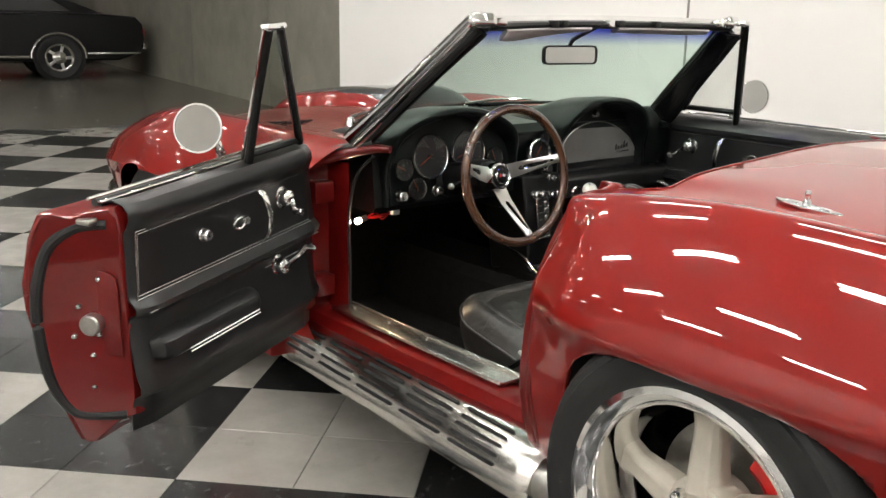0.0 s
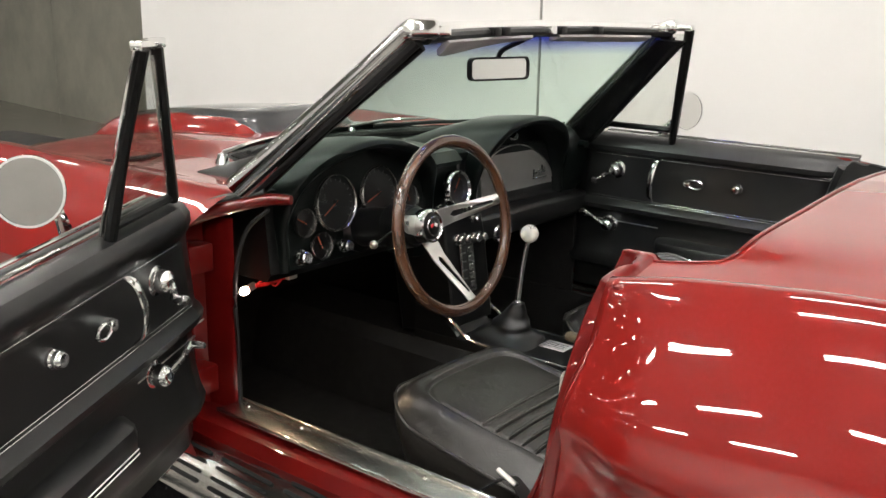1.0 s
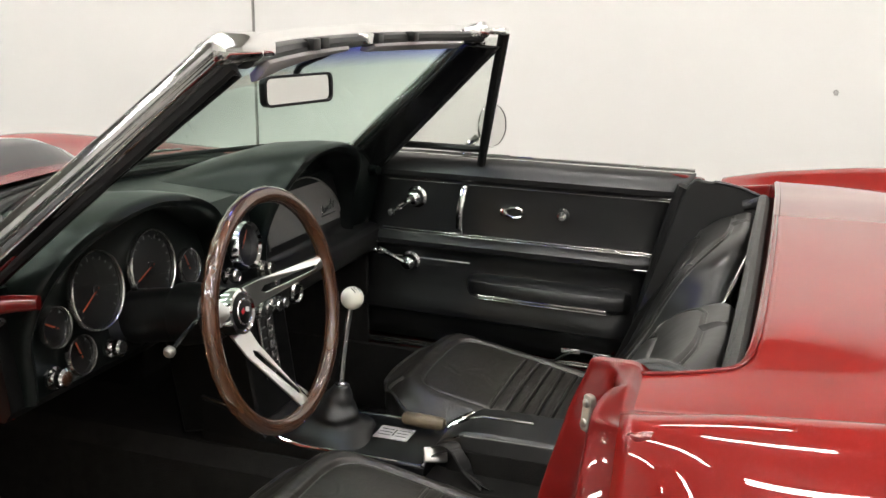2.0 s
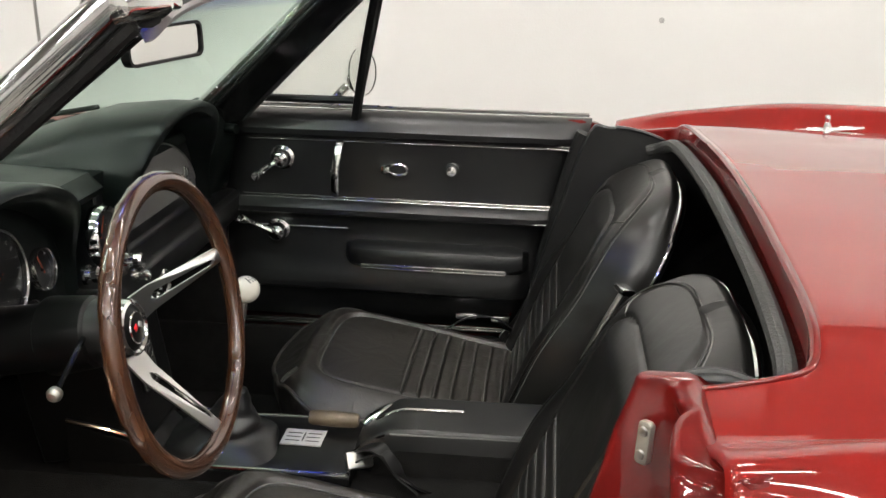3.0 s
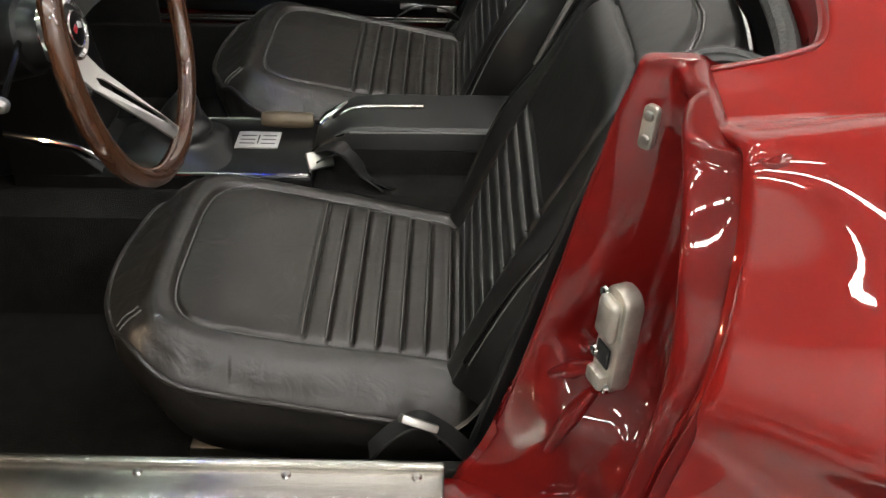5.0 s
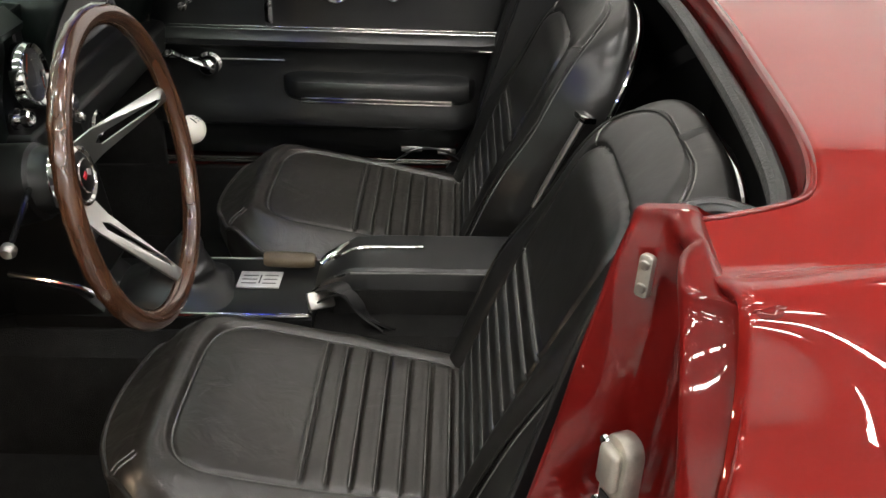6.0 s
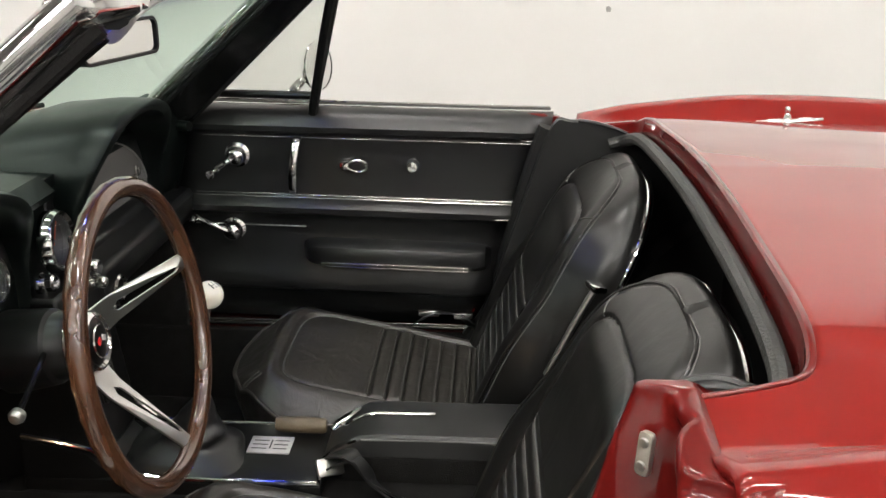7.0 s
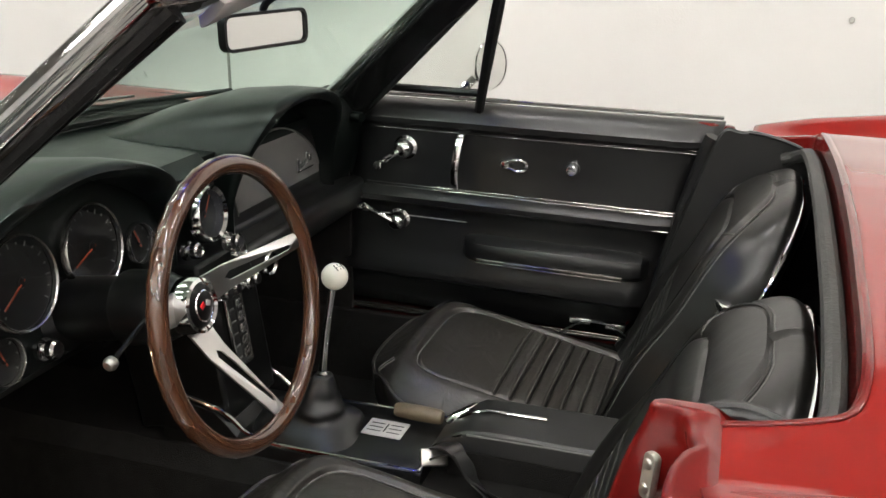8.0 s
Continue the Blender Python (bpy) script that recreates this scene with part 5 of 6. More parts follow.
def gauge(name, x, z, r, y=1.968, needle=None, ticks=16, deep=0.010):
    top = part(name, lathe([(r * 0.93, 0.0), (r * 0.94, deep * 0.8), (r * 0.975, deep), (r * 1.01, deep * 0.7), (r * 1.02, 0)] if deep < 0.015 else [(r * 0.80, 0.0), (r * 0.84, deep * 0.8), (r * 0.96, deep), (r * 1.03, deep * 0.8), (r * 1.05, 0)], 40, axis((x, y, z), (0.05, -1, 0.12))), TRIM_METAL if deep < 0.015 else CHROME, dash, "chrome-rimmed black dial")
    m = axis((x, y, z), (0.05, -1, 0.12))
    part("face", lathe([(0, 0.002), (r * 0.92, 0.002), (r * 0.92, 0)], 32, m), DIAL, top, "black dial face")
    bm = bmesh.new()
    for k in range(ticks):
        a = radians(-130 + 260 * k / (ticks - 1)) + math.pi / 2
        w = r * (0.10 if k % 2 == 0 else 0.05)
        add(bm, move(box(-0.0008, 0.0008, -w / 2, w / 2, 0, 0.0012), m @ Matrix.Translation((r * 0.80 * math.cos(a), r * 0.80 * math.sin(a), 0.002)) @ pose(0, 0, 0, 0, 0, math.degrees(a) - 90)))
    part("marks", bm, DIAL_MARK, top, smooth=False)
    if needle is not None:
        part("needle", move(box(-0.0011, 0.0011, -0.006, r * 0.72, 0, 0.0015), m @ Matrix.Translation((0, 0, 0.004)) @ pose(0, 0, 0, 0, 0, needle)), NEEDLE, top, "orange needle")
        part("needle_boss", lathe([(0, 0.006), (r * 0.10, 0.005), (r * 0.12, 0.003)], 14, m), PLASTIC, top)
    part("lens", lathe([(0, deep * 0.75), (r * 0.9, deep * 0.7)], 32, m), LENS, top, "clear dial glass")
    return top


gauge("speedometer", -0.424, 0.756, 0.0605, needle=120)
gauge("rev_counter", -0.291, 0.759, 0.0605, needle=110)
gauge("fuel_gauge", -0.514, 0.727, 0.0300, ticks=7, needle=60)
gauge("oil_gauge", -0.468, 0.671, 0.0300, ticks=7, needle=20)
gauge("temperature_gauge", -0.192, 0.734, 0.0300, ticks=7, needle=20)
gauge("ammeter", -0.235, 0.675, 0.0300, ticks=7, needle=0)
gauge("clock", -0.028, 0.732, 0.045, y=1.962, needle=-40, ticks=12, deep=0.020)


def knob(x, z, y=1.966, r=0.013, parent=dash, name="dash_knob", long=0.026):
    part(name, lathe([(0, long), (r * 0.75, long), (r, long - 0.003), (r, long * 0.55), (r * 0.6, long * 0.5), (r * 0.55, long * 0.25), (r * 1.15, long * 0.22), (r * 1.2, 0)], 20, axis((x, y, z), (0, -1, 0.1))), CHROME, parent, "round chrome knob")


for x, z, y, r in ((-0.526, 0.657, 1.966, 0.014), (-0.404, 0.661, 1.966, 0.013), (-0.036, 0.612, 1.960, 0.011), (-0.010, 0.611, 1.960, 0.011), (0.028, 0.607, 1.958, 0.011), (0.052, 0.606, 1.958, 0.011), (0.028, 0.655, 1.962, 0.009), (-0.085, 0.689, 1.960, 0.013), (0.005, 0.686, 1.960, 0.013)):
    knob(x, z, y, r, dash if x < -0.08 else stack)
radio = new("radio")
radio.parent = stack
m = axis((-0.008, 1.946, 0.540), (0, -1, 0.14))
part("frame", slab(round_rect(0.052, 0.125, 0.006), 0.008, m, 0.002, holes=[round_rect(0.040, 0.112, 0.003)]), CHROME, radio, "upright chrome radio frame")
part("dial", slab(round_rect(0.040, 0.112, 0.003), 0.003, m), DIAL, radio)
for k in range(5):
    part("button", move(box(0.002, 0.017, -0.05 + k * 0.021, -0.034 + k * 0.021, 0.002, 0.010, 0.002), m), CHROME, radio, "chrome push button")
    part("bar", move(box(-0.017, -0.002, -0.049 + k * 0.021, -0.046 + k * 0.021, 0.003, 0.005), m), DIAL_MARK, radio)
# little round vent beside the console
part("footwell_vent", lathe([(0.016, 0.004), (0.020, 0.008), (0.024, 0.004), (0.024, 0)], 24, axis((0.115, 1.93, 0.605), (0, -1, 0))), CHROME, dash, "chrome ring on the dash")

def dash_end():
    """Black padded end of the dash beside the door, curving up into the pillar."""
    rings = []
    for z, y, x0 in ((0.56, 2.06, 0.535), (0.66, 2.015, 0.530), (0.75, 1.992, 0.530), (0.80, 1.990, 0.532), (0.822, 1.998, 0.538), (0.836, 2.020, 0.545)):
        rings.append([(x0, y + 0.012, z), (x0 + 0.012, y, z), (0.612, y - 0.012, z), (0.632, y - 0.002, z), (0.634, 2.07, z), (x0, 2.07, z)])
    return loft(rings)


mod_bevel(part("end_pad", dash_end(), DASH, car, "black padded dash end"), 0.006, 3)
part("end_screw", lathe([(0, 0.004), (0.005, 0.003), (0.006, 0)], 12, axis((0.560, 1.992, 0.774), (-0.1, -1, 0))), CHROME, car)

# ---- steering ----
steer = new("steering_wheel")
steer.parent = car
steer["label"] = "three-spoke wood-rimmed steering wheel"
SW = axis((-0.301, 1.752, 0.722), (0, -1, 0.16)) @ pose(0, 0, 0, 0, 0, 0)

HUB = Matrix.Translation((0, 0, -0.016))


def wheel_rim():
    """Wooden hoop with finger bumps behind."""
    rings = []
    n, k = 144, 14
    for i in range(n):
        a = 2 * math.pi * i / n
        bump = 0.0013 * max(0, math.sin(a * 36)) ** 2
        ring = []
        for j in range(k):
            b = 2 * math.pi * j / k
            r = 0.0122 + (bump if math.cos(b) > -0.2 and math.sin(b) < 0.3 else 0) * (0.5 - 0.5 * math.sin(b))
            q = 0.1745 + r * math.cos(b)
            ring.append((q * math.cos(a), q * math.sin(a), r * 0.95 * math.sin(b)))
        rings.append(ring)
    rings.append(rings[0])
    bm = loft(rings, caps=False)
    bmesh.ops.remove_doubles(bm, verts=bm.verts[:], dist=1e-6)
    return move(bm, SW)


part("rim", wheel_rim(), WOOD, steer, "polished walnut rim")
SIDE = SW.to_3x3()
for deg in (12, -78, 168):
    m = SW @ pose(0, 0, 0, 0, 0, deg)
    w0, w1 = 0.021, 0.0105
    hole = [(0.075, 0.0066), (0.145, 0.0036), (0.150, 0.0), (0.145, -0.0036), (0.075, -0.0066), (0.068, 0.0)]
    bm = slab([(0.030, w0), (0.070, 0.0185), (0.173, w1), (0.173, -w1), (0.070, -0.0185), (0.030, -w0)], 0.0035, None, 0.0, holes=[hole])
    for v in bm.verts:
        v.co.z += -0.082 * (1 - smooth_table([0.0, 0.055, 0.155, 0.2], [0.0, 0.10, 1.0, 1.0], v.co.x)) - 0.004
    part("spoke", move(bm, m), SPOKE_METAL, steer, "brushed slotted metal spoke", sharp=30)
part("hub_ring", lathe([(0.034, -0.075), (0.037, -0.071), (0.037, -0.052), (0.035, -0.046), (0.031, -0.044), (0.028, -0.047)], 40, SW @ HUB), CHROME, steer, "chrome hub ring")
part("horn_button", lathe([(0, -0.041), (0.018, -0.042), (0.028, -0.047)], 32, SW @ HUB), PLASTIC, steer, "black horn button")
for dx, turn, mt in ((-0.006, 25, EMBLEM_RED), (0.006, -25, LABEL)):
    part("emblem", move(box(-0.0045, 0.0045, -0.0035, 0.0035, -0.0008, 0.0008, 0.0006), SW @ HUB @ Matrix.Translation((dx, 0.002, -0.041)) @ pose(0, 0, 0, 0, 0, turn)), mt, steer)
part("emblem_ring", lathe([(0.0185, -0.0425), (0.0192, -0.041), (0.0205, -0.0425)], 32, SW @ HUB), CHROME, steer)
part("hub", lathe([(0.030, -0.068), (0.034, -0.074), (0.040, -0.085), (0.042, -0.105), (0.030, -0.11)], 32, SW @ HUB), PLASTIC, steer, "black hub boss")
column = part("steering_column", lathe([(0.034, -0.102), (0.045, -0.112), (0.050, -0.165), (0.049, -0.17), (0.042, -0.175), (0.044, -0.26), (0.056, -0.272), (0.056, -0.29)], 32, SW), PLASTIC, car, "black steering column")
part("signal_stalk", tube([(-0.335, 1.862, 0.712), (-0.385, 1.850, 0.709), (-0.445, 1.842, 0.695)], [0.004, 0.0035, 0.0035], 8, smooth=4), GLOSS_BLACK, column, "thin dark signal stalk")
part("stalk_knob", lathe([(0, 0.013), (0.006, 0.011), (0.009, 0.006), (0.008, 0), (0, -0.002)], 14, axis((-0.445, 1.842, 0.695), (-0.9, 0, -0.2))), STEEL, column)


# ---- seats ----
CUSHION_HALF, CUSHION_FRONT, CUSHION_BACK = 0.214, 1.828, 1.330
PLEAT0, PLEAT = 1.562, 0.0294                # first pleat seam of the cushion and the spacing
INSET_FRONT = 1.727


def cushion_point(s, v):
    """Place on the cushion's plan: s across from -1 to 1, v from its front edge to its back."""
    narrow = 1 - 0.36 * (1 - step(-0.05, 0.36, v)) ** 1.9 - 0.05 * step(0.75, 1.0, v)
    x = s * CUSHION_HALF * narrow
    y = lerp(CUSHION_FRONT, CUSHION_BACK, v) - 0.040 * s * s * (1 - min(v / 0.35, 1)) ** 2
    return x, y


def inset_edge(x, y):
    """1 on the seam round the inset, less inside it."""
    half = 0.153 - 0.010 * step(1.60, 1.36, y)
    ry = max(0.0, y - (INSET_FRONT - 0.085)) / 0.085
    return ((abs(x) / half) ** 4.5 + ry ** 3) ** 0.25 if ry > 0 else abs(x) / half


def cushion_height(x, y, s, v):
    z = 0.349 + 0.19 * (y - 1.37)
    q = inset_edge(x, y)
    z -= 0.072 * step(1.735, 1.865, y) + 0.03 * step(1.375, 1.335, y)
    out = max(abs(s) - 0.70, 0) / 0.30
    z -= 0.046 * out ** 2.1 * (0.35 + 0.65 * step(0.02, 0.30, v))
    z += 0.007 * math.sin(math.pi * min(max((q - 1) / 0.35, 0), 1))
    z -= 0.0050 * math.exp(-((q - 1) * 0.15 / 0.0032) ** 2)
    z += 0.0015 * math.exp(-((q - 1.06) * 0.15 / 0.0040) ** 2)
    if q < 1:
        z += 0.005 * (1 - q ** 4)
        if y < PLEAT0 + PLEAT / 2:
            k = (PLEAT0 - y) / PLEAT
            near = (k - round(k)) * PLEAT
            flat = 1 - q ** 14
            z -= 0.0068 * math.exp(-(near / 0.0022) ** 2) * flat
            z += 0.0022 * math.exp(-((near + 0.0050) / 0.0028) ** 2) * flat
            if y < PLEAT0:
                z += 0.0030 * math.sin(math.pi * (k - math.floor(k))) * flat
    # slack creases of worn leather
    w = noise.noise(Vector((x * 9, y * 26, 0.3))) + 0.5 * noise.noise(Vector((x * 30, y * 55, 1.7)))
    z += 0.0011 * w * (0.35 + 1.6 * step(1.0, 1.2, q))
    return z


def seat_cushion(c):
    """Cushion with a seamed, pleated inset, rolled edges and a piped box below; c is its middle."""
    def f(u, v):
        s = 2 * u - 1
        x, y = cushion_point(s, v)
        return c + x, y, cushion_height(x, y, s, v)
    bm = sheet(f, 130, 250)
    for inset, down, tuck in ((1.012, 0.014, 0.0), (1.004, 0.050, 0.0), (0.93, 0.110, 0.0), (0.82, 0.165, 0.0)):
        edge = [e for e in bm.edges if e.is_boundary]
        r = bmesh.ops.extrude_edge_only(bm, edges=edge)
        for v in (g for g in r["geom"] if isinstance(g, bmesh.types.BMVert)):
            low = v.co.z - down * 0.62
            v.co = Vector((c + (v.co.x - c) * inset, 1.57 + (v.co.y - 1.57) * inset, max(low, 0.222 if inset > 0.9 else 0.205)))
    return bm, f


BACK0, BACKUP = Vector((0, 1.3757, 0.351)), Vector((0, -0.149, 0.340)).normalized()
BACKN = Vector((0, BACKUP.z, -BACKUP.y))
BACK_H, SHELL_H, SHELL_DEEP = 0.480, 0.490, -0.097
BACK_PLEATS = 8
BACK_INSET = 0.134


def front_half(v):
    """Half width of the front panel, up to its seam with the side gusset."""
    w = table([(0, 0.187), (0.40, 0.201), (0.55, 0.196), (0.70, 0.186), (0.80, 0.180), (1.0, 0.171)], v)
    return w * (1 - (max(v - 0.66, 0) / 0.34) ** 3) ** 0.30 if v < 1 else 0.0


def shell_half(v):
    """Half width of the hard back shell, along its bright strip."""
    w = table([(0, 0.205), (0.40, 0.228), (0.70, 0.236)], v)
    return w * (1 - (max(v - 0.64, 0) / 0.36) ** 2.6) ** 0.34 if v < 1 else 0.0


def back_front(x, v):
    """How far the front panel stands out at x from its middle and v up it."""
    w, h = front_half(v), v * BACK_H
    s = min(abs(x) / max(w, 1e-4), 1)
    d = -0.046 * (max(v - 0.70, 0) / 0.30) ** 2.2 + 0.006 * math.sin(math.pi * min(v / 0.75, 1))
    d += 0.016 * step(0.66, 0.86, s) * (1 - step(0.30, 0.62, v)) - 0.008 * step(0.78, 1.0, s) ** 2
    top = max(0.0, h - 0.335) / 0.075
    q = ((abs(x) / BACK_INSET) ** 4 + top ** 4) ** 0.25
    d -= 0.006 * math.exp(-((q - 1) * BACK_INSET / 0.0035) ** 2)
    if q < 1:
        d += 0.006 * math.exp(-((h - 0.375) / 0.030) ** 2) * (1 - q ** 8)
        k = (h - 0.018) / 0.0290
        if -0.4 < k < BACK_PLEATS - 0.6:
            near = (k - round(k)) * 0.029
            d -= 0.0060 * math.exp(-(near / 0.0026) ** 2) * (1 - q ** 12)
            d += 0.0030 * math.sin(math.pi * (k - math.floor(k))) * (1 - q ** 12)
    d += 0.0007 * noise.noise(Vector((x * 9, h * 14, 4.1)))
    return d


def on_back(c, x, v, out=0.001):
    return Vector((c + x, 0, 0)) + BACK0 + BACKUP * (BACK_H * v) + BACKN * (back_front(x, v) + out)


def on_gusset(c, side, v, g):
    """On the soft side between the front panel's seam (g 0) and the shell (g 1)."""
    a, b = front_half(v), shell_half(v)
    d = lerp(back_front(a, v), SHELL_DEEP, g)
    bulge = math.sin(math.pi * g)
    out = Vector((max(b / 0.236, 0) ** 3, max(v - 0.66, 0) / 0.34)).normalized() * (0.017 * bulge)
    x = lerp(a, b, g) + out.x
    h = lerp(BACK_H * v, SHELL_H * v, g) + out.y
    return Vector((c + side * x, 0, 0)) + BACK0 + BACKUP * h + BACKN * d


def seat_back(c):
    """Backrest: pleated, seamed front panel, plump gusset and hard shell behind."""
    rings = []
    nu = 120
    for v in [0.8 * j / 160 for j in range(160)] + [0.8 + 0.19999 * (1 - (1 - j / 70) ** 3) for j in range(71)] + [1.0]:
        w, b = front_half(v), shell_half(v)
        ring = [on_back(c, w * (2 * i / nu - 1), v, 0) for i in range(nu + 1)]
        ring += [on_gusset(c, 1, v, g / 12) for g in range(1, 13)]
        for s in (0.97, 0.8, 0.4, 0, -0.4, -0.8, -0.97):
            ring.append(Vector((c + b * s, 0, 0)) + BACK0 + BACKUP * (SHELL_H * v) + BACKN * (SHELL_DEEP - 0.016 * (1 - s ** 4) ** 0.5))
        ring += [on_gusset(c, -1, v, g / 12) for g in range(12, 0, -1)]
        rings.append(ring)
    return loft(rings)


def over_top(f, low=0.08, n=26):
    """A line up one side of the backrest, over the top and down the other."""
    vs = [low + (0.995 - low) * math.sin(math.pi / 2 * k / n) for k in range(n + 1)]
    return [f(-1, v) for v in vs] + [f(1, v) for v in vs[::-1]]


def seat(name, c):
    top = new(name)
    top.parent = car
    top["label"] = "black leather bucket seat with pleated inset"
    bm, f = seat_cushion(c)
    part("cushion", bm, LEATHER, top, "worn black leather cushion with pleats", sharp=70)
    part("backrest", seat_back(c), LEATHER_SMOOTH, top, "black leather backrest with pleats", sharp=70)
    strip = over_top(lambda s, v: Vector((c + s * (shell_half(v) + 0.004), 0, 0)) + BACK0 + BACKUP * (SHELL_H * v + 0.004) + BACKN * (SHELL_DEEP + 0.004), 0.30)
    part("bright_edge", tube(strip, 0.0046, 8), CHROME, top, "bright strip round the backrest")
    part("gusset_piping", tube(over_top(lambda s, v: on_back(c, s * front_half(v), v, 0.0005)), 0.0028, 7), LEATHER_SMOOTH, top, "leather piping round the front panel")
    part("gusset_seam", tube(over_top(lambda s, v: on_gusset(c, s, v, 0.045)), 0.0011, 5), STITCH_GLINT, top)
    # highlights on the pleat edges, drawn as thin pale cords
    for k in range(BACK_PLEATS):
        v = (0.0185 + 0.0290 * k + 0.0024) / BACK_H
        part("pleat_seam", tube([on_back(c, x * 0.124, v, 0.0008) for x in (-1, -0.75, -0.5, -0.25, 0, 0.25, 0.5, 0.75, 1)], 0.0016, 5), STITCH_GLINT, top)
    arch = []
    for k in range(33):
        a = math.pi * k / 32
        ca, sa = math.cos(a), math.sin(a)
        arch.append(on_back(c, -BACK_INSET * math.copysign(abs(ca) ** 0.5, ca), (0.335 + 0.075 * abs(sa) ** 0.5) / BACK_H, 0.001))
    sides = [[on_back(c, s * BACK_INSET, v, 0.001) for v in (0.05, 0.15, 0.28, 0.42, 0.55, 0.64)] for s in (-1, 1)]
    part("inset_seam", tube(sides[0] + arch + sides[1][::-1], 0.0014, 5), STITCH_GLINT, top)
    for s in (-1, 1):
        part("crown_seam", tube([on_back(c, s * lerp(0.122, front_half(0.875) * 0.98, t), lerp(0.822, 0.875, t), 0.001) for t in (0, 0.25, 0.5, 0.75, 1)], 0.0012, 5), STITCH_GLINT, top)
    # seam cords of the cushion, then its pleat highlights as pale lines
    loop = []
    on_cushion = lambda x, y: (c + x, y, cushion_height(x, y, x / CUSHION_HALF, (CUSHION_FRONT - y) / (CUSHION_FRONT - CUSHION_BACK)) + 0.0012)
    for k in range(41):
        a = math.pi * k / 40
        ca, sa = math.cos(a), math.sin(a)
        loop.append(Vector(on_cushion(0.155 * math.copysign(abs(ca) ** (1 / 2.25), ca), INSET_FRONT - 0.085 + 0.085 * abs(sa) ** (1 / 1.5))))
    back = [[Vector(on_cushion(s * (0.155 - 0.010 * step(1.60, 1.36, y)), y)) for y in (1.36, 1.40, 1.45, 1.50, 1.55, 1.60)] for s in (1, -1)]
    part("inset_seam", tube(back[0] + loop + back[1][::-1], 0.0013, 5), STITCH_GLINT, top)
    # thin pale cords in place of the highlights beside each pleat
    for k in range(7):
        y = PLEAT0 - k * PLEAT + 0.0030
        part("pleat_seam", tube([Vector(on_cushion(x * 0.142, y)) - Vector((0, 0, 0.0008)) for x in (-1, -0.8, -0.5, -0.2, 0.2, 0.5, 0.8, 1)], 0.0009, 5), STITCH_GLINT, top)
    rim = [Vector(f(0, v)) for v in (0.93, 0.8, 0.65, 0.5, 0.36, 0.26, 0.18, 0.11, 0.05, 0.0)] + [Vector(f(u / 12, 0)) for u in range(1, 12)] + [Vector(f(1, v)) for v in (0.0, 0.05, 0.11, 0.18, 0.26, 0.36, 0.5, 0.65, 0.8, 0.93)]
    rim = [Vector((c + (p.x - c) * 1.008, 1.57 + (p.y - 1.57) * 1.008, p.z - 0.002)) for p in rim]
    part("piping", tube(rim, 0.0042, 8, smooth=3), LEATHER, top, "leather piping round the cushion")
    for s in (-1, 1):
        seam = [Vector(f(0.5 + 0.5 * s * lerp(0.98, 0.76, t), lerp(0.03, 0.135, t))) + Vector((0, 0, 0.001)) for t in (0, 0.2, 0.4, 0.6, 0.8, 1)]
        part("corner_seam", tube(seam, 0.0013, 5), STITCH_GLINT, top)
        part("corner_seam", tube([p + Vector((s * -0.006, 0.005, 0.0004)) for p in seam], 0.0011, 5), STITCH_GLINT, top)
        part("seat_runner", box(c + s * 0.15 - 0.018, c + s * 0.15 + 0.018, 1.38, 1.72, 0.165, 0.212, 0.004), STEEL, top, "metal seat runner")
        part("tilt_hinge", tube([Vector((c + s * 0.218, 1.395, 0.290)), Vector((c + s * 0.222, 1.36, 0.325)), Vector((c + s * 0.222, 1.335, 0.37))], 0.008, 8, smooth=3), CHROME, top, "chrome backrest hinge")
    return top


seat("driver_seat", -0.297)
seat("passenger_seat", 0.350)


# ---- console ----
console = new("centre_console")
console.parent = car
console["label"] = "black centre console with chrome edges"
part("base", loft([[(x, y, z) for x, z in ((-0.095, 0.30), (-0.080, 0.378), (-0.068, 0.386), (0.088, 0.386), (0.10, 0.378), (0.115, 0.30))] for y in (1.60, 1.75, 2.05)]), PLASTIC, console, "glossy black console plate")
part("ramp", loft([[(x, y, z) for x, z in ((-0.085, 0.30), (-0.075, zz - 0.006), (-0.066, zz), (0.060, zz), (0.068, zz - 0.006), (0.075, 0.30))] for y, zz in ((1.915, 0.386), (1.955, 0.425), (2.05, 0.446))]), PLASTIC, console, "black console ramp under the dash")
for x in (-0.077, 0.096):
    part("edge_strip", tube([(x, 1.605, 0.383), (x, 1.75, 0.383), (x * 0.98, 1.88, 0.386), (x * 0.95, 1.945, 0.425), (x * 0.95, 2.05, 0.446)], 0.0042, 8, smooth=3), CHROME, console, "bright console edge")
part("edge_strip", tube([(-0.077, 1.604, 0.383), (0.0, 1.602, 0.389), (0.096, 1.604, 0.383)], 0.0035, 8), CHROME, console)
# shift pattern plate
plate = part("pattern_plate", box(-0.004, 0.046, 1.662, 1.730, 0.3865, 0.3895, 0.001), LABEL, console, "pale engraved gear pattern plate")
for x in (0.008, 0.020, 0.032):
    part("engraving", box(x - 0.0009, x + 0.0009, 1.668, 1.690, 0.3895, 0.3901), INK, plate)
    part("engraving", box(x - 0.0009, x + 0.0009, 1.700, 1.724, 0.3895, 0.3901), INK, plate)
part("engraving", box(0.008, 0.034, 1.694, 1.6962, 0.3895, 0.3901), INK, plate)


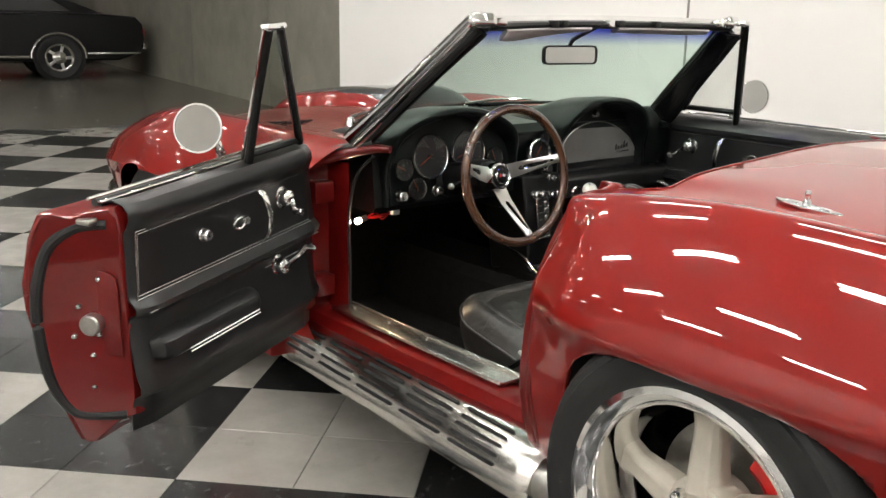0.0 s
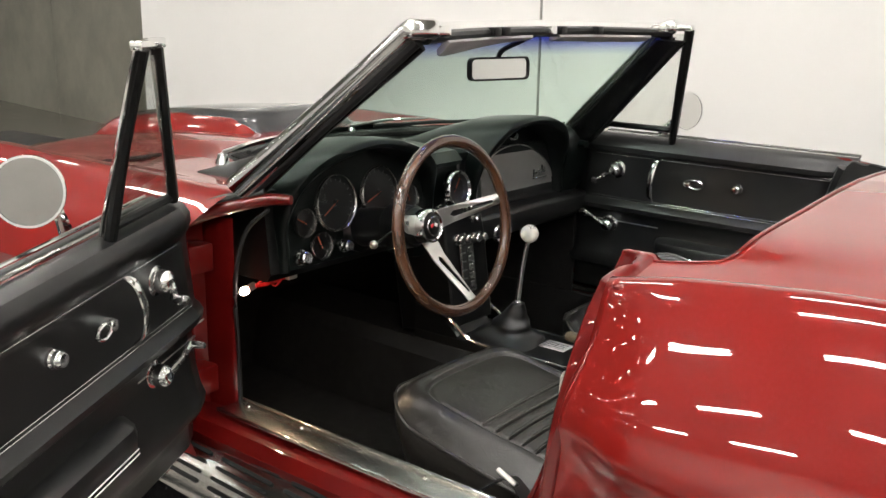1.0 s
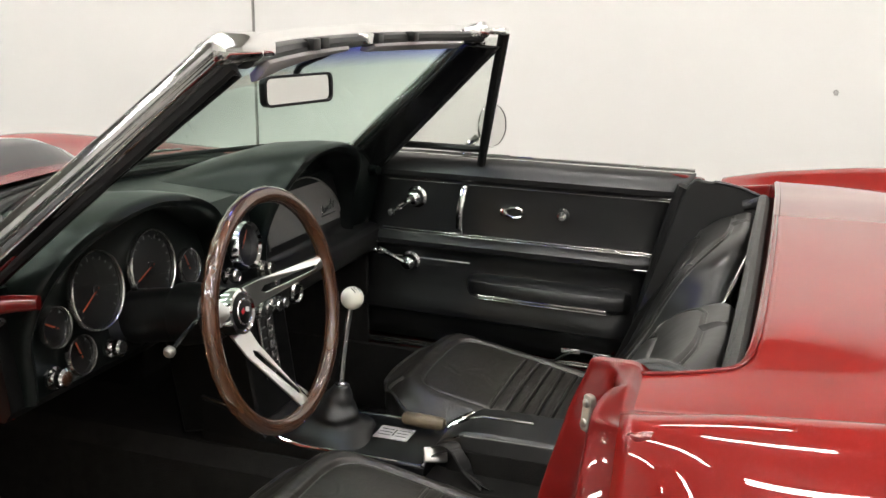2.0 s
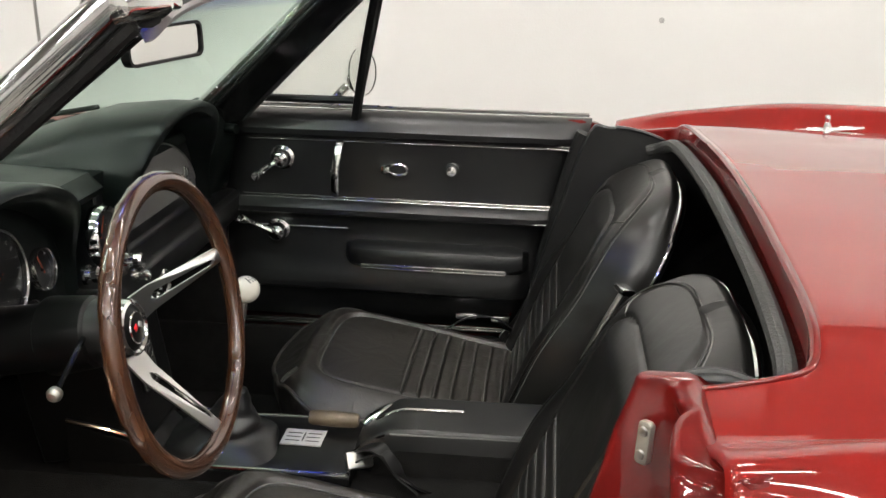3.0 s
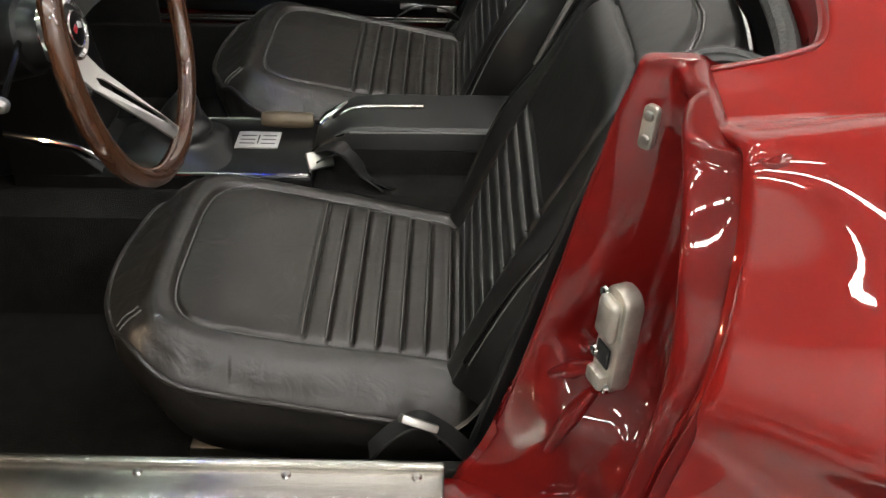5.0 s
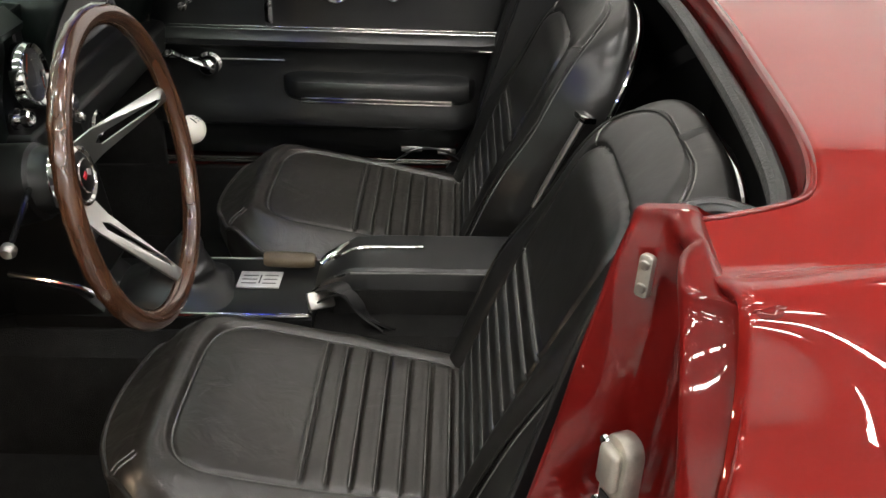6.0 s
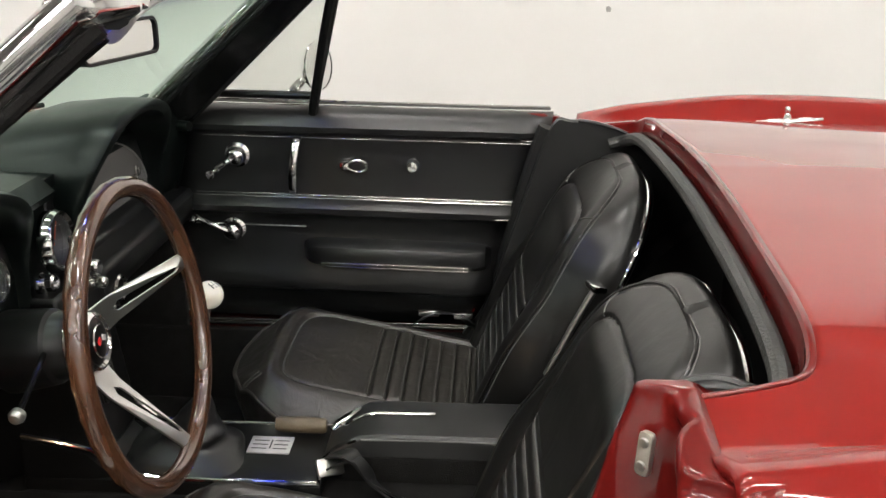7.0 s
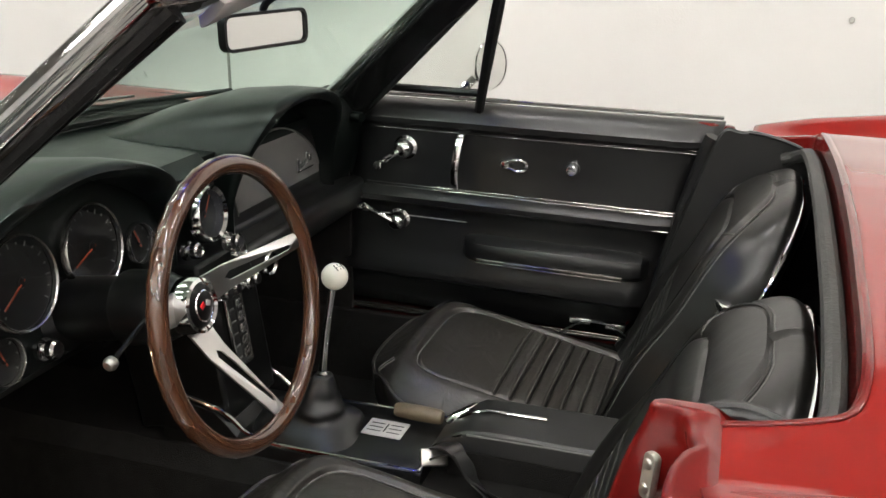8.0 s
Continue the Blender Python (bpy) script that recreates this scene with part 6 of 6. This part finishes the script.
def shift_boot():
    rings = []
    for j in range(25):
        t = j / 24
        h = 0.386 + 0.092 * t
        rx, ry = lerp(0.076, 0.014, t ** 0.62), lerp(0.092, 0.015, t ** 0.62)
        ring = []
        for i in range(48):
            a = 2 * math.pi * i / 48
            fold = 1 + 0.13 * math.sin(t * 17 + 0.7 * math.sin(a * 2)) * (1 - t) + 0.05 * math.sin(a * 5 + t * 8) * math.sin(math.pi * t)
            sq = 1 / max(abs(math.cos(a)) ** 4 + abs(math.sin(a)) ** 4, 1e-3) ** 0.25 if t < 0.35 else 1
            sq = lerp(sq, 1, min(t / 0.35, 1))
            ring.append((0.002 + rx * math.cos(a) * fold * sq, lerp(1.825, 1.795, t) + ry * math.sin(a) * fold * sq, h))
        rings.append(ring)
    return loft(rings)


lever = new("gear_lever")
lever.parent = car
part("boot", shift_boot(), VINYL, lever, "wrinkled black leather gaiter", sharp=80)
part("rod", tube([(0.002, 1.800, 0.46), (0.003, 1.790, 0.55), (0.004, 1.776, 0.632)], [0.0075, 0.006, 0.0055], 12, smooth=4), CHROME, lever, "thin chrome gear rod")
part("collar", lathe([(0.010, 0), (0.010, 0.012), (0.006, 0.016)], 14, axis((0.002, 1.799, 0.470), (0, -0.15, 1))), CHROME, lever)
ball = part("knob", lathe([(0.0215 * math.sin(math.pi * k / 16), -0.0215 * math.cos(math.pi * k / 16)) for k in range(17)], 28, Matrix.Translation((0.004, 1.772, 0.650))), WHITE_BALL, lever, "ivory white ball knob")
m = axis((0.004, 1.772, 0.650), (-0.2, -0.45, 0.87))
for x in (-0.006, 0, 0.006):
    part("engraving", move(box(x - 0.0005, x + 0.0005, -0.006, 0.006, 0.0198, 0.0213), m), INK, ball)
part("engraving", move(box(-0.006, 0.006, -0.0005, 0.0005, 0.0198, 0.0214), m), INK, ball)


def arm_box():
    """Raised padded box between the seats, sloping down in front."""
    rings = []
    for y, zt, w in ((1.18, 0.436, 0.062), (1.30, 0.437, 0.062), (1.50, 0.437, 0.061), (1.545, 0.434, 0.060), (1.585, 0.412, 0.056), (1.606, 0.392, 0.052)):
        c = 0.036
        rings.append([(c + s * w * k, y, z) for s, k, z in ((-1, 1.0, 0.20), (-1, 1.0, zt - 0.008), (-1, 0.93, zt), (1, 0.93, zt), (1, 1.0, zt - 0.008), (1, 1.0, 0.20))])
    return loft(rings)


arm = part("arm_box", arm_box(), VINYL, console, "black vinyl arm box")
part("side_panel", box(-0.0295, -0.0245, 1.19, 1.575, 0.205, 0.402, 0.002), CARPET, console, "black carpeted side of the arm box")
mod_bevel(arm, 0.004)
part("arm_strip", tube([(0.040, 1.578, 0.4195), (0.043, 1.552, 0.434), (0.046, 1.530, 0.4385), (0.047, 1.435, 0.4395)], [0.003, 0.0042, 0.0042, 0.0042], 8, flat=0.5), CHROME, console, "bright strip on the arm box")
part("arm_handle", tube([(0.045, 1.60, 0.405), (0.058, 1.588, 0.414), (0.066, 1.572, 0.424), (0.070, 1.556, 0.434)], [0.006, 0.009, 0.008, 0.003], 10, flat=0.5, smooth=4), CHROME, console, "chrome lid catch")
part("arm_seam", tube([(-0.0235, 1.19, 0.430), (-0.0235, 1.40, 0.431), (-0.0235, 1.545, 0.429)], 0.0018, 6), STITCH_GLINT, console)
part("front_corner", tube([(-0.020, 1.552, 0.425), (-0.014, 1.582, 0.408), (-0.012, 1.606, 0.388)], 0.003, 6, smooth=3), CHROME, console)
part("hand_brake_grip", lathe([(0, 0), (0.010, 0.001), (0.0125, 0.006), (0.0135, 0.04), (0.0125, 0.078), (0.010, 0.084), (0, 0.085)], 18, axis((0.066, 1.612, 0.400), (0, 1, 0.02))), TAN, console, "worn brown hand brake grip")


def belt(points, width, name, label):
    """Webbing: a ribbon along a line."""
    pts = catmull(points, 6)
    rings = []
    for i, p in enumerate(pts):
        d = (pts[min(i + 1, len(pts) - 1)] - pts[max(i - 1, 0)]).normalized()
        s = d.cross(Vector((0.25, 0.3, 1))).normalized()
        n = s.cross(d)
        rings.append([p + s * width / 2 + n * 0.0015, p + s * width / 2 - n * 0.0015, p - s * width / 2 - n * 0.0015, p - s * width / 2 + n * 0.0015])
    return part(name, loft(rings), VINYL, car, label)


belt([(-0.030, 1.590, 0.405), (-0.050, 1.560, 0.420), (-0.060, 1.538, 0.404), (-0.068, 1.515, 0.380), (-0.064, 1.490, 0.358), (-0.05, 1.47, 0.345)], 0.034, "seat_belt", "black seat belt webbing beside the seat")
belt([(-0.040, 1.600, 0.380), (-0.052, 1.575, 0.405), (-0.060, 1.545, 0.415), (-0.074, 1.520, 0.385), (-0.076, 1.495, 0.360)], 0.024, "seat_belt", "black seat belt webbing beside the seat")
part("belt_buckle", move(box(-0.014, 0.014, -0.022, 0.022, -0.005, 0.005, 0.004), Matrix.Translation((-0.046, 1.590, 0.394)) @ pose(0, 0, 0, 10, -50, 25)), STEEL, car, "dull metal belt buckle")
part("belt_buckle", move(box(-0.011, 0.011, -0.022, 0.022, -0.005, 0.005, 0.003), Matrix.Translation((-0.566, 1.42, 0.372)) @ pose(0, 0, 0, 30, 40, 20)), STEEL, car, "chrome belt buckle beside the cushion")
belt([(-0.570, 1.36, 0.325), (-0.560, 1.39, 0.352), (-0.556, 1.42, 0.368), (-0.560, 1.45, 0.352), (-0.57, 1.475, 0.330)], 0.036, "seat_belt", "black seat belt webbing by the sill")
part("belt_buckle", box(0.552, 0.570, 1.385, 1.425, 0.385, 0.400, 0.003), CHROME, car, "chrome belt buckle beside the cushion")
part("belt_buckle", box(0.552, 0.570, 1.455, 1.50, 0.390, 0.404, 0.003), CHROME, car, "chrome belt buckle beside the cushion")
belt([(0.57, 1.38, 0.36), (0.562, 1.42, 0.392), (0.555, 1.47, 0.396), (0.56, 1.52, 0.362)], 0.036, "seat_belt", "black seat belt webbing by the door")
# chrome backrest catches between the seats
for x, y, z in ((0.085, 1.190, 0.648), (-0.105, 1.205, 0.62)):
    part("backrest_catch", move(box(-0.018, 0.018, -0.012, 0.012, -0.006, 0.006, 0.004), Matrix.Translation((x, y, z)) @ pose(0, 0, 0, 10, 0, 20)), CHROME, car, "small chrome backrest catch")
    part("catch_arm", tube([(x, y, z), (x - 0.004, y + 0.03, z - 0.06), (x - 0.005, y + 0.07, z - 0.15)], 0.006, 8, smooth=3), STEEL, car)
# bare courtesy bulb hanging under the dash, lit
BULB = glowing("lit_bulb", (1.0, 0.74, 0.48), 420.0)
lamp = new("courtesy_lamp")
lamp.parent = car
part("bulb", lathe([(0.0085 * math.sin(math.pi * k / 10), -0.0105 * math.cos(math.pi * k / 10)) for k in range(11)], 16, axis((-0.556, 2.118, 0.566), (-1, -0.2, -0.15))), BULB, lamp, "small lit bulb")
part("socket", lathe([(0.006, 0.008), (0.008, 0.010), (0.008, 0.030), (0, 0.031)], 14, axis((-0.556, 2.118, 0.566), (1, 0.1, 0.22))), STEEL, lamp)
for k, (dz, dy) in enumerate(((0.0, 0.0), (0.008, 0.006), (-0.006, 0.004))):
    part("wire", tube([(-0.53, 2.115, 0.572), (-0.505, 2.10 + dy, 0.578 + dz), (-0.485, 2.10, 0.574 - dz), (-0.462, 2.09, 0.586 + dz)], 0.0022, 6, smooth=5), WIRE, lamp, "thin red wire")
part("plug", box(-0.466, -0.440, 2.078, 2.098, 0.578, 0.600, 0.003), LABEL, lamp, "white wire plug")
part("hanger", tube([(-0.478, 2.09, 0.59), (-0.476, 2.07, 0.625), (-0.478, 2.06, 0.655)], 0.002, 6, smooth=3), STEEL, lamp)

# ---- bonnet edge ----
part("cowl_grille", sheet(lambda u, v: (lerp(-0.44, 0.44, u), lerp(2.35, 2.445, v) - 0.22 * (lerp(-0.44, 0.44, u) / 0.58) ** 2, lerp(0.806, 0.822, v)), 20, 3), DARK, car, "black cowl grille")
for k in range(9):
    part("grille_slat", tube([(x, 2.358 + 0.008 * k - 0.22 * (x / 0.58) ** 2, 0.811 + 0.0015 * k) for x in (-0.43, -0.3, -0.15, 0, 0.15, 0.3, 0.43)], 0.0022, 5), PLASTIC, car)
for x0, x1 in ((-0.455, -0.07), (0.10, 0.46)):
    w = new("wiper")
    w.parent = car
    yy = lambda x: 2.375 - 0.25 * (x / 0.58) ** 2
    part("blade", tube([(x, yy(x) - 0.012, 0.842) for x in (x0, lerp(x0, x1, 0.5), x1)], 0.005, 8), RUBBER, w, "black wiper blade")
    part("arm", tube([(x0 - 0.02, yy(x0) + 0.055, 0.836), (lerp(x0, x1, 0.2), yy(lerp(x0, x1, 0.2)) + 0.012, 0.852), (lerp(x0, x1, 0.5), yy(lerp(x0, x1, 0.5)) - 0.004, 0.852)], [0.010, 0.006, 0.004], 8, flat=0.6, smooth=4), CHROME, w, "polished wiper arm")
    part("pivot", lathe([(0, 0.024), (0.010, 0.022), (0.014, 0.010), (0.017, 0)], 16, Matrix.Translation((x0 - 0.02, yy(x0) + 0.055, 0.812))), CHROME, w)

# ---- the far cars ----
BLACK_PAINT = material("black_car_paint", (0.003, 0.003, 0.0034), 0.35, coat=0.18, spec=0.2, stain=0.1)
CAR_GLASS = material("dark_car_glass", (0.01, 0.011, 0.012), 0.05, coat=0.5)


def far_car(name, paint, label):
    """A hardtop seen from its side: x forward from the rear axle, y to its left."""
    top = tagged(new(name), label, "car")
    low = [(-1.24, 0.40), (-1.30, 0.62), (-1.28, 0.86), (-1.18, 0.97), (-0.70, 1.01), (0.0, 1.02), (1.2, 1.00), (2.1, 0.98), (2.9, 0.95), (3.5, 0.90), (3.72, 0.80), (3.76, 0.55), (3.68, 0.34), (3.0, 0.28), (-0.9, 0.28)]
    roof = [(-0.75, 0.99), (0.05, 1.33), (0.40, 1.38), (1.10, 1.39), (1.40, 1.35), (2.05, 0.97)]
    rows = lambda pts, ks: [[(x * 1.0 + (0.04 if k > 0.95 else 0) * 0, y, 0.65 + (z - 0.65) * k) for x, z in pts] for y, k in ks]
    body = part("body", loft(rows(low, ((-0.95, 0.90), (-0.93, 0.97), (-0.85, 1.0), (0.85, 1.0), (0.93, 0.97), (0.95, 0.90)))), paint, top, "glossy car body")
    mod_bevel(body, 0.03, 3)
    rf = [[(x, y, z if z > 1.1 else z) for x, z in roof] for y in (-0.72, -0.62, 0.62, 0.72)]
    for i in (0, 3):
        rf[i] = [(x, y, 0.97 + (z - 0.97) * 0.93) for x, y, z in rf[i]]
    part("roof", loft(rf), paint, top, "car roof")
    for s in (-1, 1):
        part("side_window", slab([(-0.25, 1.04), (0.15, 1.28), (1.15, 1.30), (1.75, 1.04)], 0.012, Matrix(((1, 0, 0, 0), (0, 0, s, s * 0.715), (0, 1, 0, 0), (0, 0, 0, 1)))), CAR_GLASS, top, "dark side window")
        part("sill_trim", box(0.42, 2.45, s * 0.948 - 0.012, s * 0.948 + 0.012, 0.335, 0.37, 0.006), CHROME, top, "chrome sill strip")
        part("rear_trim", box(-1.22, -0.42, s * 0.948 - 0.012, s * 0.948 + 0.012, 0.385, 0.415, 0.006), CHROME, top, "chrome strip behind the wheel")
        for x in (0.0, 2.85):
            part("arch_trim", tube([(x + 0.40 * math.cos(a), s * 0.948, 0.33 + 0.38 * math.sin(a)) for a in (math.pi * k / 16 for k in range(17))], 0.020, 8), CHROME, top, "chrome wheel arch trim")
            part("wheel_gap", lathe([(0, 0.012), (0.385, 0.012), (0.385, 0)], 32, axis((x, s * 0.945, 0.33), (0, s, 0))), DARK, top)
            whl = part("wheel", lathe([(0.20, -0.01), (0.24, 0.0), (0.31, 0.004), (0.335, -0.02), (0.335, -0.12), (0, -0.12)], 40, axis((x, s * 0.975, 0.335), (0, s, 0))), RUBBER, top, "black tyre")
            part("rim", lathe([(0.215, 0.004), (0.205, 0.012), (0.185, 0.0), (0.17, -0.03), (0.12, -0.035), (0.10, -0.015), (0.05, 0.0), (0, 0.003)], 32, axis((x, s * 0.975, 0.335), (0, s, 0))), CHROME, whl, "bright steel rim")
            for k in range(5):
                a = 2 * math.pi * k / 5
                part("spoke", move(box(0.05, 0.175, -0.022, 0.022, -0.034, -0.012, 0.004), axis((x, s * 0.975, 0.335), (0, s, 0)) @ pose(0, 0, 0, 0, 0, math.degrees(a))), STEEL, whl)
    part("rear_bumper", box(-1.35, -1.28, -0.88, 0.88, 0.46, 0.55, 0.02, 3), CHROME, top, "chrome rear bumper")
    part("tail_lamp", box(-1.31, -1.265, 0.70, 0.93, 0.66, 0.78, 0.01), CALIPER, top, "red tail lamp")
    part("tail_lamp", box(-1.31, -1.265, -0.93, -0.70, 0.66, 0.78, 0.01), CALIPER, top, "red tail lamp")
    part("rear_window", slab([(-0.55, -0.03), (0.55, -0.03), (0.50, 0.40), (-0.50, 0.40)], 0.01, Matrix.Translation((-0.62, 0, 1.055)) @ pose(0, 0, 0, 0, 0, 90) @ pose(0, 0, 0, 0, 0, 0) @ Matrix(((1, 0, 0, 0), (0, -0.92, -0.39, 0), (0, 0.39, -0.92, 0), (0, 0, 0, 1)))), CAR_GLASS, top, "dark rear window")
    return top


NOSE = math.degrees(math.atan2(0.20, -0.98))
far_car("black_hardtop_car", BLACK_PAINT, "glossy black hardtop car with chrome trim on concrete").matrix_basis = pose(5.45, 16.35, -0.004, 0, 0, NOSE)
far_car("red_hardtop_car", RED, "red hardtop car parked behind the black one").matrix_basis = pose(7.0, 20.6, -0.004, 0, 0, NOSE - 4)

# ---- checkered floor ----
TILE, SPIN, ORIGIN = 0.300, 42.5, Vector((1.339, 2.472, 0))


def tile_mesh(name, mat):
    bm = box(-TILE / 2 + 0.0009, TILE / 2 - 0.0009, -TILE / 2 + 0.0009, TILE / 2 - 0.0009, -0.004, 0.0, 0.0006, 1)
    me = bpy.data.meshes.new(name)
    bm.to_mesh(me)
    bm.free()
    me.materials.append(mat)
    return me


tagged(part("floor_bed", box(-7.9, 4.85, -8.9, 9.2, -0.006, -0.0035), GROUT), "dark grout bed under the checkered tiles", "floor bed", kind="structure")
checks = tagged(new("checkered_floor"), "checkered floor of marbled light and dark vinyl tiles", "tiled floor", kind="structure")
meshes = [tile_mesh("tile_light", TILE_LIGHT), tile_mesh("tile_dark", TILE_DARK)]
turn = pose(0, 0, 0, 0, 0, SPIN)
rest = [bmesh.new(), bmesh.new()]
rest_verts, rest_faces = ([], []), ([], [])
near = 0
for i in range(-48, 48):
    for j in range(-48, 48):
        p = ORIGIN + turn @ Vector(((i + 0.5) * TILE, (j + 0.5) * TILE, 0))
        if not (-7.6 < p.x < 4.70 and -6.5 < p.y < 9.6) or (p.y + p.x * 0.75 > 11.5):
            continue
        kind = ((i // 2) + (j // 2)) % 2
        if (p.x - 0.55) ** 2 + ((p.y - 2.3) * 0.75) ** 2 < 1.95 ** 2 and near < 300:
            ob = new("tile", meshes[kind])
            ob.matrix_basis = Matrix.Translation(p) @ turn
            ob.parent = checks
            near += 1
        else:
            v, f = rest_verts[kind], rest_faces[kind]
            k = len(v)
            h = TILE / 2 - 0.0009
            for z in (-0.004, 0.0):
                for a, b in ((-h, -h), (h, -h), (h, h), (-h, h)):
                    v.append(p + turn @ Vector((a, b, z)))
            f += [(k + 4, k + 5, k + 6, k + 7), (k, k + 1, k + 5, k + 4), (k + 1, k + 2, k + 6, k + 5), (k + 2, k + 3, k + 7, k + 6), (k + 3, k, k + 4, k + 7)]
for kind, mat in ((0, TILE_LIGHT), (1, TILE_DARK)):
    rest[kind].free()
    me = bpy.data.meshes.new("tile_field")
    me.from_pydata(rest_verts[kind], [], rest_faces[kind])
    me.materials.append(mat)
    ob = new("tile_field", me)
    ob.parent = checks
    tagged(ob, kind="stuff")
